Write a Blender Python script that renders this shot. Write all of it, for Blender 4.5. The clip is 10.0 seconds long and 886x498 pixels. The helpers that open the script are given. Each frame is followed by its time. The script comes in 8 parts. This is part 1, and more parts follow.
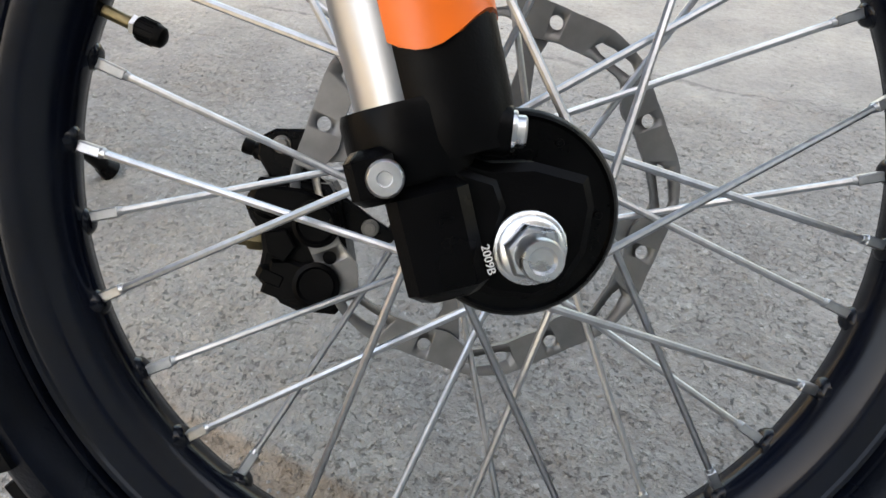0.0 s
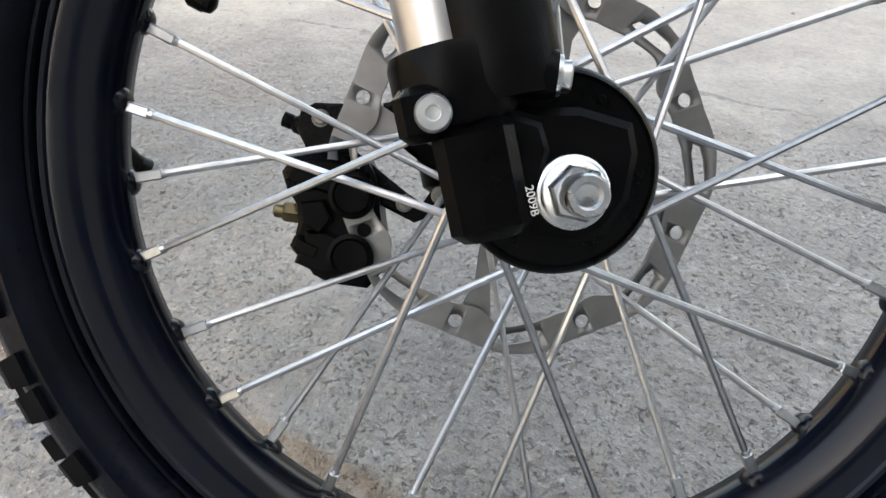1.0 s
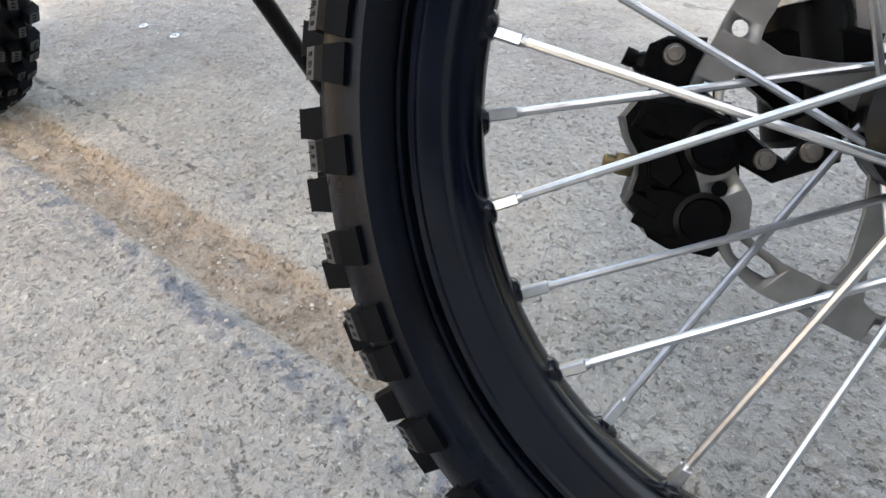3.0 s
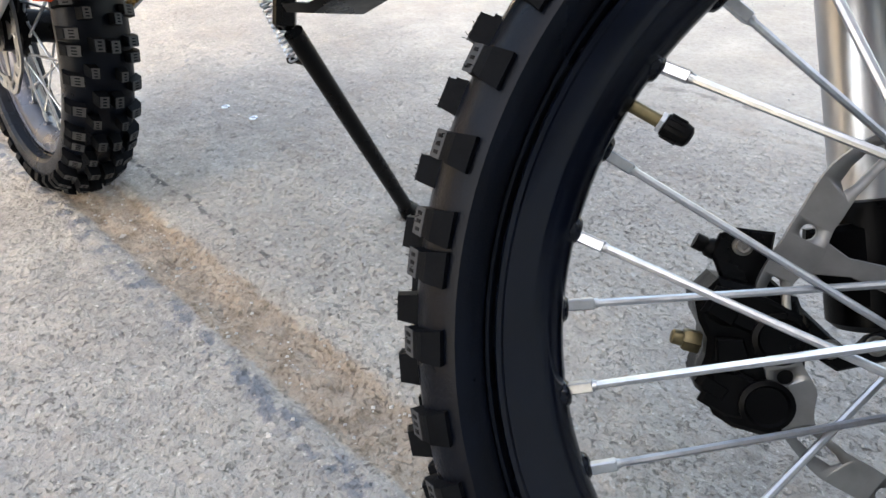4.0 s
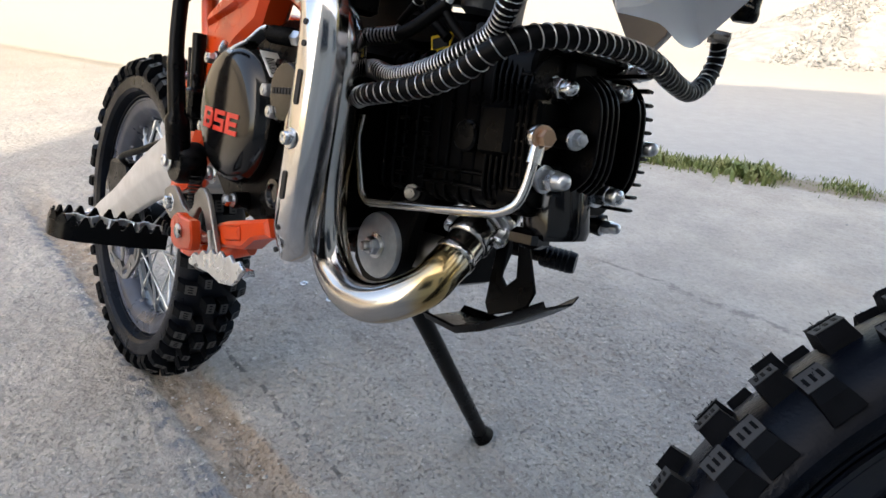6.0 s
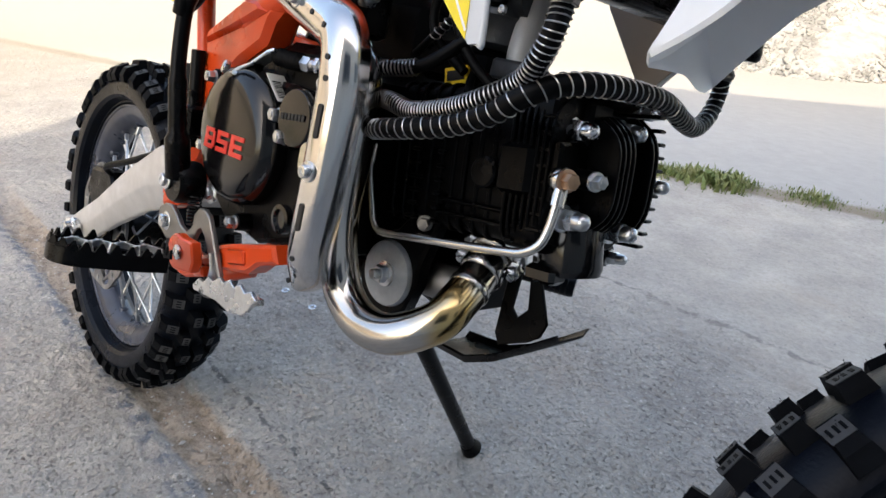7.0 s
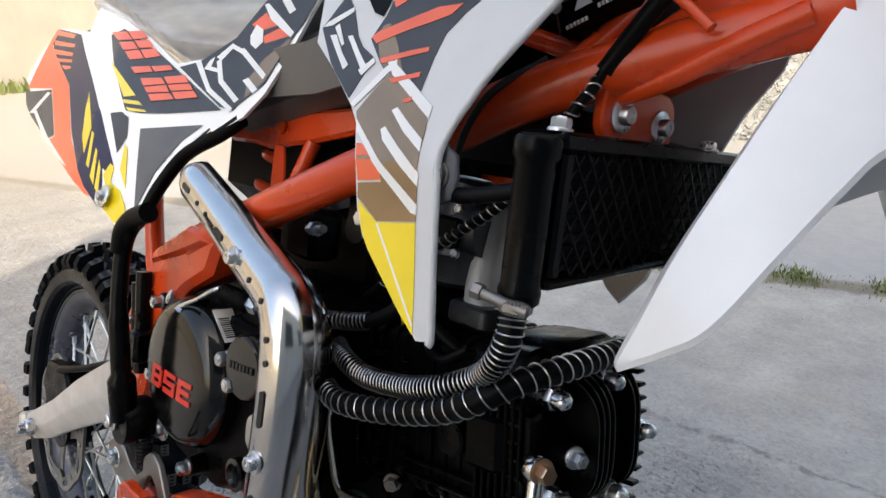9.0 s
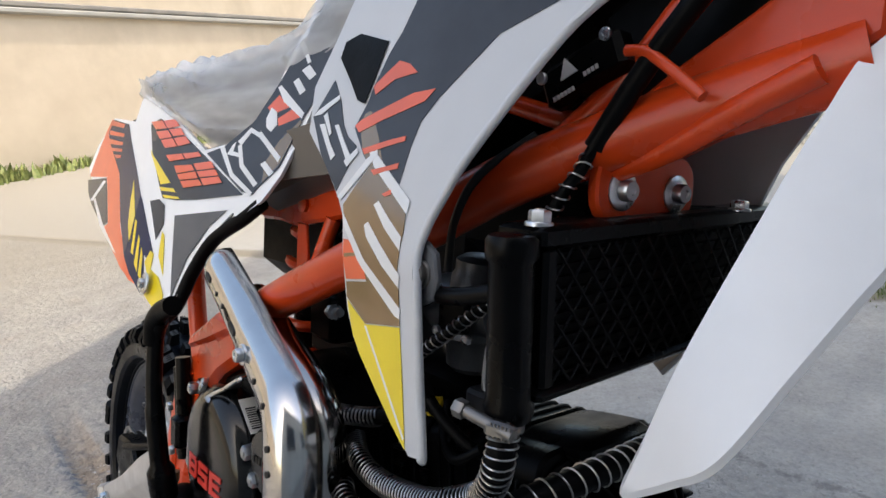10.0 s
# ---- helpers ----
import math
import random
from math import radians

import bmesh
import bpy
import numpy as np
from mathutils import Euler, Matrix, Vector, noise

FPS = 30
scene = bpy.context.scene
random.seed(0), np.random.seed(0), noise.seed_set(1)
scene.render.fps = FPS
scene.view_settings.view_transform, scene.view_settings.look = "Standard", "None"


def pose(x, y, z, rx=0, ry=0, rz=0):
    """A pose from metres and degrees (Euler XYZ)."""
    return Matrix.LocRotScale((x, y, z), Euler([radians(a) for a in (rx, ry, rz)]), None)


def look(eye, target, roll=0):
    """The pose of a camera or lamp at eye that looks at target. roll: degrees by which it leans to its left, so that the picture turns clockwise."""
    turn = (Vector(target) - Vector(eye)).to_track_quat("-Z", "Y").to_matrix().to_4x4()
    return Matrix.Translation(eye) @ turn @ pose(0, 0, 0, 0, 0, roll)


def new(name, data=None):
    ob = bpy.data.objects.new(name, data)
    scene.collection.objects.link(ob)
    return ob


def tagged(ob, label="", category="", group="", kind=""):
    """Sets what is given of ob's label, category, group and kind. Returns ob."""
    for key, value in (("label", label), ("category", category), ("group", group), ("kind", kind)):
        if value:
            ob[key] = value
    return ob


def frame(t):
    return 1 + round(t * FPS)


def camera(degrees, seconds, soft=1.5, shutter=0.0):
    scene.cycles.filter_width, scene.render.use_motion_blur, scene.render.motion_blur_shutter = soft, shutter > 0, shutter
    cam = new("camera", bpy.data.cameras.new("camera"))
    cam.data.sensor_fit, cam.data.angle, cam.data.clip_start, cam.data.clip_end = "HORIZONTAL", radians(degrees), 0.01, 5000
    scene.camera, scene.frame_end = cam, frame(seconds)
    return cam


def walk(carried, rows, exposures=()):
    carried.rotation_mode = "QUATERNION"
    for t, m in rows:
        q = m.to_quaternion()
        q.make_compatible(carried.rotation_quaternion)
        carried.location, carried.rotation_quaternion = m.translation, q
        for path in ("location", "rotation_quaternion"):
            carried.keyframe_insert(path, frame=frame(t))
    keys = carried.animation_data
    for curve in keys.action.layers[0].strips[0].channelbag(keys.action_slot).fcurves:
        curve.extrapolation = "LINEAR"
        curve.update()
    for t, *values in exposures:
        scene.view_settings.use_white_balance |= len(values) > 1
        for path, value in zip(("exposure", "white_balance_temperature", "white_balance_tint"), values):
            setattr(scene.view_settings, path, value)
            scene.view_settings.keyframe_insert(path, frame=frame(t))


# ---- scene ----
cam = camera(70.8, 10.0)
PATH = [
    (0, (0.038, -0.133, 0.449), (-0.652, 1.244, -0.828), 0.9),
    (0.5, (0.041, -0.144, 0.432), (-0.675, 1.266, -0.792), 1.9),
    (1, (0.04, -0.153, 0.428), (-0.728, 1.237, -0.788), 0.8),
    (1.5, (0.029, -0.161, 0.419), (-0.759, 1.18, -0.837), 0.4),
    (2, (0.006, -0.173, 0.402), (-0.803, 1.062, -0.947), -0.1),
    (2.5, (-0.034, -0.189, 0.388), (-0.949, 1.014, -0.921), -0.5),
    (2.7, (-0.062, -0.194, 0.39), (-1.016, 0.967, -0.93), -2.1),
    (3.8, (-0.093, -0.189, 0.451), (-1.221, 0.939, -0.755), -3.8),
    (4, (-0.102, -0.191, 0.465), (-1.27, 0.934, -0.707), -3.3),
    (4.2, (-0.109, -0.194, 0.482), (-1.314, 0.939, -0.643), -2.7),
    (4.5, (-0.122, -0.199, 0.505), (-1.385, 0.942, -0.544), -1.7),
    (5, (-0.152, -0.203, 0.548), (-1.467, 0.966, -0.404), -0.2),
    (5.5, (-0.181, -0.203, 0.584), (-1.537, 0.979, -0.29), 1.0),
    (5.7, (-0.188, -0.202, 0.591), (-1.551, 0.983, -0.268), 1.1),
    (6.8, (-0.214, -0.214, 0.614), (-1.55, 1.026, -0.21), 2.8),
    (7, (-0.223, -0.222, 0.621), (-1.513, 1.048, -0.23), 3.4),
    (7.5, (-0.248, -0.221, 0.645), (-1.421, 1.21, -0.114), 3.1),
    (8, (-0.261, -0.192, 0.679), (-1.45, 1.267, 0.002), 3.1),
    (8.5, (-0.26, -0.173, 0.697), (-1.494, 1.254, 0.032), 0.5),
    (9, (-0.267, -0.156, 0.716), (-1.594, 1.2, 0.084), -1.5),
    (9.5, (-0.259, -0.121, 0.725), (-1.692, 1.14, 0.128), -4.8),
    (10, (-0.259, -0.1, 0.737), (-1.778, 1.091, 0.215), -7.7),
]
walk(cam, [(t, look(eye, target, roll)) for t, eye, target, roll in PATH],
     exposures=[(0.0, 2.68, 8800, 8.0), (1.2, 2.92, 8800, 8.0), (2.5, 3.05, 8700, 8.0), (4.2, 2.88, 8050, 8.0), (5.5, 2.27, 7450, 8.0), (7.2, 2.14, 7300, 8.0), (9.0, 1.84, 7350, 7.0), (10.0, 1.52, 7100, 7.0)])

# ---- world, sun and exposure ----
SUN_DIR = Vector((-0.55, 0.60, -0.75)).normalized()          # the way the sunlight travels
world = bpy.data.worlds.new("sky")
scene.world = world
world.use_nodes = True
wt = world.node_tree
wt.nodes.clear()
w_out = wt.nodes.new("ShaderNodeOutputWorld")
w_bg = wt.nodes.new("ShaderNodeBackground")
w_sky = wt.nodes.new("ShaderNodeTexSky")
w_sky.sky_type = "NISHITA"
w_sky.sun_disc = False
w_sky.sun_elevation = math.asin(-SUN_DIR.z)
w_sky.sun_rotation = math.atan2(-SUN_DIR.x, -SUN_DIR.y)
w_sky.air_density, w_sky.dust_density, w_sky.ozone_density = 1.0, 4.0, 0.6
w_bg.inputs["Strength"].default_value = 0.15
wt.links.new(w_sky.outputs[0], w_bg.inputs["Color"])
wt.links.new(w_bg.outputs[0], w_out.inputs["Surface"])
sun_data = bpy.data.lights.new("sun", "SUN")
sun_data.energy, sun_data.angle, sun_data.color = 1.5, radians(0.6), (1.0, 0.93, 0.82)
sun = new("sun", sun_data)
sun.matrix_world = look((0, 0, 0), SUN_DIR)

# ---- materials ----
def mat(name, color, rough=0.5, metal=0.0, vary=0.0, scale=60.0, bump=0.0, bscale=300.0, rvary=0.0, spec=0.5,
        coat=0.0, alpha=1.0, trans=0.0, second=None, dirt=None, emit=None):
    """A surface with colour, roughness and relief that vary at two scales."""
    m = bpy.data.materials.new(name)
    m.use_nodes = True
    nt = m.node_tree
    b = nt.nodes["Principled BSDF"]
    b.inputs["Base Color"].default_value = (*color, 1)
    b.inputs["Roughness"].default_value = rough
    b.inputs["Metallic"].default_value = metal
    b.inputs["Specular IOR Level"].default_value = spec
    b.inputs["Coat Weight"].default_value = coat
    b.inputs["Coat Roughness"].default_value = 0.08
    b.inputs["Transmission Weight"].default_value = trans
    b.inputs["Alpha"].default_value = alpha
    tc = nt.nodes.new("ShaderNodeTexCoord")

    def noise_node(s, detail=4.0, rough_=0.55):
        n = nt.nodes.new("ShaderNodeTexNoise")
        n.inputs["Scale"].default_value = s
        n.inputs["Detail"].default_value = detail
        n.inputs["Roughness"].default_value = rough_
        nt.links.new(tc.outputs["Object"], n.inputs["Vector"])
        return n
    if vary > 0 or second:
        n = noise_node(scale)
        ramp = nt.nodes.new("ShaderNodeValToRGB")
        c2 = second or tuple(min(1.0, c * (1 + vary)) for c in color)
        c1 = color if second else tuple(c * (1 - vary) for c in color)
        ramp.color_ramp.elements[0].position, ramp.color_ramp.elements[1].position = 0.3, 0.7
        ramp.color_ramp.elements[0].color, ramp.color_ramp.elements[1].color = (*c1, 1), (*c2, 1)
        nt.links.new(n.outputs["Fac"], ramp.inputs["Fac"])
        out = ramp.outputs["Color"]
        if dirt:
            n2 = noise_node(scale * 0.22, 8.0, 0.65)
            mr = nt.nodes.new("ShaderNodeMapRange")
            mr.inputs["From Min"].default_value, mr.inputs["From Max"].default_value = 0.5, 0.75
            mr.inputs["To Max"].default_value = 0.7
            nt.links.new(n2.outputs["Fac"], mr.inputs["Value"])
            mx = nt.nodes.new("ShaderNodeMix")
            mx.data_type = "RGBA"
            nt.links.new(mr.outputs["Result"], mx.inputs["Factor"])
            nt.links.new(out, mx.inputs["A"])
            mx.inputs["B"].default_value = (*dirt, 1)
            out = mx.outputs["Result"]
        nt.links.new(out, b.inputs["Base Color"])
    if rvary > 0:
        n = noise_node(scale * 0.6, 6.0)
        mr = nt.nodes.new("ShaderNodeMapRange")
        mr.inputs["From Min"].default_value, mr.inputs["From Max"].default_value = 0.3, 0.7
        mr.inputs["To Min"].default_value, mr.inputs["To Max"].default_value = max(0.02, rough - rvary), min(1.0, rough + rvary)
        nt.links.new(n.outputs["Fac"], mr.inputs["Value"])
        nt.links.new(mr.outputs["Result"], b.inputs["Roughness"])
    if bump > 0:
        n = noise_node(bscale, 3.0)
        bp = nt.nodes.new("ShaderNodeBump")
        bp.inputs["Strength"].default_value = bump
        bp.inputs["Distance"].default_value = 0.001
        nt.links.new(n.outputs["Fac"], bp.inputs["Height"])
        nt.links.new(bp.outputs["Normal"], b.inputs["Normal"])
    return m


# blue in the rubber and rim colours stands in for reflected sky
M_RUBBER = mat("tyre_rubber", (0.0016, 0.0028, 0.0060), 0.33, spec=0.12, vary=0.35, scale=25, bump=0.25, bscale=500, rvary=0.12, dirt=(0.0052, 0.0068, 0.0110))
M_KNOB = mat("tyre_knobs", (0.0030, 0.0035, 0.0046), 0.55, spec=0.045, vary=0.3, scale=60, bump=0.2, bscale=600)
M_RUBBER_MARK = mat("tyre_marks", (0.025, 0.027, 0.031), 0.7, vary=0.2, scale=200)
M_RIM = mat("black_anodised_rim", (0.0024, 0.0038, 0.0080), 0.18, spec=0.27, coat=0.0, vary=0.25, scale=40, rvary=0.08, dirt=(0.010, 0.010, 0.009))
M_BLACK = mat("black_paint", (0.0014, 0.0014, 0.0017), 0.30, spec=0.11, vary=0.3, scale=50, rvary=0.10, bump=0.12, bscale=700)
M_BLACK_SATIN = mat("black_satin_plastic", (0.0015, 0.0015, 0.0018), 0.46, spec=0.08, vary=0.3, scale=60, rvary=0.1, bump=0.15, bscale=900)
M_CAST = mat("black_cast_alloy", (0.0012, 0.0012, 0.0015), 0.34, spec=0.075, vary=0.4, scale=70, rvary=0.12, bump=0.12, bscale=700)
M_GLOSS = mat("black_gloss_cover", (0.004, 0.004, 0.0045), 0.13, spec=0.42, vary=0.2, scale=30, rvary=0.04)
M_ZINC = mat("zinc_plated_steel", (0.60, 0.62, 0.645), 0.30, metal=1.0, vary=0.14, scale=120, rvary=0.1, bump=0.06, bscale=600)
M_PLATED = mat("blue_zinc_washer", (0.36, 0.40, 0.44), 0.46, metal=0.75, vary=0.14, scale=90, rvary=0.1, bump=0.05, bscale=400)
M_STEEL = mat("spoke_steel", (0.47, 0.49, 0.52), 0.36, metal=1.0, vary=0.12, scale=160, rvary=0.08)
M_CHROME = mat("chrome", (0.60, 0.59, 0.585), 0.13, metal=1.0, vary=0.05, scale=30, rvary=0.04)
M_STAINLESS = mat("stainless_steel", (0.60, 0.585, 0.56), 0.2, metal=1.0, vary=0.12, scale=35, rvary=0.07, bump=0.04, bscale=300)
M_DISC = mat("brake_disc_steel", (0.215, 0.215, 0.217), 0.46, metal=0.9, vary=0.15, scale=60, rvary=0.1, bump=0.08, bscale=600)
M_BRASS = mat("yellow_zinc", (0.36, 0.26, 0.13), 0.3, metal=1.0, vary=0.15, scale=120, rvary=0.08)
M_COPPER = mat("copper_zinc", (0.55, 0.36, 0.24), 0.32, metal=1.0, vary=0.15, scale=120)
M_ALLOY = mat("silver_painted_alloy", (0.50, 0.49, 0.48), 0.5, metal=0.35, vary=0.1, scale=40, rvary=0.1, bump=0.15, bscale=600, dirt=(0.36, 0.33, 0.3))
M_SILVER = mat("bright_silver_tube", (0.47, 0.48, 0.50), 0.33, metal=0.9, vary=0.05, scale=30, rvary=0.06)
M_MESH = mat("black_mesh_wire", (0.004, 0.004, 0.005), 0.35, spec=0.12)
M_WIRE = mat("spring_wire", (0.46, 0.455, 0.45), 0.34, metal=1.0, vary=0.2, scale=160, rvary=0.1)
M_GUARD = mat("silver_grey_plastic", (0.42, 0.42, 0.43), 0.3, vary=0.05, scale=20, rvary=0.06)
M_PEDAL = mat("dull_steel", (0.20, 0.19, 0.18), 0.4, metal=0.8, vary=0.15, scale=50, rvary=0.1, bump=0.1, bscale=500)
M_CARB = mat("dark_alloy_casting", (0.06, 0.062, 0.067), 0.36, metal=0.6, vary=0.2, scale=60, rvary=0.1, bump=0.3, bscale=500)
M_BOLT = mat("dull_yellow_zinc", (0.17, 0.14, 0.08), 0.42, metal=0.9, vary=0.2, scale=120)
M_RIM_BLUE = mat("dusty_inner_rim", (0.030, 0.037, 0.058), 0.32, metal=0.2, vary=0.25, scale=40, rvary=0.12, dirt=(0.055, 0.052, 0.05))
M_ORANGE = mat("orange_frame_paint", (0.57, 0.052, 0.009), 0.3, coat=0.2, spec=0.3, vary=0.08, scale=30, rvary=0.08, bump=0.05, bscale=200)
M_ORANGE_PL = mat("orange_plastic", (0.84, 0.15, 0.015), 0.36, vary=0.06, scale=30, rvary=0.06)
M_ORANGE_DECAL = mat("orange_decal", (0.80, 0.12, 0.04), 0.3, vary=0.06, scale=40, coat=0.4)
M_WHITE = mat("white_plastic", (0.87, 0.88, 0.90), 0.34, vary=0.03, scale=20, rvary=0.07, dirt=(0.82, 0.82, 0.83))
M_WHITE_DECAL = mat("white_decal", (0.78, 0.78, 0.78), 0.3, vary=0.03, scale=30, coat=0.3)
M_GREY_DECAL = mat("slate_decal", (0.064, 0.071, 0.085), 0.2, vary=0.12, scale=25, spec=0.12)
M_MID_DECAL = mat("mid_grey_decal", (0.125, 0.13, 0.142), 0.22, vary=0.1, scale=25, spec=0.12)
M_NAVY_DECAL = mat("navy_decal", (0.026, 0.034, 0.080), 0.2, vary=0.1, scale=25, spec=0.12)
# brown paints a warm reflection into the colour of the glossy print
M_BROWN_DECAL = mat("brown_reflection_decal", (0.25, 0.155, 0.075), 0.16, vary=0.25, scale=12, coat=0.8, metal=0.3)
M_YELLOW = mat("yellow_decal", (0.86, 0.66, 0.02), 0.3, vary=0.05, scale=30, coat=0.5)
M_RED = mat("red_lettering", (0.62, 0.03, 0.02), 0.35, vary=0.06, scale=60)
M_BEIGE = mat("shroud_inner", (0.34, 0.27, 0.21), 0.4, vary=0.08, scale=20)
M_GREY_IN = mat("shroud_back_grey", (0.42, 0.415, 0.43), 0.35, vary=0.08, scale=16, coat=0.3)
# the white plastic again, its colour darkened because the shroud catches less light
M_WHITE_SHADED = mat("shaded_white_plastic", (0.60, 0.61, 0.63), 0.34, vary=0.03, scale=20, rvary=0.07)
M_TANK = mat("grey_tank_plastic", (0.075, 0.070, 0.066), 0.36, vary=0.10, scale=18, rvary=0.08)
M_SEAT = mat("seat_vinyl", (0.014, 0.015, 0.017), 0.5, vary=0.2, scale=40, bump=0.2, bscale=500)
M_CHAIN = mat("gold_chain", (0.40, 0.26, 0.08), 0.35, metal=1.0, vary=0.25, scale=200)
M_TITLE = mat("paint_marking", (0.62, 0.62, 0.62), 0.5)
M_PAPER = mat("paper_label", (0.72, 0.71, 0.68), 0.6, vary=0.04, scale=60)
M_INK = mat("ink", (0.004, 0.004, 0.004), 0.6)
M_WARN = mat("yellow_warning", (0.75, 0.52, 0.03), 0.4)


def film_material():
    """Thin milky plastic film with creases."""
    m = mat("clear_film", (0.86, 0.87, 0.88), 0.24, bump=0.5, bscale=60)
    nt = m.node_tree
    b = nt.nodes["Principled BSDF"]
    tc = nt.nodes.new("ShaderNodeTexCoord")
    mp = nt.nodes.new("ShaderNodeMapping")
    mp.inputs["Rotation"].default_value = (0.3, 0.5, 0.4)
    mp.inputs["Scale"].default_value = (5, 16, 26)
    nz = nt.nodes.new("ShaderNodeTexNoise")
    nz.inputs["Scale"].default_value, nz.inputs["Detail"].default_value, nz.inputs["Distortion"].default_value = 1.0, 3.0, 0.35
    mr = nt.nodes.new("ShaderNodeMapRange")
    mr.inputs["From Min"].default_value, mr.inputs["From Max"].default_value = 0.35, 0.68
    mr.inputs["To Min"].default_value, mr.inputs["To Max"].default_value = 0.34, 0.70
    nt.links.new(tc.outputs["Object"], mp.inputs["Vector"])
    nt.links.new(mp.outputs["Vector"], nz.inputs["Vector"])
    nt.links.new(nz.outputs["Fac"], mr.inputs["Value"])
    nt.links.new(mr.outputs["Result"], b.inputs["Alpha"])
    return m


def heat_material():
    """Stainless header with straw-coloured heat tint near the flange."""
    m = mat("heat_tinted_steel", (0.60, 0.585, 0.56), 0.16, metal=1.0, rvary=0.05, scale=40)
    nt = m.node_tree
    b = nt.nodes["Principled BSDF"]
    tc = nt.nodes.new("ShaderNodeTexCoord")
    sep = nt.nodes.new("ShaderNodeSeparateXYZ")
    nz = nt.nodes.new("ShaderNodeTexNoise")
    nz.inputs["Scale"].default_value = 30
    nt.links.new(tc.outputs["Object"], nz.inputs["Vector"])
    nt.links.new(tc.outputs["Object"], sep.inputs[0])
    add = nt.nodes.new("ShaderNodeMath")
    add.operation = "MULTIPLY_ADD"
    add.inputs[1].default_value = 0.03
    nt.links.new(nz.outputs["Fac"], add.inputs[0])
    nt.links.new(sep.outputs["Y"], add.inputs[2])
    ramp = nt.nodes.new("ShaderNodeValToRGB")
    mr = nt.nodes.new("ShaderNodeMapRange")
    mr.inputs["From Min"].default_value, mr.inputs["From Max"].default_value = -0.080, -0.020
    nt.links.new(add.outputs[0], mr.inputs["Value"])
    nt.links.new(mr.outputs["Result"], ramp.inputs["Fac"])
    e = ramp.color_ramp.elements
    e[0].position, e[0].color = 0.12, (0.47, 0.45, 0.43, 1)
    e[1].position, e[1].color = 0.95, (0.56, 0.54, 0.50, 1)
    k = ramp.color_ramp.elements.new(0.32)
    k.color = (0.52, 0.38, 0.18, 1)
    k = ramp.color_ramp.elements.new(0.6)
    k.color = (0.50, 0.35, 0.15, 1)
    k = ramp.color_ramp.elements.new(0.75)
    k.color = (0.62, 0.56, 0.44, 1)
    nt.links.new(ramp.outputs["Color"], b.inputs["Base Color"])
    return m


M_FILM = film_material()
M_HEAT = heat_material()

# ---- mesh building ----
def unit(v):
    return Vector(v).normalized()


def frame_of(axis, up=(0, 0, 1)):
    """Two directions across an axis."""
    a = unit(axis)
    u = Vector(up)
    if abs(a.dot(unit(u))) > 0.97:
        u = Vector((1, 0, 0))
    x = a.cross(u).normalized()
    return a, x, x.cross(a).normalized()


def spline(pts, n=8):
    """A smooth line through points."""
    p = [Vector(q) for q in pts]
    p = [2 * p[0] - p[1]] + p + [2 * p[-1] - p[-2]]
    out = []
    for i in range(1, len(p) - 2):
        for k in range(n):
            t = k / n
            out.append(0.5 * (2 * p[i] + (p[i + 1] - p[i - 1]) * t + (2 * p[i - 1] - 5 * p[i] + 4 * p[i + 1] - p[i + 2]) * t * t
                              + (3 * p[i] - p[i - 1] - 3 * p[i + 1] + p[i + 2]) * t ** 3))
    out.append(p[-2])
    return out


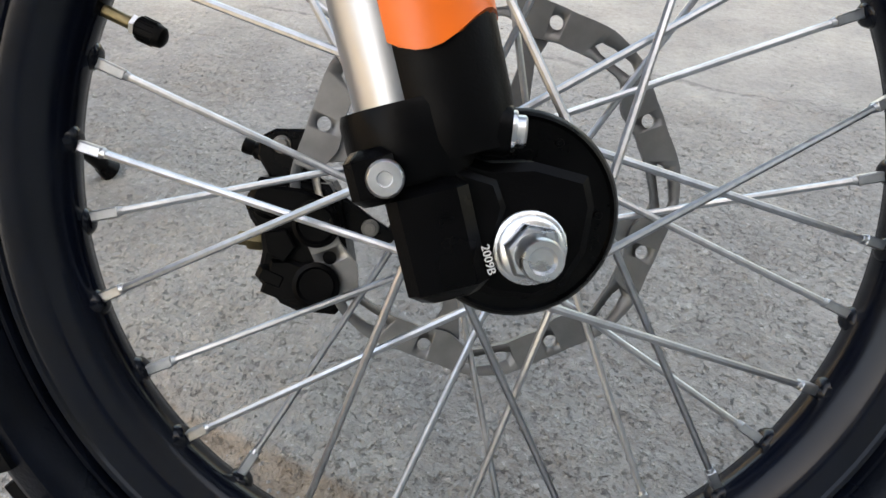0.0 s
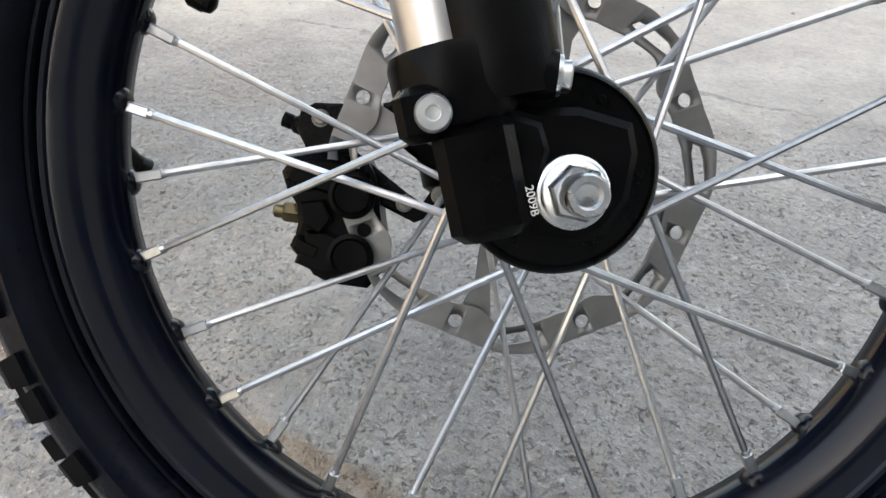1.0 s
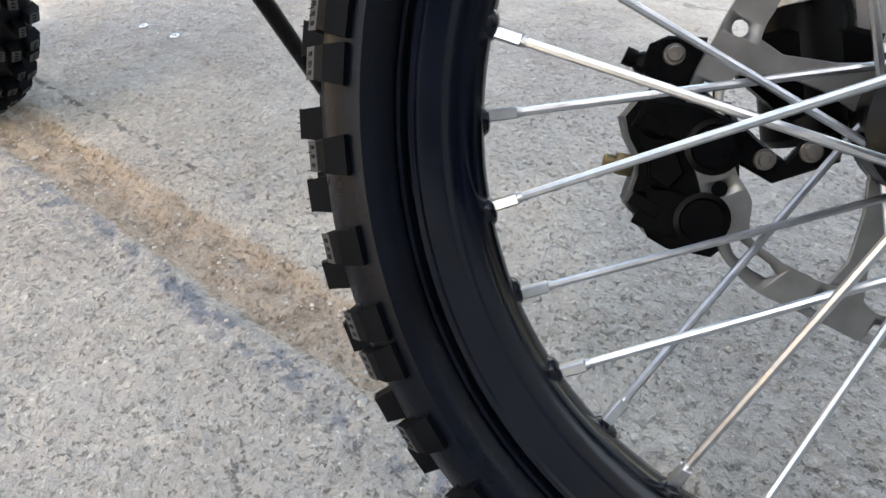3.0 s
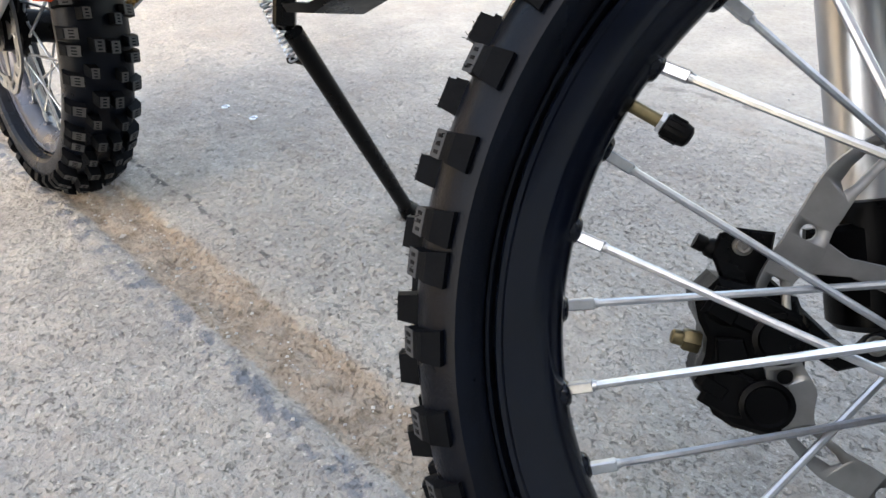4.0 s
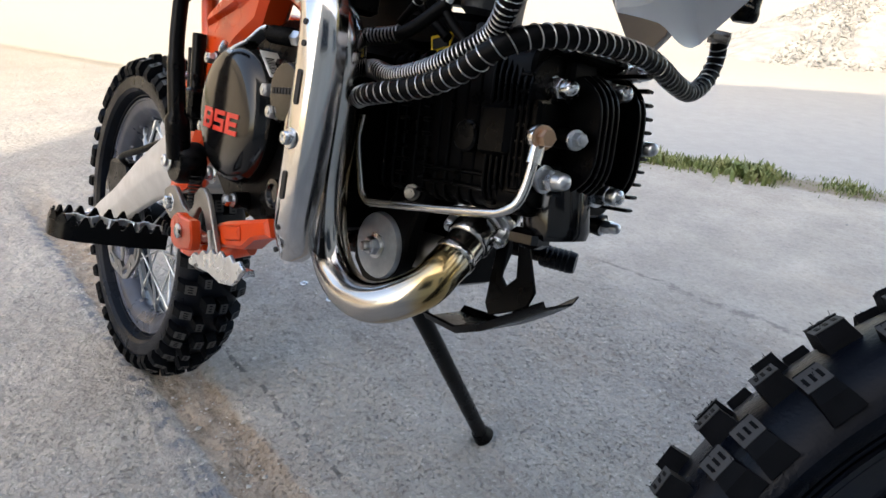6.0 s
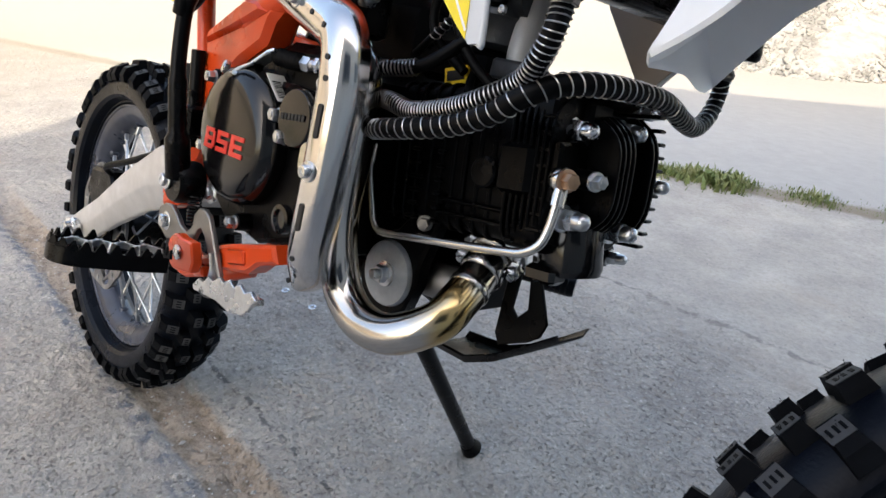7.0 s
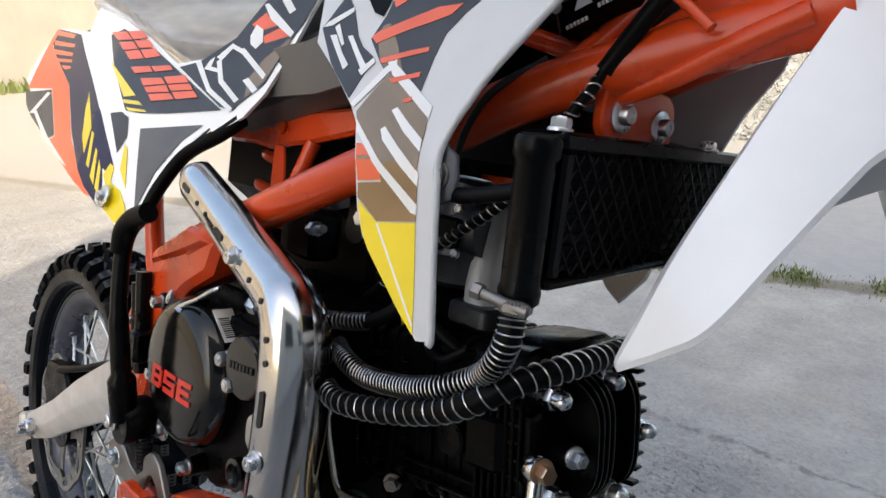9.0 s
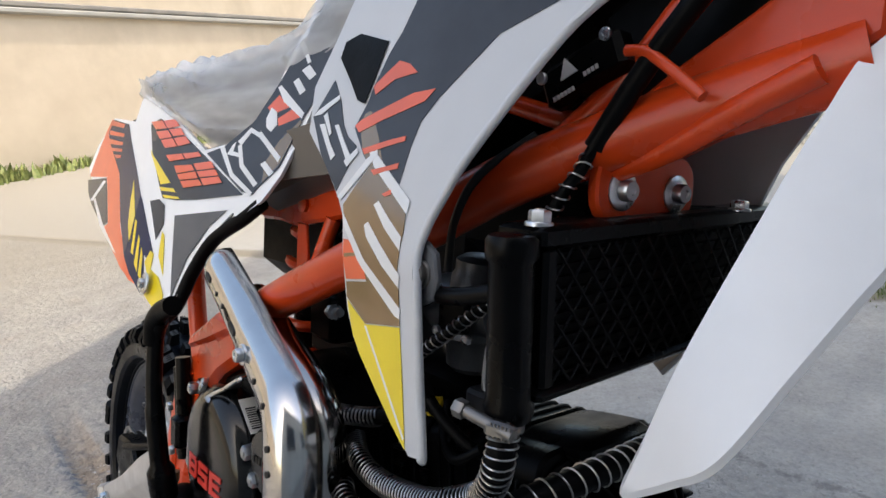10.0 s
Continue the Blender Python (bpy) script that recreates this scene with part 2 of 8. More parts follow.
class Build:
    """Gathers faces for one mesh."""

    def __init__(self):
        self.v, self.f, self.m = [], [], []

    def add(self, verts, faces, m=0):
        o = len(self.v)
        self.v += [tuple(q) for q in verts]
        self.f += [tuple(o + i for i in f) for f in faces]
        self.m += [m] * len(faces)
        return self

    def rings(self, rings, m=0, caps=(True, True), loop=False):
        n = len(rings[0])
        verts = [q for r in rings for q in r]
        faces = []
        k = len(rings)
        for i in range(k if loop else k - 1):
            a, b = i * n, ((i + 1) % k) * n
            faces += [(a + j, a + (j + 1) % n, b + (j + 1) % n, b + j) for j in range(n)]
        if not loop:
            if caps[0]:
                faces.append(tuple(range(n - 1, -1, -1)))
            if caps[1]:
                faces.append(tuple((k - 1) * n + j for j in range(n)))
        return self.add(verts, faces, m)

    def tube(self, path, r, seg=12, m=0, caps=(True, True), flat=1.0, up=(0, 0, 1)):
        path = [Vector(q) for q in path]
        rs = list(r) if isinstance(r, (list, tuple)) else [r] * len(path)
        rings, x = [], None
        for i, c in enumerate(path):
            d = (path[min(i + 1, len(path) - 1)] - path[max(i - 1, 0)]).normalized()
            if x is None:
                _, x, y = frame_of(d, up)
            x = (x - d * x.dot(d)).normalized()
            y = d.cross(x)
            rings.append([c + (x * math.cos(a) + y * math.sin(a) * flat) * rs[i] for a in [2 * math.pi * j / seg for j in range(seg)]])
        return self.rings(rings, m, caps)

    def lathe(self, profile, origin=(0, 0, 0), axis=(0, 1, 0), seg=32, m=0, loop=False, caps=(True, True), phase=0.0):
        """profile: (radius, way along the axis)."""
        a, x, y = frame_of(axis, (0, 0, 1))
        o = Vector(origin)
        rings = [[o + a * h + (x * math.cos(t) + y * math.sin(t)) * max(r, 1e-5) for t in [phase + 2 * math.pi * j / seg for j in range(seg)]]
                 for r, h in profile]
        return self.rings(rings, m, caps, loop)

    def box(self, c, size, rot=None, m=0, bevel=0.0):
        c = Vector(c)
        h = [s / 2 for s in size]
        R = rot or Matrix.Identity(3)
        b = min(bevel, min(h) * 0.9)
        if b <= 0:
            vs = [c + R @ Vector((sx * h[0], sy * h[1], sz * h[2])) for sx in (-1, 1) for sy in (-1, 1) for sz in (-1, 1)]
            return self.add(vs, [(0, 1, 3, 2), (4, 6, 7, 5), (0, 4, 5, 1), (2, 3, 7, 6), (0, 2, 6, 4), (1, 5, 7, 3)], m)
        rings = []
        for z, inset in ((-h[2], b), (-h[2] + b, 0), (h[2] - b, 0), (h[2], b)):
            ax, ay = h[0] - inset, h[1] - inset
            rings.append([c + R @ Vector((x, y, z)) for x, y in ((ax - b, -ay), (ax, -ay + b), (ax, ay - b), (ax - b, ay), (-ax + b, ay), (-ax, ay - b), (-ax, -ay + b), (-ax + b, -ay))])
        return self.rings(rings, m)

    def prism(self, outline, origin, u, v, depth, m=0, bevel=0.0):
        """An outline in (u, v) drawn out along u x v by depth, its far edge chamfered."""
        o, u, v = Vector(origin), Vector(u), Vector(v)
        w = u.cross(v).normalized()
        n = len(outline)
        area = sum(outline[i][0] * outline[(i + 1) % n][1] - outline[(i + 1) % n][0] * outline[i][1] for i in range(n))
        pts = list(outline) if area > 0 else list(outline)[::-1]

        def inset(d):
            out = []
            for i in range(n):
                a, b, c = (Vector(pts[(i + k) % n]) for k in (-1, 0, 1))
                e1, e2 = (b - a).normalized(), (c - b).normalized()
                n1, n2 = Vector((-e1.y, e1.x)), Vector((-e2.y, e2.x))
                s = n1 + n2
                k = s.length_squared
                out.append(b + s * (d * min(2 / max(k, 0.3), 2.0)))
            return out

        def ring(ps, h):
            return [o + u * p[0] + v * p[1] + w * h for p in ps]
        if bevel > 0:
            rs = [ring(inset(bevel), 0), ring(pts, bevel), ring(pts, depth - bevel), ring(inset(bevel), depth)]
        else:
            rs = [ring(pts, 0), ring(pts, depth)]
        return self.rings(rs, m)

    def hexa(self, origin, axis, across, height, m=0, chamfer=0.12):
        r = across / math.sqrt(3)
        return self.lathe([(r * (1 - chamfer * 0.3), 0), (r, height * 0.06), (r, height * 0.84), (r * (1 - chamfer), height)], origin, axis, 6, m)

    def coil(self, path, r, wire, turns, m=0, seg=5, per=14):
        """A helix of wire round a path."""
        path = [Vector(q) for q in path]
        n = int(turns * per)
        L = [0.0]
        for i in range(1, len(path)):
            L.append(L[-1] + (path[i] - path[i - 1]).length)
        frames, x = [], None
        for i in range(len(path)):
            d = (path[min(i + 1, len(path) - 1)] - path[max(i - 1, 0)]).normalized()
            if x is None:
                _, x, _y = frame_of(d)
            x = (x - d * x.dot(d)).normalized()
            frames.append((x.copy(), d.cross(x)))
        pts, j = [], 0
        for k in range(n + 1):
            s = L[-1] * k / n
            while j < len(L) - 2 and L[j + 1] < s:
                j += 1
            t = (s - L[j]) / max(L[j + 1] - L[j], 1e-9)
            c = path[j].lerp(path[j + 1], t)
            xx = frames[j][0].lerp(frames[j + 1][0], t)
            yy = frames[j][1].lerp(frames[j + 1][1], t)
            a = 2 * math.pi * turns * k / n
            pts.append(c + (xx * math.cos(a) + yy * math.sin(a)) * r)
        return self.tube(pts, wire, seg, m)

    def mesh(self, name, mats, smooth=42):
        me = bpy.data.meshes.new(name)
        me.from_pydata(self.v, [], self.f)
        for k in mats:
            me.materials.append(k)
        me.polygons.foreach_set("material_index", self.m)
        bm = bmesh.new()
        bm.from_mesh(me)
        bmesh.ops.recalc_face_normals(bm, faces=bm.faces)
        bm.to_mesh(me)
        bm.free()
        me.polygons.foreach_set("use_smooth", [True] * len(me.polygons))
        me.set_sharp_from_angle(angle=radians(smooth))
        me.update()
        return me


def part(name, b, mats, parent=None, label="", m=None, smooth=42):
    """One mesh object, under a thing or a part."""
    mats = mats if isinstance(mats, (list, tuple)) else [mats]
    me = b if isinstance(b, bpy.types.Mesh) else b.mesh(name, mats, smooth)
    ob = new(name, me)
    if parent:
        ob.parent = parent
    if m is not None:
        ob.matrix_basis = m
    if label:
        tagged(ob, label)
    return ob


def thing(name, label, category, m=None, group="", kind=""):
    ob = new(name)
    ob.empty_display_size = 0.05
    if m is not None:
        ob.matrix_basis = m
    return tagged(ob, label, category, group, kind)


def sheet(outline, yfun, thick=0.0025, lift=0.0, step=0.02, side=-1):
    """A curved panel: an outline in (x, z), laid on y = yfun(x, z), raised by lift and given thickness inwards."""
    bm = bmesh.new()
    f = bm.faces.new([bm.verts.new((x, 0, z)) for x, z in outline])
    f.normal_update()
    bmesh.ops.triangulate(bm, faces=[f], ngon_method="EAR_CLIP")
    xs, zs = [p[0] for p in outline], [p[1] for p in outline]
    for lo, hi, nrm in ((min(xs), max(xs), (1, 0, 0)), (min(zs), max(zs), (0, 0, 1))):
        k = max(1, int((hi - lo) / step))
        for i in range(1, k):
            c = lo + (hi - lo) * i / k
            bmesh.ops.bisect_plane(bm, geom=bm.verts[:] + bm.edges[:] + bm.faces[:], plane_co=Vector(nrm) * c, plane_no=nrm)
    for co, nrm in (((0, 0, 0.65), (0, 0, 1)), ((-0.95, 0, 0), (1, 0, 0))):       # where the panels fold
        bmesh.ops.bisect_plane(bm, geom=bm.verts[:] + bm.edges[:] + bm.faces[:], plane_co=co, plane_no=nrm)
    bm.verts.index_update()
    base = [v.co.copy() for v in bm.verts]
    faces = [[v.index for v in f.verts] for f in bm.faces]
    edges = [[v.index for v in e.verts] for e in bm.edges if len(e.link_faces) == 1]
    bm.free()
    n = len(base)
    out = [(q.x, yfun(q.x, q.z) + side * lift, q.z) for q in base]
    inn = [(q.x, yfun(q.x, q.z) + side * (lift - thick), q.z) for q in base]
    b = Build()
    b.add(out + inn, faces + [[i + n for i in f[::-1]] for f in faces] + [(a, c, c + n, a + n) for a, c in edges])
    return b


def words(text, size, parent, origin, u, v, material, name="lettering", depth=0.0004):
    """Raised lettering with its baseline along u."""
    cu = bpy.data.curves.new("letters", "FONT")
    cu.body, cu.size, cu.extrude = text, size, depth
    tmp = new("letters", cu)
    bpy.context.view_layer.update()
    me = bpy.data.meshes.new_from_object(tmp.evaluated_get(bpy.context.evaluated_depsgraph_get()))
    bpy.data.objects.remove(tmp)
    me.materials.clear()
    me.materials.append(material)
    u, v = unit(u), unit(v)
    w = u.cross(v)
    M = Matrix(((u.x, v.x, w.x, origin[0]), (u.y, v.y, w.y, origin[1]), (u.z, v.z, w.z, origin[2]), (0, 0, 0, 1)))
    ob = new(name, me)
    ob.parent = parent
    ob.matrix_basis = M
    return ob


def bolt(parent, at, axis, across=0.010, height=0.006, washer=0.0, mats=None, name="bolt", socket=False, label=""):
    """A hexagon or socket bolt with its washer, standing out along axis."""
    b = Build()
    a = unit(axis)
    h0 = 0.0
    if washer:
        b.lathe([(washer, 0), (washer, 0.0012), (washer * 0.94, 0.0017), (across * 0.4, 0.0018)], at, a, 24)
        h0 = 0.0016
    p = Vector(at) + a * h0
    if socket:
        r = across / 2
        b.lathe([(r * 0.98, 0), (r, height * 0.15), (r, height * 0.8), (r * 0.86, height), (r * 0.42, height * 1.02), (r * 0.36, height * 0.84), (0.0001, height * 0.82)], p, a, 20)
    else:
        b.hexa(p, a, across, height)
        b.lathe([(across * 0.28, height * 0.95), (across * 0.28, height * 1.12), (0.0001, height * 1.15)], p, a, 12)
    return part(name, b, mats or M_ZINC, parent, label)


def acorn(parent, at, axis, across=0.012, name="dome_nut"):
    b = Build()
    a = unit(axis)
    b.lathe([(across * 0.70, -0.002), (across * 0.70, 0), (across * 0.5, 0.0005)], at, a, 20)
    b.hexa(at, a, across, across * 0.75)
    r = across * 0.44
    b.lathe([(r, across * 0.7), (r, across * 1.15), (r * 0.85, across * 1.38), (r * 0.45, across * 1.52), (0.0001, across * 1.56)], at, a, 16)
    return part(name, b, M_ZINC, parent)

# ---- the place ----
def ground_material():
    m = bpy.data.materials.new("worn_concrete")
    m.use_nodes = True
    nt = m.node_tree
    N, Lk = nt.nodes, nt.links
    b = N["Principled BSDF"]
    geo_ = N.new("ShaderNodeNewGeometry")
    sep = N.new("ShaderNodeSeparateXYZ")
    Lk.new(geo_.outputs["Position"], sep.inputs[0])

    def noise_(s, detail=5.0, r=0.6):
        n = N.new("ShaderNodeTexNoise")
        n.inputs["Scale"].default_value, n.inputs["Detail"].default_value, n.inputs["Roughness"].default_value = s, detail, r
        Lk.new(geo_.outputs["Position"], n.inputs["Vector"])
        return n.outputs["Fac"]

    def ramp_(fac, stops):
        r = N.new("ShaderNodeValToRGB")
        e = r.color_ramp.elements
        while len(e) < len(stops):
            e.new(0.5)
        for k, (p, c) in enumerate(stops):
            e[k].position, e[k].color = p, (*c, 1)
        Lk.new(fac, r.inputs["Fac"])
        return r.outputs["Color"]

    def mix_(fac, a, c, mode="MIX"):
        x = N.new("ShaderNodeMix")
        x.data_type, x.blend_type = "RGBA", mode
        for s, val in (("Factor", fac), ("A", a), ("B", c)):
            if isinstance(val, (int, float)):
                x.inputs[s].default_value = val
            elif isinstance(val, tuple):
                x.inputs[s].default_value = (*val, 1)
            else:
                Lk.new(val, x.inputs[s])
        return x.outputs["Result"]

    def math_(op, a, c=0.0, d=0.0):
        x = N.new("ShaderNodeMath")
        x.operation = op
        for k, val in enumerate((a, c, d)):
            if isinstance(val, (int, float)):
                x.inputs[k].default_value = val
            else:
                Lk.new(val, x.inputs[k])
        return x.outputs[0]

    def step_(v, lo, hi):
        x = N.new("ShaderNodeMapRange")
        x.interpolation_type = "SMOOTHSTEP"
        x.inputs["From Min"].default_value, x.inputs["From Max"].default_value = lo, hi
        Lk.new(v, x.inputs["Value"])
        return x.outputs["Result"]

    coarse = noise_(38.0, 5.0, 0.62)
    base = ramp_(noise_(7.0, 6.0), [(0.3, (0.300, 0.286, 0.268)), (0.5, (0.345, 0.331, 0.311)), (0.72, (0.40, 0.385, 0.362))])
    grit = ramp_(noise_(95.0, 4.0, 0.7), [(0.32, (0.60, 0.60, 0.62)), (0.47, (0.98, 0.98, 0.98)), (0.68, (1.26, 1.25, 1.23))])
    col = mix_(0.34, base, grit, "MULTIPLY")
    blot = ramp_(noise_(2.2, 7.0, 0.7), [(0.34, (0.86, 0.86, 0.88)), (0.52, (1.0, 1.0, 1.0)), (0.68, (1.10, 1.09, 1.06))])
    col = mix_(1.0, col, blot, "MULTIPLY")
    # smooth trowelled concrete away from the bike, pitted and gritty beside it
    yn = math_("ADD", sep.outputs["Y"], math_("MULTIPLY", math_("SUBTRACT", noise_(4.0, 5.0, 0.6), 0.5), 0.9))
    rough_zone = math_("SUBTRACT", 1.0, math_("MULTIPLY", step_(yn, 0.60, 1.05), 0.66))
    pitn = noise_(165.0, 5.0, 0.72)
    col = mix_(rough_zone, mix_(1.0, col, (1.13, 1.11, 1.055), "MULTIPLY"), mix_(1.0, col, (0.90, 0.89, 0.875), "MULTIPLY"))
    zone = step_(noise_(11.0, 4.0, 0.6), 0.36, 0.60)
    pit = math_("MULTIPLY", math_("MULTIPLY", step_(pitn, 0.44, 0.35), rough_zone), math_("MULTIPLY_ADD", zone, 0.65, 0.35))
    # pits get their hollow's shading as a darker colour too
    col = mix_(math_("MULTIPLY", pit, 0.42), col, (0.145, 0.138, 0.134))
    col = mix_(math_("MULTIPLY", math_("MULTIPLY", step_(noise_(190.0, 3.0, 0.6), 0.62, 0.72), rough_zone), 0.6), col, (0.52, 0.505, 0.48))
    vor = N.new("ShaderNodeTexVoronoi")
    vor.inputs["Scale"].default_value = 105.0
    warp = N.new("ShaderNodeTexNoise")
    warp.inputs["Scale"].default_value, warp.inputs["Detail"].default_value = 60.0, 3.0
    Lk.new(geo_.outputs["Position"], warp.inputs["Vector"])
    wv = N.new("ShaderNodeVectorMath")
    wv.operation = "MULTIPLY_ADD"
    wv.inputs[1].default_value = (0.012, 0.012, 0.012)
    Lk.new(warp.outputs["Color"], wv.inputs[0])
    Lk.new(geo_.outputs["Position"], wv.inputs[2])
    Lk.new(wv.outputs[0], vor.inputs["Vector"])
    peb = N.new("ShaderNodeSeparateColor")
    Lk.new(vor.outputs["Color"], peb.inputs[0])
    col = mix_(math_("MULTIPLY", rough_zone, 0.24), col, ramp_(peb.outputs[1], [(0.0, (0.74, 0.74, 0.76)), (0.5, (1.0, 1.0, 1.0)), (1.0, (1.22, 1.21, 1.19))]), "MULTIPLY")
    light = math_("MULTIPLY", math_("GREATER_THAN", peb.outputs[0], 0.88), step_(vor.outputs["Distance"], 0.42, 0.25))
    dark = math_("MULTIPLY", math_("LESS_THAN", peb.outputs[0], 0.16), step_(vor.outputs["Distance"], 0.45, 0.3))
    col = mix_(math_("MULTIPLY", math_("MULTIPLY", light, rough_zone), 0.30), col, (0.52, 0.50, 0.47))
    col = mix_(math_("MULTIPLY", math_("MULTIPLY", dark, rough_zone), 0.16), col, (0.085, 0.085, 0.095))
    warm = step_(noise_(3.1, 5.0, 0.65), 0.52, 0.74)
    col = mix_(math_("MULTIPLY", warm, 0.28), col, (0.35, 0.275, 0.21))
    # the sandy joint along the bike
    y = math_("ADD", sep.outputs["Y"], math_("MULTIPLY", math_("SUBTRACT", noise_(14.0, 7.0, 0.72), 0.5), 0.034))
    off = math_("ABSOLUTE", math_("SUBTRACT", math_("SUBTRACT", y, 0.0155), math_("MULTIPLY", math_("ADD", sep.outputs["X"], 0.9), 0.012)))
    near = step_(sep.outputs["X"], -2.3, -1.7)
    strip = math_("MULTIPLY", step_(off, 0.040, 0.031), near)
    # the darkest sand tones stand in for shading in its dents
    sand = ramp_(noise_(34.0, 7.0, 0.72), [(0.34, (0.150, 0.118, 0.090)), (0.47, (0.275, 0.223, 0.175)), (0.70, (0.375, 0.318, 0.262))])
    col = mix_(math_("MULTIPLY", strip, math_("MULTIPLY_ADD", step_(noise_(60.0, 5.0, 0.7), 0.30, 0.46), 0.45, 0.5)), col, sand)
    # broken slab edge with dark bluish stones
    edge = math_("MULTIPLY", step_(math_("ABSOLUTE", math_("SUBTRACT", y, -0.036)), 0.024, 0.004), near)
    col = mix_(math_("MULTIPLY", edge, step_(noise_(42.0, 4.0, 0.6), 0.46, 0.60)), col, (0.150, 0.158, 0.180))
    # a dark crack beside the joint
    crack = math_("MULTIPLY", step_(math_("ABSOLUTE", math_("SUBTRACT", y, 0.100)), 0.006, 0.002), math_("MULTIPLY", step_(sep.outputs["X"], -1.35, -1.2), step_(sep.outputs["X"], -0.6, -0.7)))
    col = mix_(math_("MULTIPLY", crack, math_("MULTIPLY", step_(noise_(55.0, 3.0), 0.42, 0.55), 0.7)), col, (0.06, 0.06, 0.065))
    # a long crack across the smooth part
    cy = math_("ADD", math_("MULTIPLY", sep.outputs["X"], 0.05), math_("MULTIPLY", math_("SUBTRACT", noise_(7.0, 6.0, 0.7), 0.5), 0.10))
    gap = step_(math_("ABSOLUTE", math_("SUBTRACT", math_("SUBTRACT", sep.outputs["Y"], cy), 0.934)), 0.010, 0.002)
    gap = math_("MULTIPLY", gap, math_("MULTIPLY", step_(sep.outputs["X"], -1.0, -0.85), step_(noise_(40.0, 4.0), 0.36, 0.56)))
    col = mix_(math_("MULTIPLY", gap, 0.55), col, (0.12, 0.115, 0.11))
    # smoother road beyond the grass line, paler dusty ground far off
    road = step_(math_("SUBTRACT", math_("SUBTRACT", sep.outputs["Y"], math_("MULTIPLY", sep.outputs["X"], 0.30)), 2.06), 0.0, 0.06)
    roadcol = ramp_(noise_(18.0, 6.0), [(0.3, (0.305, 0.302, 0.292)), (0.7, (0.345, 0.342, 0.330))])
    col = mix_(math_("MULTIPLY", road, 0.85), col, roadcol)
    # bare soil under the weeds
    soil = math_("ADD", math_("SUBTRACT", sep.outputs["Y"], math_("MULTIPLY", sep.outputs["X"], 0.30)), math_("MULTIPLY", math_("SUBTRACT", noise_(9.0, 6.0, 0.7), 0.5), 0.10))
    soil = step_(math_("ABSOLUTE", math_("SUBTRACT", soil, 2.075)), 0.075, 0.035)
    col = mix_(math_("MULTIPLY", soil, 0.8), col, (0.175, 0.145, 0.100))
    dist = math_("SQRT", math_("ADD", math_("POWER", sep.outputs["X"], 2.0), math_("POWER", sep.outputs["Y"], 2.0)))
    col = mix_(math_("MULTIPLY", step_(dist, 2.6, 5.0), 0.75), col, (0.265, 0.238, 0.197))
    Lk.new(col, b.inputs["Base Color"])
    b.inputs["Roughness"].default_value = 0.93
    b.inputs["Specular IOR Level"].default_value = 0.25
    bp = N.new("ShaderNodeBump")
    bp.inputs["Strength"].default_value, bp.inputs["Distance"].default_value = 1.0, 0.0075
    h = math_("ADD", math_("ADD", math_("MULTIPLY", noise_(95.0, 4.0, 0.7), 0.45), math_("MULTIPLY", coarse, 2.1)), math_("MULTIPLY", pit, -0.60))
    h = math_("MULTIPLY", h, rough_zone)
    h = math_("MULTIPLY_ADD", math_("SUBTRACT", 1.0, road), h, math_("MULTIPLY", math_("MULTIPLY", road, h), 0.35))
    Lk.new(h, bp.inputs["Height"])
    Lk.new(bp.outputs["Normal"], b.inputs["Normal"])
    return m


def height_at(x, y):
    """Uneven ground: pits, a sandy rut along the bike, cracks; level far off."""
    p = Vector((x, y, 0))
    near = max(0.0, 1 - max(abs(x + 0.7) / 1.7, abs(y - 0.5) / 1.6))
    f = min(1.0, near * 4)
    z = 0.0034 * noise.noise(p * 9) + (0.0036 * noise.noise(p * 31) + 0.0021 * noise.noise(p * 85)) * (0.35 if y > 0.85 else 1 - 0.65 * max(0.0, (y - 0.35) / 0.5))
    yy = y - 0.0155 - 0.012 * (x + 0.9) + 0.014 * noise.noise(Vector((x * 7, 3.1, 0)))
    rut = math.exp(-(yy / 0.036) ** 6)
    z += rut * (-0.010 + 0.0085 * noise.noise(p * 38) + 0.0045 * noise.noise(p * 100))
    c1 = 0.82 + 0.05 * noise.noise(Vector((x * 6, 0.3, 0))) - 0.05 * (x + 0.6)
    z -= 0.004 * math.exp(-((y - c1) / 0.006) ** 2) * (1 if -1.1 < x < 0.2 else 0)
    return z * f - 0.002


def build_ground():
    xs = [-900, -300, -100, -40, -18, -9, -5.5, -3.6] + [-2.4 + 0.0085 * i for i in range(365)] + [1.2, 2.2, 4, 8, 16, 40, 100, 300, 900]
    ys = [-900, -300, -100, -40, -18, -9, -5, -3, -1.8] + [-1.1 + 0.0085 * i for i in range(378)] + [2.6, 3.4, 5, 9, 18, 40, 100, 300, 900]
    nx, ny = len(xs), len(ys)
    v = [(x, y, height_at(x, y)) for x in xs for y in ys]
    f = [(i * ny + j, (i + 1) * ny + j, (i + 1) * ny + j + 1, i * ny + j + 1) for i in range(nx - 1) for j in range(ny - 1)]
    me = bpy.data.meshes.new("ground")
    me.from_pydata(v, [], f)
    me.polygons.foreach_set("use_smooth", [True] * len(me.polygons))
    me.materials.append(ground_material())
    return tagged(new("ground", me), "grey worn concrete yard with a sandy joint", "ground", kind="structure")


build_ground()

# ---- the dirt bike: its own frame leans over on the side stand ----
BIKE = pose(0, 0, 0, -14.0, 0, 0)
bike = thing("dirt_bike", "orange and white pit bike parked on its side stand, leaning", "motorcycle", BIKE)
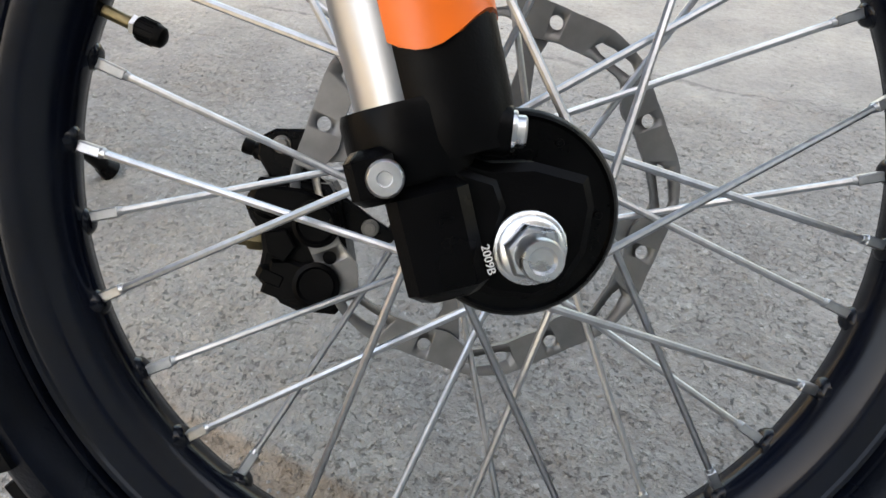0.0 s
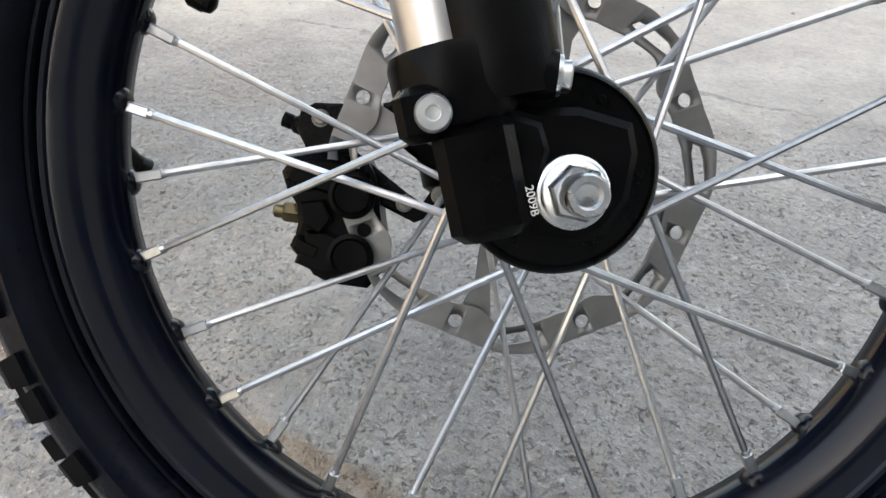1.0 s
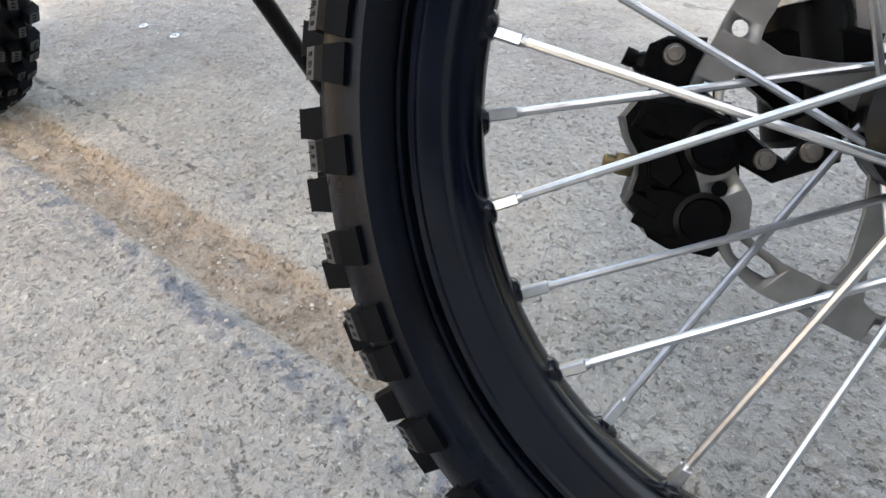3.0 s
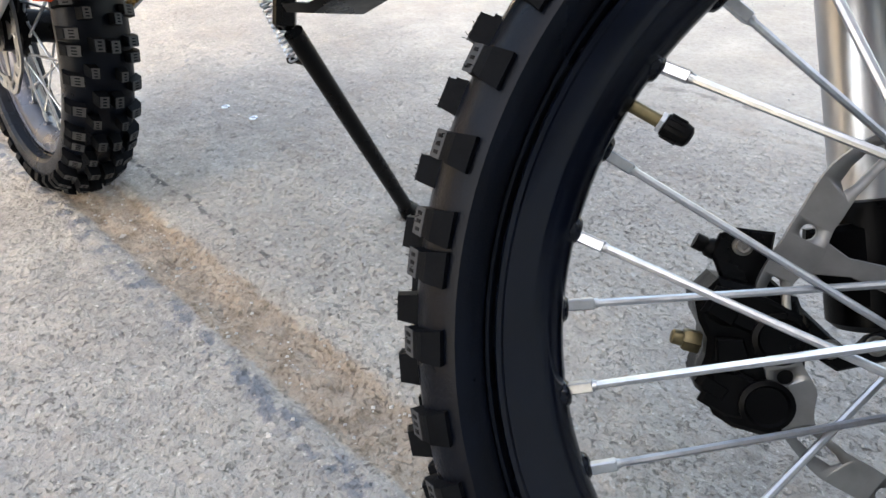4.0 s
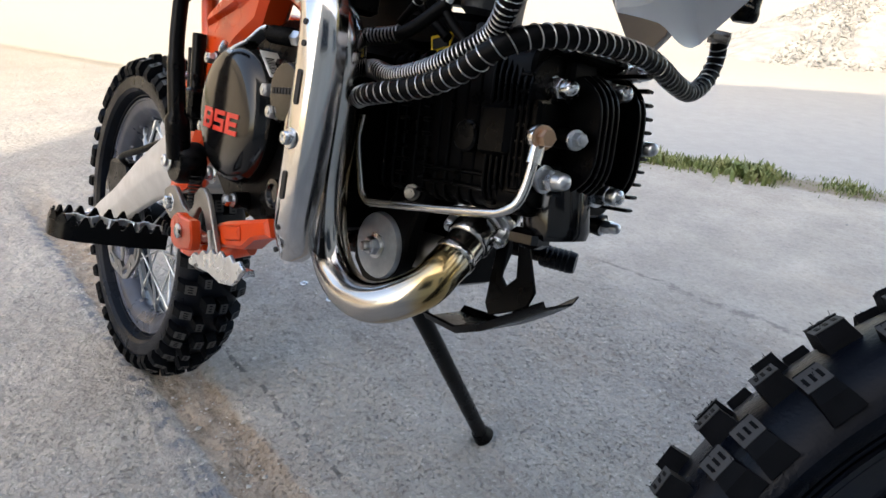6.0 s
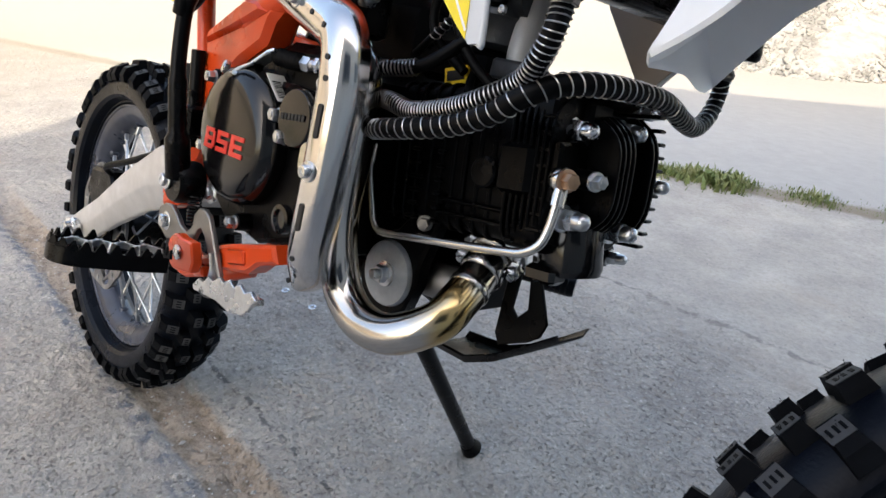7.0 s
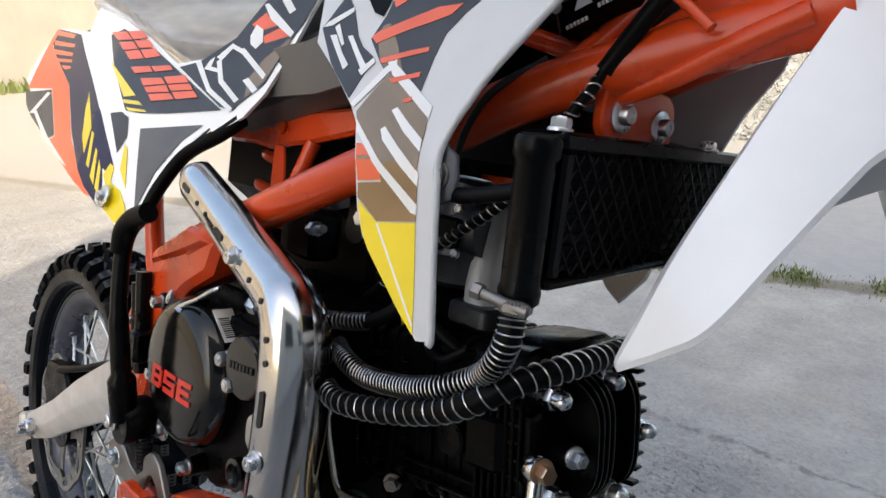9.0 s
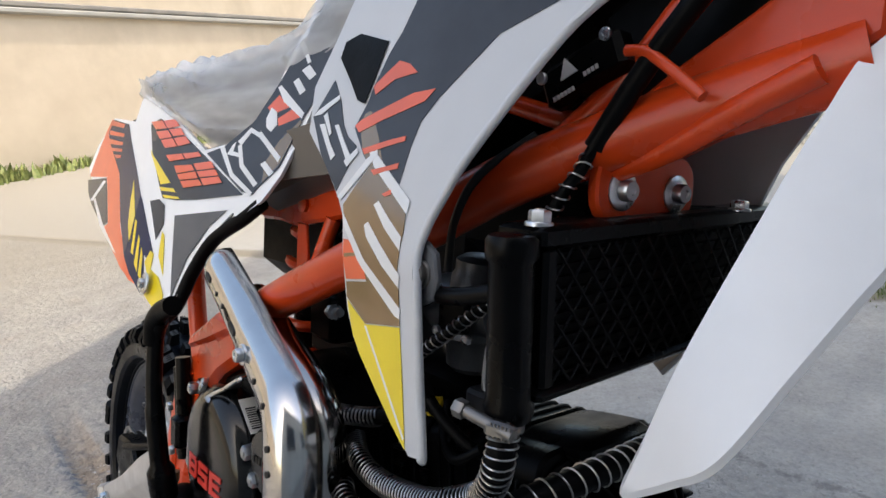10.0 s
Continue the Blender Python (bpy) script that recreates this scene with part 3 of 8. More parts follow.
# the steered front end: origin at the front axle's middle, y along the axle to the left
FRONT = Matrix(((0.90072, -0.43171, -0.04825, -0.0512), (0.42506, 0.85301, 0.30282, 0.0339), (-0.08958, -0.29326, 0.95183, 0.2911), (0, 0, 0, 1)))
REAR = pose(-1.15, -0.005, 0.235)


def wheel(name, label, place, r_rim, half, r_tyre, tyre_half, spokes, phase, knob_periods, knob_phase, rim_mat, lacing, gauge=0.0019, middle=0.0, knob=1.0, rise=0.0):
    """A spoked wheel: rim with tyre, hub and laced spokes under it. Its axle is the local y.
    lacing: for the near and the far side the hub radius, its way from the middle, what is added to it by the spoke's turn, and the lacing angle."""
    b = Build()
    rb = r_rim                      # nipple seat
    lip = rb + 0.0275
    prof = [(lip - 0.0012, -half), (lip, -half + 0.0012), (lip, -half + 0.004), (lip - 0.010, -half + 0.005), (lip - 0.014, -half + 0.007),
            (rb + 0.006, -0.010), (rb + 0.002, -0.004), (rb + 0.002, 0.004), (rb + 0.006, 0.010), (lip - 0.014, half - 0.007), (lip - 0.010, half - 0.005),
            (lip, half - 0.004), (lip, half - 0.0012), (lip - 0.0012, half), (lip - 0.0032, half - 0.0004), (lip - 0.0042, half - 0.0018), (lip - 0.013, half - 0.0026), (lip - 0.0175, half - 0.005),
            (rb + 0.004, half * 0.52), (rb - 0.001, half * 0.30), (rb - 0.002, 0), (rb - 0.001, -half * 0.30), (rb + 0.004, -half * 0.52),
            (lip - 0.0175, -half + 0.005), (lip - 0.013, -half + 0.0026), (lip - 0.0042, -half + 0.0018), (lip - 0.0032, -half + 0.0004)]
    b.lathe(prof, (0, 0, 0), (0, 1, 0), 160, loop=True)
    for i in range(spokes):         # raised seats round the nipples
        a = radians(phase - 360.0 / spokes * i)
        d = Vector((-math.cos(a), 0, math.sin(a)))
        side = -1 if i % 2 == 0 else 1
        o = d * (rb - 0.0005) + Vector((0, middle + side * 0.0035, 0))
        b.lathe([(0.0074, 0.002), (0.0066, -0.0012), (0.0050, -0.0030), (0.003, -0.0036)], o, d, 14)
    w = part(name, b, rim_mat, bike, label, place)
    # tyre
    t = Build()
    rs = r_tyre - 0.012 - rise
    c = tyre_half
    h0 = half + 0.0008
    sec = [(lip - 0.006, h0 - 0.010), (lip + 0.0006, h0 - 0.006), (lip + 0.0012, h0 - 0.0022), (lip + 0.0020, h0 + 0.0006), (lip + 0.0034, h0 + 0.0010), (lip + 0.0042, h0), (lip + 0.007, c * 0.86), (lip + 0.0115, c * 0.96), (rs - 0.025, c),
           (rs - 0.015, c * 0.94), (rs - 0.006, c * 0.72), (rs - 0.001, c * 0.38)]
    prof = [(r, -y) for r, y in sec] + [(rs, 0)] + [(r, y) for r, y in sec[::-1]] + [(lip - 0.008, 0)]
    t.lathe(prof, (0, 0, 0), (0, 1, 0), 160, loop=True)
    for yb in (-1, 1):              # moulded rib on the sidewall
        t.lathe([(lip + 0.0110, yb * c * 0.915), (lip + 0.0118, yb * (c * 0.925 + 0.0007)), (lip + 0.0126, yb * c * 0.935)], (0, 0, 0), (0, 1, 0), 128, caps=(False, False))

    def block(a, rows, tang, marks, mark_at):
        """A knob: its section (radius, way out from the middle), drawn along the tread; narrower at the top."""
        d = Vector((-math.cos(a), 0, math.sin(a)))
        tg = Vector((math.sin(a), 0, math.cos(a)))
        rings = []
        for sx in (-1, 1):
            rings.append([d * r + Vector((0, y, 0)) + tg * sx * tang / 2 * k for r, y, k in rows])
        n = len(rows)
        t.add(rings[0] + rings[1], [tuple(range(n - 1, -1, -1)), tuple(range(n, 2 * n))] + [(i, (i + 1) % n, n + (i + 1) % n, n + i) for i in range(n)], 2)
        p, q = (d * rows[i][0] + Vector((0, rows[i][1], 0)) for i in mark_at)
        mv = (q - p).normalized()
        nn = mv.cross(tg).normalized()
        if nn.dot(d) < 0:
            nn = -nn
        mid, L = (p + q) / 2, (q - p).length
        if marks:                   # paler worn face with sunk slots
            R = Matrix((tg, mv, nn)).transposed()
            t.box(mid, (tang * 0.84, L * 0.84, 0.0005), R, m=1)
            for j in (-1, 0, 1):
                t.box(mid + tg * j * tang * 0.24 + nn * 0.0002, (tang * 0.11, L * 0.36, 0.0006), R, m=2)
        for j in range(3):          # moulding whiskers
            p0 = mid + tg * random.uniform(-0.4, 0.4) * tang + mv * L * random.uniform(-0.4, 0.4)
            t.tube([p0, p0 + nn * random.uniform(0.001, 0.0026) + tg * random.uniform(-0.001, 0.001)], 0.00018, 3, m=2)

    period = 2 * math.pi / knob_periods
    for i in range(knob_periods):
        for off in (0.0, 0.146, 0.43, 0.73):
            a = radians(knob_phase) - period * (i + off)
            for s in (-1, 1):       # shoulder knobs, their flanks running down the sidewall
                a2 = a if s < 0 else a + period * 0.07
                rows = [(rs - 0.010, s * c * 0.58, 1.0), (rs + 0.0018 + rise, s * c * 0.64, 0.76), (rs - 0.0058 + rise, s * (c * 0.91 + rise * 0.6), 0.76), (rs - 0.0100, s * (c * 1.01 + rise * 0.6), 0.90), (rs - 0.0190, s * c * 1.040, 1.06), (rs - 0.0205, s * c * 0.90, 1.06)]
                block(a2, rows, 0.0148 * knob, True, (1, 2))
        for k in range(4):
            a = radians(knob_phase - 1.5) - period * (i + k / 4)
            if k % 2 == 0:          # middle knobs
                for s in (-1, 1):
                    block(a + s * 0.004, [(rs - 0.006, s * 0.0015, 1.0), (rs + 0.0098 + rise, s * 0.003, 0.78), (rs + 0.0085 + rise, s * c * 0.36, 0.78), (rs - 0.007, s * c * 0.42, 1.0)], 0.0172 * knob, True, (1, 2))
            else:
                for s in (-1, 1):
                    block(a + s * 0.012, [(rs - 0.008, s * c * 0.24, 1.0), (rs + 0.0092 + rise, s * c * 0.28, 0.78), (rs + 0.0066 + rise, s * c * 0.52, 0.78), (rs - 0.008, s * c * 0.58, 1.0)], 0.0150 * knob, True, (1, 2))
    part("tyre", t, [M_RUBBER, M_RUBBER_MARK, M_KNOB], w, "black knobbly off-road tyre with moulding whiskers", smooth=32)
    # spokes with their nipples
    for i in range(spokes):
        side = -1 if i % 2 == 0 else 1
        turn = 1 if ((i + 1) // 2) % 2 == 1 else -1
        hub_r, out, more, lace = lacing[0 if side < 0 else 1]
        a0 = radians(phase - 360.0 / spokes * i)
        a = a0 - radians(0.54) * turn
        h = a0 - radians(lace) * turn
        d, e = Vector((-math.cos(a), 0, math.sin(a))), Vector((-math.cos(h), 0, math.sin(h)))
        p = d * (rb - 0.001) + Vector((0, middle + side * 0.0033, 0))
        q = e * hub_r + Vector((0, middle + side * (out + more * turn), 0))
        v = (q - p).normalized()
        s = Build()
        s.tube([p + v * 0.010, q], gauge, 8)
        s.tube([q, q + Vector((0, -side * 0.006, 0))], gauge, 8)
        s.tube([p - v * 0.001, p + v * 0.0022], 0.0033, 10)
        _, x1, y1 = frame_of(v, (0, 1, 0))
        R = Matrix((x1, y1, v)).transposed()
        s.box(p + v * 0.0085, (0.0052, 0.0052, 0.0135), R, bevel=0.0006)
        s.tube([p + v * 0.0145, p + v * 0.017], [0.0026, 0.0022], 10)
        part("spoke", s, M_STEEL, w)
    return w


front_wheel = wheel("front_wheel", "black spoked front wheel turned to the left", FRONT, 0.201, 0.0235, 0.2800, 0.0385, 32, 18.5, 13, 21.4, M_RIM, ((0.035, 0.0496, -0.0073, 61.5), (0.031, 0.0297, -0.0024, 50.9)), middle=0.0018, knob=1.02)
hub = Build()
hub.lathe([(0.013, -0.060), (0.0400, -0.060), (0.0416, -0.058), (0.0418, -0.056), (0.0405, -0.055), (0.0390, -0.0545), (0.0390, -0.0400), (0.0300, -0.0370), (0.0285, -0.030), (0.0275, 0.0), (0.029, 0.020), (0.0365, 0.025), (0.0365, 0.036), (0.034, 0.040), (0.034, 0.048), (0.012, 0.050)], (0, 0, -0.0015), (0, 1, 0), 56)
part("hub", hub, M_BLACK, front_wheel, "black alloy hub with a round cap")
b = Build()
b.lathe([(0.0375, -0.0598), (0.0388, -0.0616), (0.0402, -0.0600)], (0, 0, -0.0015), (0, 1, 0), 48, caps=(False, False))
part("cap_rib", b, M_BLACK, front_wheel)
for k in range(6):
    a = radians(60 * k + 12)
    bolt(front_wheel, (0.0325 * math.cos(a), -0.060, 0.0325 * math.sin(a) - 0.0015), (0, -1, 0), 0.0036, 0.0016, name="hub_bolt", socket=True, mats=M_BLACK)


def drilled_disc(name, parent, y, r_out, r_in, lobes, phase, label):
    """A wave brake disc as one mesh, its holes and long slots cut through; curved arms to the hub."""
    n = lobes * 24
    ro, ri = [], []
    for j in range(n):
        a = 2 * math.pi * j / n - radians(phase)
        w = math.cos(a * lobes)
        ro.append(r_out - 0.0022 - 0.0026 * max(-0.75, min(0.8, w)))
        ri.append(r_in - 0.0035 * max(-0.9, min(0.7, w * 1.4)) + 0.0014 * math.sin(a * lobes * 2))
    b = Build()
    b.rings([[(-rr[j] * math.cos(2 * math.pi * j / n), yy, rr[j] * math.sin(2 * math.pi * j / n)) for j in range(n)]
             for rr, yy in ((ro, y - 0.0017), (ro, y + 0.0017), (ri, y + 0.0017), (ri, y - 0.0017))], loop=True)
    ob = part(name, b, M_DISC, parent, label, smooth=30)
    cut = Build()
    rm = (r_out + r_in) / 2 - 0.0025
    for k in range(lobes):
        for turn, kind in ((0, "hole"), (180 / lobes, "slot")):
            a = radians(phase + 360 * k / lobes + turn)
            d = Vector((-math.cos(a), 0, math.sin(a)))
            t = Vector((math.sin(a), 0, math.cos(a)))
            if kind == "hole":
                cut.lathe([(0.0040, -0.01), (0.0040, 0.01)], d * rm + Vector((0, y, 0)), (0, 1, 0), 16)
            else:
                pts = [(-0.0135, -0.0012), (-0.0115, 0.0030), (-0.004, 0.0038), (0.008, 0.0036), (0.0135, 0.0012), (0.0115, -0.0028), (0.003, -0.0036), (-0.008, -0.0034)]
                cut.prism([(rm + 0.0030 + v + 0.16 * u - 0.5 * u * u / rm, u) for u, v in pts], Vector((0, y - 0.01, 0)), d, t, 0.02)
    cob = new("disc_cut", cut.mesh("disc_cut", [M_DISC]))
    cob.parent = parent
    md = ob.modifiers.new("cut", "BOOLEAN")
    md.operation, md.object, md.solver = "DIFFERENCE", cob, "EXACT"
    bpy.context.view_layer.update()
    me = bpy.data.meshes.new_from_object(ob.evaluated_get(bpy.context.evaluated_depsgraph_get()))
    ob.modifiers.clear()
    ob.data = me
    bpy.data.objects.remove(cob)
    for k in range(4):
        a = radians(phase + 90 * k + 6)
        d = Vector((-math.cos(a), 0, math.sin(a)))
        t = Vector((math.sin(a), 0, math.cos(a)))
        out = [(0.026, -0.015), (0.046, -0.008), (0.066, -0.005), (r_in + 0.003, -0.012), (r_in + 0.003, 0.011), (0.072, 0.004), (0.050, 0.006), (0.026, 0.013)]
        arm = Build()
        arm.prism([(p[0], p[1] - (p[0] - 0.026) * 0.30) for p in out], (0, y + 0.0012, 0), d, t, 0.0024, bevel=0.0004)
        part("disc_arm", arm, M_DISC, ob)
    return ob


drilled_disc("brake_disc", front_wheel, 0.042, 0.1085, 0.0880, 8, 10.0, "drilled steel wave brake disc")

# valve stem with its cap
b = Build()
va = radians(13.4)
d = Vector((-math.cos(va), 0, math.sin(va)))
b.tube([d * 0.199, d * 0.179], 0.0030, 12)
b.lathe([(0.0032, 0), (0.0033, 0.008)], d * 0.186, -d, 12)
part("valve", b, M_BOLT, front_wheel, "brass tube valve")
b = Build()
b.hexa(d * 0.1855, -d, 0.0085, 0.0025)
part("valve_nut", b, M_ZINC, front_wheel)
b = Build()
b.lathe([(0.0048, 0), (0.0054, 0.0008), (0.0054, 0.009), (0.0048, 0.0118), (0.003, 0.013), (0.0001, 0.0133)], d * 0.183, -d, 18)
cap_ = part("valve_cap", b, M_BLACK_SATIN, front_wheel, "black ribbed valve cap")
_, x1, y1 = frame_of(d)
for k in range(12):
    a = 2 * math.pi * k / 12
    o = x1 * math.cos(a) * 0.0054 + y1 * math.sin(a) * 0.0054
    b = Build()
    b.tube([d * 0.182 + o, d * 0.1745 + o], 0.0005, 5)
    part("cap_rib", b, M_BLACK_SATIN, cap_)

rear_wheel = wheel("rear_wheel", "dusty spoked rear wheel", REAR, 0.150, 0.024, 0.244, 0.042, 32, 9.0, 11, 14.0, M_RIM_BLUE, ((0.036, 0.030, 0.0, 64.0), (0.036, 0.030, 0.0, 64.0)), gauge=0.0018, rise=0.006)
hub = Build()
hub.lathe([(0.012, -0.055), (0.034, -0.055), (0.034, -0.042), (0.042, -0.036), (0.042, -0.026), (0.024, -0.022), (0.022, 0.0), (0.024, 0.022), (0.042, 0.026), (0.042, 0.036), (0.034, 0.05), (0.012, 0.06)],
          (0, 0, 0), (0, 1, 0), 40)
part("hub", hub, M_BLACK, rear_wheel)
drilled_disc("brake_disc", rear_wheel, -0.052, 0.092, 0.070, 8, 0.0, "drilled steel wave brake disc")

# ---- front end: fork legs, caliper, fender ----
STEER = unit((-math.sin(radians(25)), 0, math.cos(radians(25))))       # fork direction in the front frame
ACROSS = unit((math.cos(radians(25)), 0, math.sin(radians(25))))


def along(base, s, y, out=0.0):
    return Vector((base[0], y, base[1])) + STEER * s + ACROSS * out


# right leg
b = Build()
b.tube([along((-0.038, 0.0), 0.012, -0.083), along((-0.038, 0.0), 0.30, -0.083)], 0.0165, 32)
fork_r = part("fork_leg", b, M_SILVER, bike, "chrome fork leg with a black axle clamp", FRONT)
c = Build()
# split clamp round the tube
c.lathe([(0.0205, -0.006), (0.0222, -0.003), (0.0225, 0.018), (0.0215, 0.021), (0.0170, 0.021)], along((-0.038, 0.0), 0.012, -0.083), STEER, 32)
c.box(along((-0.038, 0.0), -0.013, -0.090, 0.0015), (0.0275, 0.034, 0.040), Matrix((ACROSS, Vector((0, 1, 0)), STEER)).transposed(), bevel=0.004)
c.box(along((-0.038, 0.0), 0.012, -0.103, -0.014), (0.016, 0.012, 0.018), Matrix((ACROSS, Vector((0, 1, 0)), STEER)).transposed(), bevel=0.003)
# axle lug, flat-faced with a squared upper corner
lug = [(-0.034, -0.014), (-0.024, -0.024), (-0.008, -0.028), (0.006, -0.0265), (0.016, -0.019), (0.0205, -0.006), (0.0195, 0.010), (0.015, 0.0195), (-0.004, 0.0205), (-0.018, 0.017), (-0.034, 0.018)]
c.prism(lug, (0, -0.066, 0), (1, 0, 0), (0, 0, 1), 0.030, bevel=0.003)
c.prism([(-0.038, -0.010), (-0.022, -0.014), (-0.012, -0.016), (-0.011, 0.004), (-0.016, 0.012), (-0.036, 0.014)], (0, -0.092, 0), (1, 0, 0), (0, 0, 1), 0.008, bevel=0.002)
part("axle_clamp", c, M_CAST, fork_r, "black cast axle clamp")
# plastic guard in front of the tube
g = Build()
prof = []
for k in range(15):
    t = math.pi * (0.02 + 0.96 * k / 14)
    prof.append((0.0205 * math.cos(t), -0.022 * math.sin(t) ** 0.7))
rings = []
for s, w in ((0.020, 0.90), (0.026, 0.98), (0.034, 1.0), (0.058, 1.0), (0.078, 1.0)):
    ring = [along((-0.0192, 0.0), s, -0.083 + p[1] * w, p[0] * w) for p in prof]
    ring += [along((-0.0192, 0.0), s, -0.083 + p[1] * w * 0.88, p[0] * w * 0.9) for p in prof[::-1]]
    rings.append(ring)
g.rings(rings)
part("fork_guard_base", g, M_BLACK_SATIN, fork_r, "black plastic fork guard")
g = Build()
rings = []
for j, s in enumerate((0.0585, 0.064, 0.10, 0.20, 0.30)):
    ring = []
    for k, p in enumerate(prof):
        wave = 0.0045 * math.sin(k / 14 * 2.4 * math.pi + 0.4) if j == 0 else 0.0
        ring.append(along((-0.0192, 0.0), s + wave, -0.0838 + p[1] * 1.03, p[0] * 1.02))
    ring += [along((-0.0192, 0.0), s, -0.083 + p[1] * 0.9, p[0] * 0.92) for p in prof[::-1]]
    rings.append(ring)
g.rings(rings)
part("fork_guard", g, M_ORANGE_PL, fork_r, "orange plastic fork guard")
# pinch bolts
bolt(fork_r, (-0.0515, -0.1085, 0.006), (0, -1, 0), 0.0122, 0.005, socket=True, name="pinch_bolt")
bb = Build()
bb.lathe([(0.0088, 0.0), (0.0090, 0.003), (0.0090, 0.009), (0.0080, 0.011)], (-0.025, -0.092, 0.0275), unit((0.95, -0.1, 0.12)), 20)
part("clamp_boss", bb, M_CAST, fork_r)
bolt(fork_r, (-0.0142, -0.0932, 0.0287), unit((0.95, -0.1, 0.12)), 0.0110, 0.0035, washer=0.0070, socket=True, name="guard_bolt")
# axle nut
AXN = (0, -0.0965, -0.0080)
n = Build()
n.lathe([(0.0128, 0), (0.0128, 0.0016), (0.0121, 0.0022), (0.009, 0.0026)], AXN, (0, -1, 0), 32)
n.lathe([(0.0112, 0.0022), (0.0112, 0.0036), (0.0096, 0.005)], AXN, (0, -1, 0), 32)
n.hexa((0, -0.1005, -0.0080), (0, -1, 0), 0.0170, 0.0080)
n.lathe([(0.0070, 0.008), (0.0070, 0.0190), (0.0062, 0.0204), (0.0044, 0.0204), (0.0036, 0.0185), (0.0001, 0.0181)], (0, -0.1005, -0.0080), (0, -1, 0), 24)
part("axle_nut", n, M_ZINC, fork_r, "zinc-plated axle nut and bolt end")
words("2009B", 0.0040, fork_r, (-0.0172, -0.1040, -0.0096), (0.45, 0, -0.89), (0.89, 0, 0.45), M_TITLE)

# left leg
b = Build()
b.tube([along((-0.036, 0.0), 0.0, 0.092), along((-0.036, 0.0), 0.66, 0.092)], 0.0185, 48)
fork_l = part("fork_leg", b, M_SILVER, bike, "chrome fork leg beside the brake disc", FRONT)
g = Build()
rings = []
for s_, w_ in ((0.035, 0.9), (0.045, 1.0), (0.30, 1.0), (0.455, 1.0), (0.470, 0.94)):
    arc = [radians(18 + 144 * k / 14) for k in range(15)]
    ring = [along((-0.0080, 0.0), s_, 0.092 + 0.0225 * w_ * math.cos(t), 0.0225 * w_ * math.sin(t)) for t in arc]
    ring += [along((-0.0080, 0.0), s_, 0.092 + 0.0203 * w_ * math.cos(t), 0.0203 * w_ * math.sin(t)) for t in arc[::-1]]
    rings.append(ring)
g.rings(rings)
part("fork_guard", g, M_GUARD, fork_l, "silver-grey plastic fork guard")
c = Build()
c.box((-0.018, 0.088, 0.004), (0.058, 0.030, 0.050), bevel=0.006)
c.lathe([(0.0200, -0.034), (0.0240, -0.030), (0.0240, 0.032), (0.0225, 0.036), (0.018, 0.037)], along((-0.038, 0.0), 0.012, 0.092), STEER, 32)
c.prism([(-0.086, 0.018), (-0.050, 0.036), (-0.022, 0.036), (-0.020, -0.010), (-0.050, -0.014), (-0.080, 0.000)], (0, 0.082, 0), (1, 0, 0), (0, 0, 1), 0.012, bevel=0.003)
part("axle_clamp", c, M_CAST, fork_l)

# caliper on its bracket
c = Build()
body = [(-0.1306, -0.0334), (-0.1241, -0.0186), (-0.0862, -0.0152), (-0.0780, -0.0256), (-0.0655, -0.0629), (-0.0640, -0.0775), (-0.0700, -0.0880), (-0.0914, -0.0899), (-0.1020, -0.0871), (-0.1164, -0.0711), (-0.1161, -0.0589), (-0.1184, -0.0498), (-0.1256, -0.0425)]
c.prism(body, (0, 0.084, 0), (1, 0, 0), (0, 0, 1), 0.042, bevel=0.003)
for lo, hi in ((-0.0400, -0.0200), (-0.0845, -0.0600)):         # the two raised cylinder blocks and the waist between them
    x0 = -0.127 if lo > -0.05 else -0.113
    c.prism([(x0, lo + 0.003), (x0 + 0.003, hi - 0.002), (-0.100, hi), (-0.082, hi - 0.003), (-0.078, lo + 0.004), (-0.098, lo)], (0, 0.044, 0), (1, 0, 0), (0, 0, 1), 0.0055, bevel=0.0018)
c.lathe([(0.0125, 0), (0.0132, 0.002), (0.0132, 0.004), (0.0108, 0.005), (0.0095, 0.0035), (0.0001, 0.003)], (-0.0885, 0.040, -0.037), (0, -1, 0), 28)
c.lathe([(0.0125, 0), (0.0132, 0.002), (0.0132, 0.004), (0.0108, 0.005), (0.0095, 0.0035), (0.0001, 0.003)], (-0.0825, 0.040, -0.071), (0, -1, 0), 28)
for z in (-0.034, -0.072):
    c.box((-0.117 if z > -0.05 else -0.108, 0.058, z), (0.018, 0.040, 0.012), Matrix.Rotation(radians(14), 3, "Y"), bevel=0.003)
c.prism([(-0.116, -0.047), (-0.104, -0.043), (-0.097, -0.052), (-0.102, -0.062), (-0.112, -0.058)], (0, 0.041, 0), (1, 0, 0), (0, 0, 1), 0.005, bevel=0.001)
caliper = part("brake_caliper", c, M_CAST, bike, "black two-piston brake caliper", FRONT)
c = Build()
c.prism([(-0.130, -0.008), (-0.129, 0.003), (-0.122, 0.0085), (-0.104, 0.012), (-0.100, -0.010), (-0.060, -0.030), (-0.050, -0.034), (-0.046, -0.024), (-0.030, -0.012), (-0.026, -0.028), (-0.052, -0.046), (-0.075, -0.040), (-0.105, -0.022), (-0.120, -0.020)],
        (0, 0.060, 0), (1, 0, 0), (0, 0, 1), 0.006, bevel=0.0015)
part("caliper_bracket", c, M_BLACK, caliper)
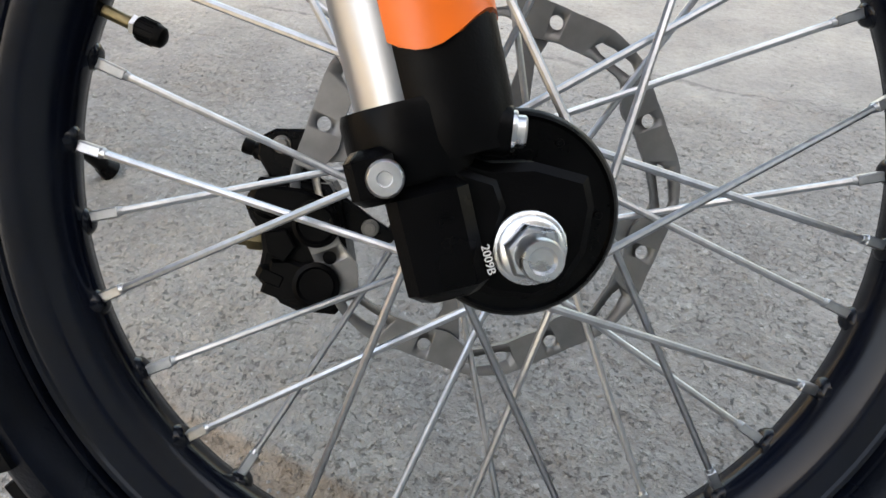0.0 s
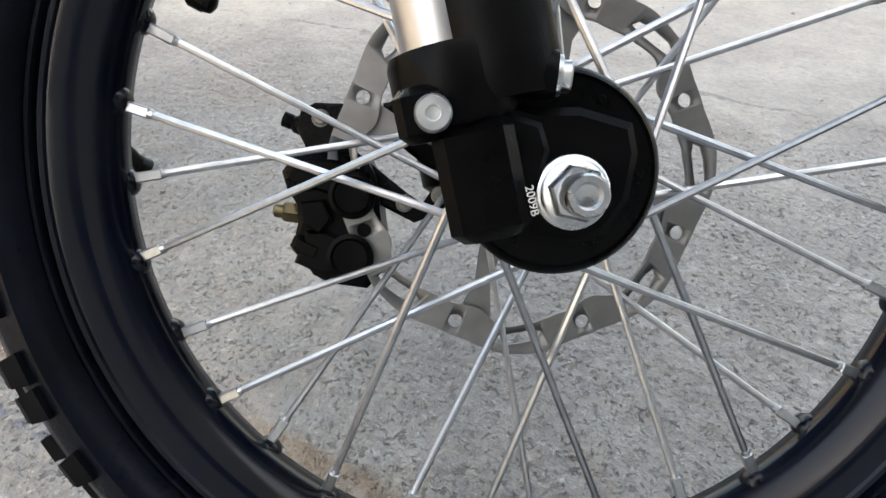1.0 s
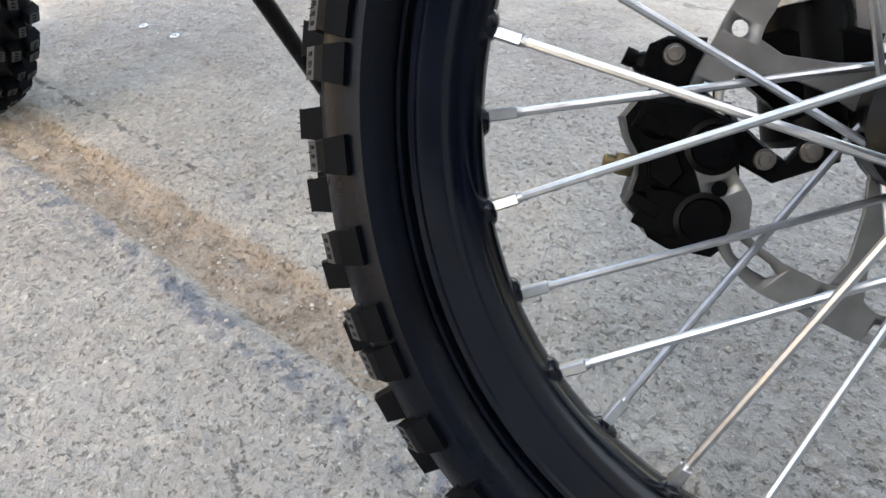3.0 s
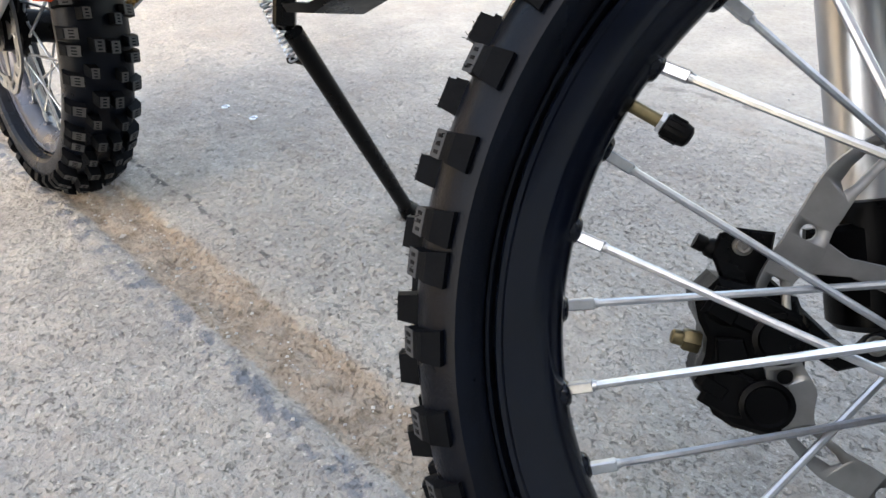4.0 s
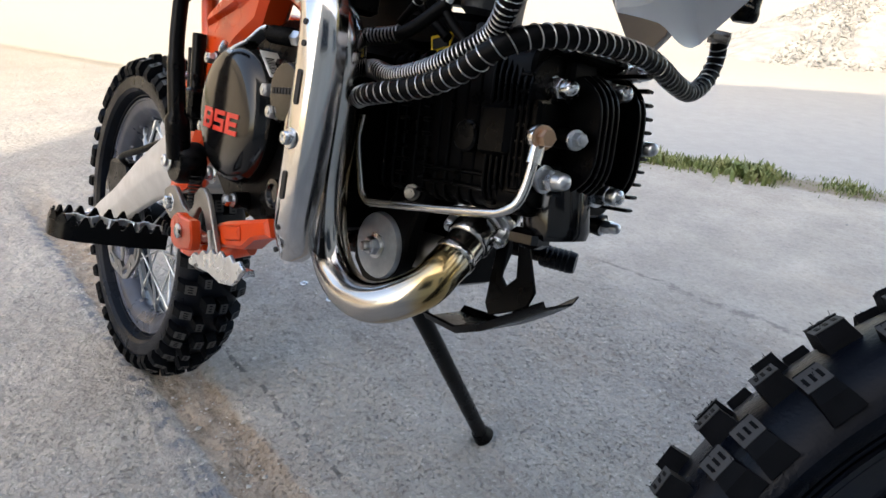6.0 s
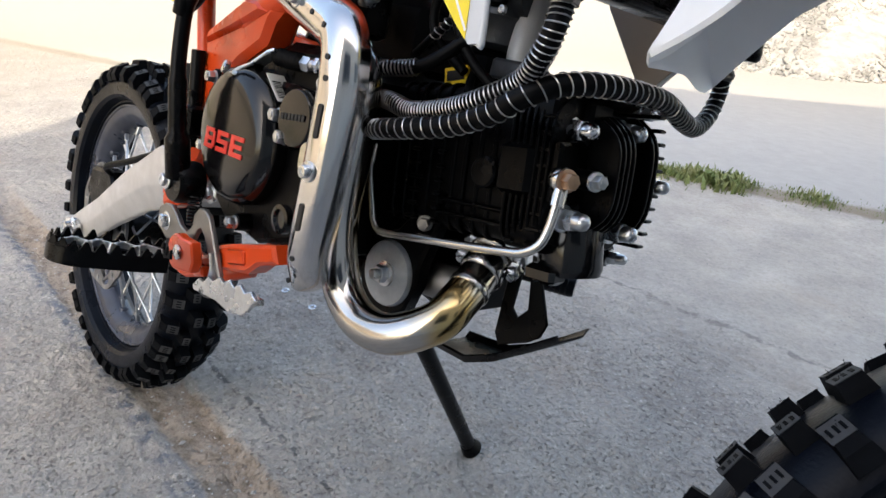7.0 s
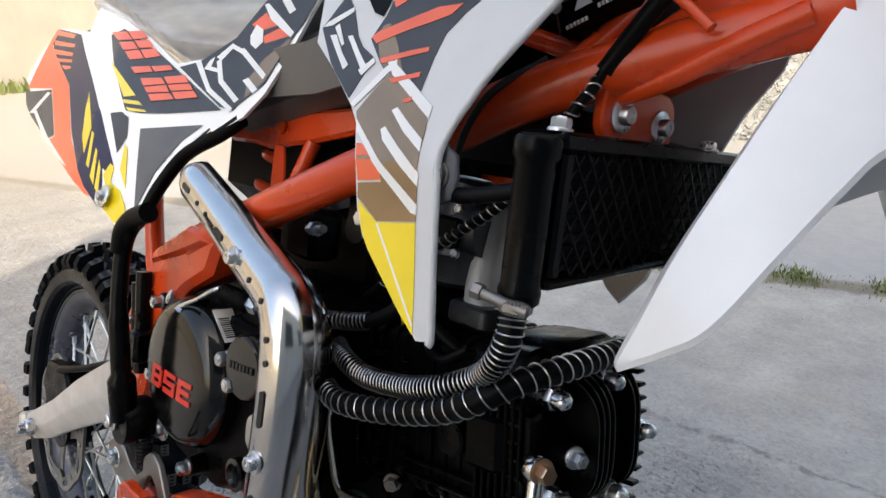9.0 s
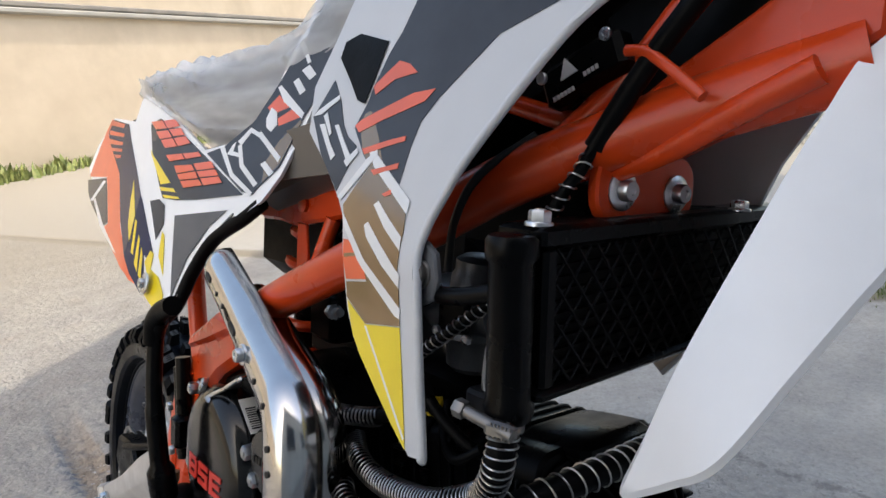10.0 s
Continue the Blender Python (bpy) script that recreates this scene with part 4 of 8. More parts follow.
for at in ((-0.1168, 0.054, 0.0006), (-0.060, 0.054, -0.036), (-0.041, 0.054, -0.027)):
    bolt(caliper, at, (0, -1, 0), 0.0075, 0.003, washer=0.0052, socket=True, name="bracket_bolt", mats=M_PEDAL)
c = Build()
c.hexa((-0.1185, 0.056, -0.0555), unit((-1, 0, -0.1)), 0.011, 0.009)
c.lathe([(0.0042, 0.009), (0.0042, 0.014), (0.003, 0.015)], (-0.1185, 0.056, -0.0555), unit((-1, 0, -0.1)), 12)
part("bleed_screw", c, M_BOLT, caliper, "dull yellow hose bolt")
c = Build()
c.lathe([(0.0045, 0), (0.0055, 0.002), (0.0055, 0.010), (0.004, 0.012)], (-0.121, 0.060, -0.007), unit((-1, 0, 0.15)), 14)
c.lathe([(0.003, 0.010), (0.0045, 0.013), (0.0045, 0.018)], (-0.121, 0.060, -0.007), unit((-1, 0, 0.15)), 12)
part("bleed_cap", c, M_BLACK_SATIN, caliper)
words_bar = Build()
for k in range(6):
    words_bar.box((-0.0715 + 0.0006 * k, 0.0415, -0.050 - 0.0034 * k), (0.0032, 0.0006, 0.0022))
part("cast_marking", words_bar, M_MID_DECAL, caliper)

# front fender: a folded blade over the wheel, its pointed rear end reaching down behind it
f = Build()
SHOULDER = spline([(-0.3712, 0.046, 0.2574), (-0.3674, 0.052, 0.2745), (-0.3606, 0.062, 0.3069), (-0.3464, 0.070, 0.3548), (-0.3335, 0.070, 0.3957), (-0.3192, 0.066, 0.4289), (-0.2843, 0.058, 0.4537), (-0.21, 0.057, 0.474), (-0.10, 0.060, 0.478), (0.04, 0.070, 0.458), (0.19, 0.066, 0.420), (0.34, 0.046, 0.372)], 5)
BRIM = spline([(-0.3709, 0.045, 0.2568), (-0.3563, 0.058, 0.2678), (-0.3438, 0.072, 0.2801), (-0.3276, 0.076, 0.3136), (-0.3125, 0.076, 0.3439), (-0.3007, 0.074, 0.3627), (-0.2655, 0.066, 0.3953), (-0.20, 0.060, 0.427), (-0.10, 0.060, 0.440), (0.04, 0.062, 0.424), (0.19, 0.058, 0.392), (0.33, 0.042, 0.360)], 5)
rings = []
for i_, (c0, e0) in enumerate(zip(SHOULDER, BRIM)):
    far = min(1.0, -0.72 + 0.15 * i_)           # the tip is cut back on the far side
    rise = 0.010 * min(1.0, i_ / 5) * max(0.0, 1 - i_ / 26)
    out_ = Vector((c0.x - e0.x, 0, c0.z - e0.z))
    out_ = out_.normalized() if out_.length > 1e-4 else Vector((-0.7, 0, 0.7))
    prof = [Vector((e0.x, -e0.y, e0.z)), Vector((e0.x, -e0.y, e0.z)).lerp(Vector((c0.x, -c0.y, c0.z)), 0.5) + Vector((0, -0.03 * min(0.03, (c0 - e0).length - 0.005), 0)), Vector((c0.x, -c0.y, c0.z))]
    prof += [Vector((c0.x, c0.y * (-1 + (1 + far) * u), c0.z)) + out_ * 0.006 * u * (1 - u) for u in (0.12, 0.3, 0.5, 0.7, 0.88)]
    prof += [Vector((q.x, -q.y * far, q.z)) for q in prof[2::-1]]
    prof = [q + Vector((0.3 * rise, 0, rise)) * min(1.0, max(0.0, (q.y + c0.y) / (2 * c0.y))) for q in prof]
    inner = [Vector((q.x + 0.0018, q.y * 0.975, q.z - 0.0018)) for q in prof]
    rings.append(prof + inner[::-1])
f.rings(rings)
part("front_fender", f, M_WHITE, bike, "white plastic front fender", FRONT, smooth=22)

# ---- engine ----
TILT_UP = radians(8.4)
EA = Vector((math.cos(TILT_UP), 0, math.sin(TILT_UP)))      # along the cylinder, forwards
EC = Vector((-math.sin(TILT_UP), 0, math.cos(TILT_UP)))     # across it, upwards
EO = Vector((-0.430, 0.0, 0.511))


def eng(a, y, c):
    return EO + EA * a + Vector((0, y, 0)) + EC * c


ROT_E = Matrix((EA, Vector((0, 1, 0)), EC)).transposed()


def rounded(w, h, r, n=4):
    out = []
    for cx, cy, a0 in ((w - r, h - r, 0), (-w + r, h - r, 90), (-w + r, -h + r, 180), (w - r, -h + r, 270)):
        out += [(cx + r * math.cos(radians(a0 + 90 * k / n)), cy + r * math.sin(radians(a0 + 90 * k / n))) for k in range(n + 1)]
    return out


c = Build()
c.prism([(-0.80, 0.400), (-0.775, 0.375), (-0.70, 0.372), (-0.62, 0.385), (-0.585, 0.402), (-0.578, 0.45), (-0.582, 0.535), (-0.62, 0.552), (-0.70, 0.548), (-0.77, 0.520), (-0.805, 0.46)],
        (0, 0.085, 0), (1, 0, 0), (0, 0, 1), 0.165, bevel=0.008)
engine = part("engine", c, M_CAST, bike, "black horizontal single-cylinder engine")
for k in range(5):
    c = Build()
    c.box((-0.60, -0.081 - 0.0005 * k, 0.415 + 0.024 * k), (0.05, 0.006, 0.004), bevel=0.001)
    part("case_rib", c, M_CAST, engine)

# cylinder: barrel with fins across its axis
b = Build()
b.prism(rounded(0.0470, 0.050, 0.010), eng(-0.165, 0, 0), (0, 1, 0), EC, 0.125)
part("cylinder_barrel", b, M_CAST, engine)
for k in range(9):
    f = Build()
    f.prism(rounded(0.0485 if k not in (2, 6) else 0.050, 0.052, 0.010), eng(-0.150 + 0.0118 * k, 0, 0), (0, 1, 0), EC, 0.0036, bevel=0.0008)
    part("cylinder_fin", f, M_CAST, engine)
for a in (-0.122, -0.0985, -0.0300, -0.0120):
    for k in range(9):
        b = Build()
        b.box(eng(a, -0.0505, -0.046 + 0.0098 * k), (0.011 if a in (-0.122, -0.012) else 0.006, 0.005, 0.0030), ROT_E, bevel=0.0008)
        part("fin_spacer", b, M_BLACK, engine)
for cz in (-0.029, -0.038):
    b = Build()
    b.box(eng(-0.064, -0.0505, cz), (0.066, 0.004, 0.0030), ROT_E, bevel=0.001)
    part("cylinder_rib", b, M_CAST, engine)
b = Build()
b.lathe([(0.0105, 0), (0.0105, 0.006), (0.009, 0.0075), (0.0001, 0.008)], eng(-0.055, -0.049, -0.006), (0, -1, 0), 20)
part("cylinder_plug", b, M_BLACK, engine)

# head
b = Build()
b.prism(rounded(0.052, 0.052, 0.014), eng(-0.040, 0.0, 0), (0, 1, 0), EC, 0.032, bevel=0.002)
b.box(eng(-0.030, -0.048, -0.001), (0.030, 0.020, 0.036), ROT_E, bevel=0.005)
b.box(eng(-0.018, 0.0, 0.050), (0.046, 0.060, 0.012), ROT_E, bevel=0.004)
part("cylinder_head", b, M_CAST, engine)
for k in range(7):
    f = Build()
    f.prism(rounded(0.045 - 0.0004 * k, 0.050 - 0.0006 * k, 0.016 + 0.001 * k), eng(-0.036 + 0.0046 * k, -0.011, 0.0), (0, 1, 0), EC, 0.0022, bevel=0.0006)
    part("head_fin", f, M_CAST, engine)
b = Build()
b.prism([(-0.040, -0.018), (-0.014, -0.020), (-0.012, -0.046), (0.012, -0.046), (0.014, -0.020), (0.042, -0.018), (0.042, 0.018), (0.014, 0.020), (0.012, 0.046), (-0.012, 0.046), (-0.014, 0.020), (-0.040, 0.018)], eng(-0.014, -0.011, 0), (0, 1, 0), EC, 0.014, bevel=0.002)
b.prism(rounded(0.034, 0.042, 0.018), eng(-0.012, 0.006, 0), (0, 1, 0), EC, 0.010, bevel=0.002)
cover = part("head_cover", b, M_CAST, engine, "black finned cylinder head cover")
for y, ch in ((-0.0185, 0.035), (-0.0125, 0.037), (-0.0065, 0.038), (-0.0005, 0.038), (0.0245, 0.040), (0.0305, 0.041)):
    arc = [(-0.012, -ch)] + [(0.022 * (1 - 0.75 * (u / 8) ** 4), ch * u / 8) for u in range(-8, 9)] + [(-0.012, ch)]
    t = Build()
    t.prism(arc, eng(0, y, 0), EA, EC, 0.0026, bevel=0.0006)
    part("cover_fin", t, M_CAST, cover)
for k in range(11):
    z = -0.043 + 0.0086 * k
    t = Build()
    t.box(eng(0.003, 0.0390 - 0.25 * z * z / 0.05, z), (0.034, 0.009, 0.0024), ROT_E, bevel=0.0007)
    part("cover_fin", t, M_CAST, cover)
for at in ((-0.4322, -0.0338, 0.5372), (-0.4271, 0.0149, 0.5418), (-0.4187, -0.0373, 0.4848), (-0.4105, 0.0112, 0.4791)):
    acorn(engine, Vector(at) - EA * 0.008, unit(EA + Vector((0, -0.1, 0))), 0.0125)
acorn(engine, Vector((-0.4074, 0.0375, 0.5124)) - EA * 0.010, EA, 0.0105)
b = Build()
b.tube([(-0.480, 0.040, 0.470), (-0.462, 0.066, 0.4485), (-0.4445, 0.0696, 0.4478)], 0.0085, 16)
part("side_boss", b, M_CAST, engine)
acorn(engine, Vector((-0.4398, 0.0696, 0.4482)) - EA * 0.004, EA, 0.0095)
acorn(engine, eng(0.000, 0.040, 0.046), EA, 0.0095)
bolt(engine, (-0.4150, -0.0335, 0.5106), unit(EA + Vector((0, -0.35, 0))), 0.0078, 0.006, washer=0.0063, name="head_bolt")
b = Build()
b.tube([(-0.437, -0.030, 0.5085), (-0.4145, -0.0336, 0.5106)], 0.0062, 16)
part("bolt_boss", b, M_CAST, engine)
# tappet cap below, with its bolt
b = Build()
b.lathe([(0.0205, -0.026), (0.0215, -0.022), (0.0215, 0.006), (0.0195, 0.011), (0.0001, 0.012)], eng(-0.008, -0.010, -0.056), unit(-EC + EA * 0.15), 28)
b.box(eng(-0.014, -0.028, -0.066), (0.024, 0.018, 0.012), ROT_E, bevel=0.003)
part("tappet_cap", b, M_GLOSS, engine)
b = Build()
b.lathe([(0.0045, 0), (0.0045, 0.009), (0.0035, 0.010)], (-0.438, -0.022, 0.443), unit((0.1, -1, -0.2)), 14)
part("cap_bolt", b, M_ZINC, engine)
# oil line with its banjo
b = Build()
path = spline([(-0.5810, -0.067, 0.490), (-0.5755, -0.071, 0.4726), (-0.5650, -0.071, 0.4470), (-0.5590, -0.071, 0.4365), (-0.5490, -0.071, 0.4335), (-0.5180, -0.071, 0.4402), (-0.4807, -0.071, 0.4486), (-0.4400, -0.071, 0.4585), (-0.4270, -0.070, 0.4625), (-0.4185, -0.068, 0.4700), (-0.4165, -0.066, 0.4800), (-0.4170, -0.064, 0.4935), (-0.4200, -0.060, 0.5060)], 8)
b.tube(path, 0.0030, 12)
b.tube([path[-9], path[-1]], 0.0047, 14)
b.tube([path[0], path[6]], 0.0045, 14)
part("oil_line", b, M_STAINLESS, engine, "bent steel oil feed line")
b = Build()
b.lathe([(0.0060, -0.0058), (0.0074, -0.0038), (0.0076, 0.003), (0.0064, 0.0048)], (-0.4215, -0.0590, 0.5085), unit((0.93, -0.34, 0.12)), 20)
part("banjo", b, M_STAINLESS, engine)
b = Build()
b.lathe([(0.0070, 0.0042), (0.0070, 0.0058), (0.006, 0.006)], (-0.4215, -0.0590, 0.5085), unit((0.93, -0.34, 0.12)), 20)
b.hexa(Vector((-0.4215, -0.0590, 0.5085)) + unit((0.93, -0.34, 0.12)) * 0.0055, unit((0.93, -0.34, 0.12)), 0.0090, 0.0062)
part("banjo_bolt", b, M_COPPER, engine, "copper-coloured banjo bolt")
bolt(engine, (-0.528, -0.051, 0.447), unit((0.5, -0.85, 0)), 0.008, 0.005, washer=0.006, name="cylinder_bolt", mats=M_PEDAL)
# round plug with a large washer under the cylinder
b = Build()
b.prism([(-0.594, 0.396), (-0.590, 0.374), (-0.574, 0.362), (-0.553, 0.362), (-0.535, 0.374), (-0.5285, 0.396), (-0.529, 0.412), (-0.524, 0.432), (-0.520, 0.450), (-0.545, 0.452), (-0.560, 0.432), (-0.585, 0.420)], (0, -0.032, 0), (1, 0, 0), (0, 0, 1), 0.014, bevel=0.002)
part("tensioner_cover", b, M_CAST, engine)
b = Build()
b.lathe([(0.0262, 0), (0.0262, 0.0014), (0.0250, 0.0042), (0.0100, 0.0045), (0.0001, 0.0046)], (-0.5584, -0.046, 0.396), (0, -1, 0), 40)
plug = part("plug_washer", b, M_PLATED, engine, "wide zinc-plated washer")
b = Build()
b.lathe([(0.0100, 0), (0.0100, 0.0012), (0.0085, 0.0016)], (-0.5584, -0.0505, 0.396), (0, -1, 0), 24)
b.hexa((-0.5584, -0.0518, 0.396), (0, -1, 0), 0.0125, 0.0065)
b.lathe([(0.004, 0.006), (0.004, 0.0115), (0.003, 0.0125)], (-0.5584, -0.0518, 0.396), (0, -1, 0), 14)
part("plug_bolt", b, M_ZINC, plug, "blue-zinc hexagon bolt")
b = Build()
b.lathe([(0.0150, 0), (0.0150, 0.062), (0.012, 0.066), (0.0001, 0.067)], (-0.565, -0.012, 0.392), EA, 24)
part("crankcase_boss", b, M_PEDAL, engine)
b = Build()
b.prism([(-0.668, 0.372), (-0.640, 0.366), (-0.600, 0.372), (-0.585, 0.392), (-0.590, 0.425), (-0.665, 0.425)], (0, 0.030, 0), (1, 0, 0), (0, 0, 1), 0.065, bevel=0.006)
part("crankcase_sump", b, M_CAST, engine)
b = Build()
b.prism([(-0.572, 0.374), (-0.530, 0.368), (-0.508, 0.380), (-0.503, 0.405), (-0.506, 0.440), (-0.570, 0.440)], (0, 0.050, 0), (1, 0, 0), (0, 0, 1), 0.056, bevel=0.005)
part("crankcase_front", b, M_CAST, engine)
# clutch cover
b = Build()
b.lathe([(0.0600, -0.004), (0.0600, 0.012), (0.0605, 0.0135), (0.0595, 0.017), (0.0560, 0.0235), (0.0510, 0.0275), (0.0460, 0.0293), (0.036, 0.0306), (0.020, 0.0314), (0.0001, 0.0316)], (-0.7225, -0.082, 0.4615), (0, -1, 0), 72)
clutch = part("clutch_cover", b, M_GLOSS, engine, "glossy black round clutch cover")
b = Build()
b.prism([(-0.79, 0.400), (-0.755, 0.378), (-0.69, 0.374), (-0.632, 0.396), (-0.606, 0.425), (-0.602, 0.49), (-0.616, 0.514), (-0.66, 0.516), (-0.74, 0.514), (-0.785, 0.49)], (0, -0.074, 0), (1, 0, 0), (0, 0, 1), 0.013, bevel=0.004)
part("side_case", b, M_CAST, engine)


def cover_blocks(which):
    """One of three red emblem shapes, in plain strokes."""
    b = Build()
    x0, z0 = -0.7555, 0.4436
    y = -0.1138

    def bar(u0, v0, u1, v1):
        p = [(u0, v0), (u1, v0), (u1, v1), (u0, v1)]
        pts = [Vector((x0 + 1.22 * u + 0.10 * v, y - 0.0006 + 0.9 * (1.22 * u - 0.034) ** 2, z0 + 1.17 * v + 0.07 * u)) for u, v in p]
        back = [q + Vector((0, 0.004, 0)) for q in pts]
        b.rings([back, pts])
    h = 0.0155
    for k, strokes in enumerate((
            ((0, 0, 0.005, h), (0.005, 0, 0.014, 0.0032), (0.005, h - 0.0032, 0.014, h), (0.005, 0.0062, 0.013, 0.0092), (0.0125, 0.002, 0.0165, h - 0.002)),
            ((0, 0, 0.0165, 0.0034), (0, 0.0062, 0.0165, 0.0094), (0, h - 0.0034, 0.0165, h), (0.0125, 0.003, 0.0165, 0.007), (0, 0.009, 0.0042, h - 0.003)),
            ((0, 0, 0.005, h), (0.005, 0, 0.0165, 0.0034), (0.005, 0.0062, 0.0150, 0.0094), (0.005, h - 0.0034, 0.0165, h)))):
        for s in strokes if k == which else ():
            bar(s[0] + 0.0195 * k, s[1], s[2] + 0.0195 * k, s[3])
    return b


for k in range(3):
    part("cover_emblem", cover_blocks(k), M_RED, clutch, "red raised emblem")
# oval cap and its mark
b = Build()
b.lathe([(0.0228, 0), (0.0234, 0.002), (0.0234, 0.010), (0.0215, 0.0122), (0.0001, 0.013)], (-0.6385, -0.090, 0.4935), (0, -1, 0), 40)
cap = part("ignition_cap", b, M_GLOSS, engine, "glossy black round cap")
b = Build()
for k in range(7):
    b.box((-0.6525 + 0.0047 * k, -0.1033, 0.4925 + 0.0006 * k), (0.0030, 0.0006, 0.0048))
part("cap_marking", b, M_INK, cap)
for at in ((-0.6680, -0.096, 0.4905), (-0.6550, -0.096, 0.4755), (-0.6120, -0.094, 0.5245), (-0.6075, -0.094, 0.5110), (-0.7055, -0.100, 0.3885), (-0.7900, -0.094, 0.5010), (-0.7855, -0.096, 0.4385)):
    bolt(engine, at, (0, -1, 0), 0.0095, 0.007, name="case_bolt", socket=False, washer=0.006)
    b = Build()
    b.lathe([(0.0085, 0), (0.0075, at[1] * -1 - 0.0772), (0.0065, at[1] * -1 - 0.0765)], (at[0], -0.077, at[2]), (0, -1, 0), 20)
    part("bolt_boss", b, M_CAST, engine)
b = Build()
b.lathe([(0.012, 0), (0.012, 0.006), (0.0085, 0.0065), (0.0075, 0.004), (0.0001, 0.0035)], (-0.6385, -0.094, 0.4130), (0, -1, 0), 24)
part("filler_plug", b, M_GLOSS, engine)
# clutch lever, cable and adjuster on the cover
b = Build()
b.lathe([(0.0115, -0.030), (0.0135, -0.020), (0.0135, -0.004), (0.0125, -0.0015), (0.0001, -0.001)], (-0.7258, -0.098, 0.514), (0.05, -0.15, 1), 28)
part("lever_housing", b, M_BLACK, engine)
b = Build()
LEVER = Vector((-0.7258, -0.098, 0.514))
LU = unit((0.0507, 0.004, 0.0307))
b.prism([(-0.014, -0.006), (-0.008, -0.011), (0.004, -0.010), (0.016, -0.0065), (0.040, -0.0065), (0.046, -0.004), (0.046, 0.004), (0.038, 0.006), (0.016, 0.0065), (0.002, 0.010), (-0.010, 0.009)], LEVER, LU, (0, 1, 0), 0.0030, bevel=0.0008)
b.lathe([(0.0125, -0.0012), (0.0128, 0), (0.0110, 0.0016), (0.0001, 0.002)], LEVER, (0.05, -0.15, 1), 24)
b.lathe([(0.0055, 0), (0.0060, 0.001), (0.0060, 0.004), (0.0045, 0.0052), (0.0001, 0.0055)], (-0.7557, -0.100, 0.5134), (-0.3, -0.9, 0.3), 14)
part("clutch_lever", b, M_ZINC, engine, "zinc-plated clutch arm")
b = Build()
boot = [(0.0050, 0.0)]
for k in range(8):
    boot += [(0.0060, 0.0008 + 0.0044 * k), (0.0074, 0.0024 + 0.0044 * k), (0.0060, 0.0040 + 0.0044 * k)]
b.lathe(boot + [(0.0045, 0.0370)], (-0.694, -0.090, 0.5335), (1, 0.02, 0.014), 16)
part("cable_boot", b, M_BLACK_SATIN, engine)
b = Build()
b.hexa((-0.657, -0.088, 0.534), (1, 0, 0), 0.011, 0.010)
b.tube([(-0.657, -0.088, 0.534), (-0.61, -0.088, 0.537)], 0.0042, 12)
b.hexa((-0.640, -0.088, 0.535), (1, 0, 0), 0.011, 0.005)
part("cable_adjuster", b, M_ZINC, engine)
# paper label on the rim of the cover
b = Build()
LN = unit((0.606, 0, 0.795))
LT = unit((0.795, 0, -0.606))
LO = Vector((-0.7225, -0.0885, 0.4615)) + LN * 0.0608
RL = Matrix((LT, Vector((0, 1, 0)), LN)).transposed()
b.box(LO, (0.030, 0.016, 0.0008), RL)
lab = part("paper_label", b, M_PAPER, engine, "small white bar-code label")
b = Build()
for k in range(10):
    b.box(LO + LT * (-0.006 + 0.0019 * k) + Vector((0, -0.002, 0)) + LN * 0.0005, (0.0007 if k % 3 else 0.0012, 0.008, 0.0004), RL)
part("label_print", b, M_INK, lab)

# ---- exhaust ----
b = Build()
pipe = spline([(-0.4877, -0.014, 0.4382), (-0.4821, -0.034, 0.4226), (-0.4778, -0.052, 0.4089), (-0.4793, -0.07, 0.3926), (-0.5047, -0.084, 0.374), (-0.537, -0.0865, 0.3715), (-0.564, -0.087, 0.390), (-0.5765, -0.089, 0.432), (-0.5762, -0.091, 0.50),
               (-0.581, -0.091, 0.536), (-0.603, -0.089, 0.554), (-0.645, -0.085, 0.567), (-0.72, -0.076, 0.589)], 9)
b.tube(pipe, 0.0145, 28)
exhaust = part("exhaust", b, M_HEAT, bike, "polished header pipe with straw heat tint")
b = Build()
d = (pipe[6] - pipe[0]).normalized()
b.lathe([(0.0160, 0.0), (0.0166, 0.001), (0.0166, 0.014), (0.0158, 0.0155), (0.0145, 0.016)], pipe[3], d, 28)
b.lathe([(0.0150, -0.003), (0.0156, -0.0015), (0.0156, 0.0015), (0.0150, 0.003)], pipe[14], (pipe[15] - pipe[14]), 28)
b.lathe([(0.0176, -0.003), (0.0184, -0.001), (0.0184, 0.0025), (0.0165, 0.004)], pipe[1], d, 28)
part("header_collar", b, M_STAINLESS, exhaust)
b = Build()
_, x1, y1 = frame_of(d)
b.prism([(-0.025, -0.006), (-0.016, -0.016), (0.016, -0.016), (0.025, -0.006), (0.025, 0.006), (0.016, 0.016), (-0.016, 0.016), (-0.025, 0.006)], pipe[1], x1, y1, 0.006, bevel=0.001)
part("header_flange", b, M_ZINC, exhaust)
for side_ in (-1, 1):
    b = Build()
    o = pipe[1] + x1 * 0.0200 * side_
    b.hexa(o + d * 0.004, d, 0.010, 0.008)
    b.tube([o - d * 0.02, o + d * 0.015], 0.0032, 10)
    part("flange_stud", b, M_ZINC, exhaust)
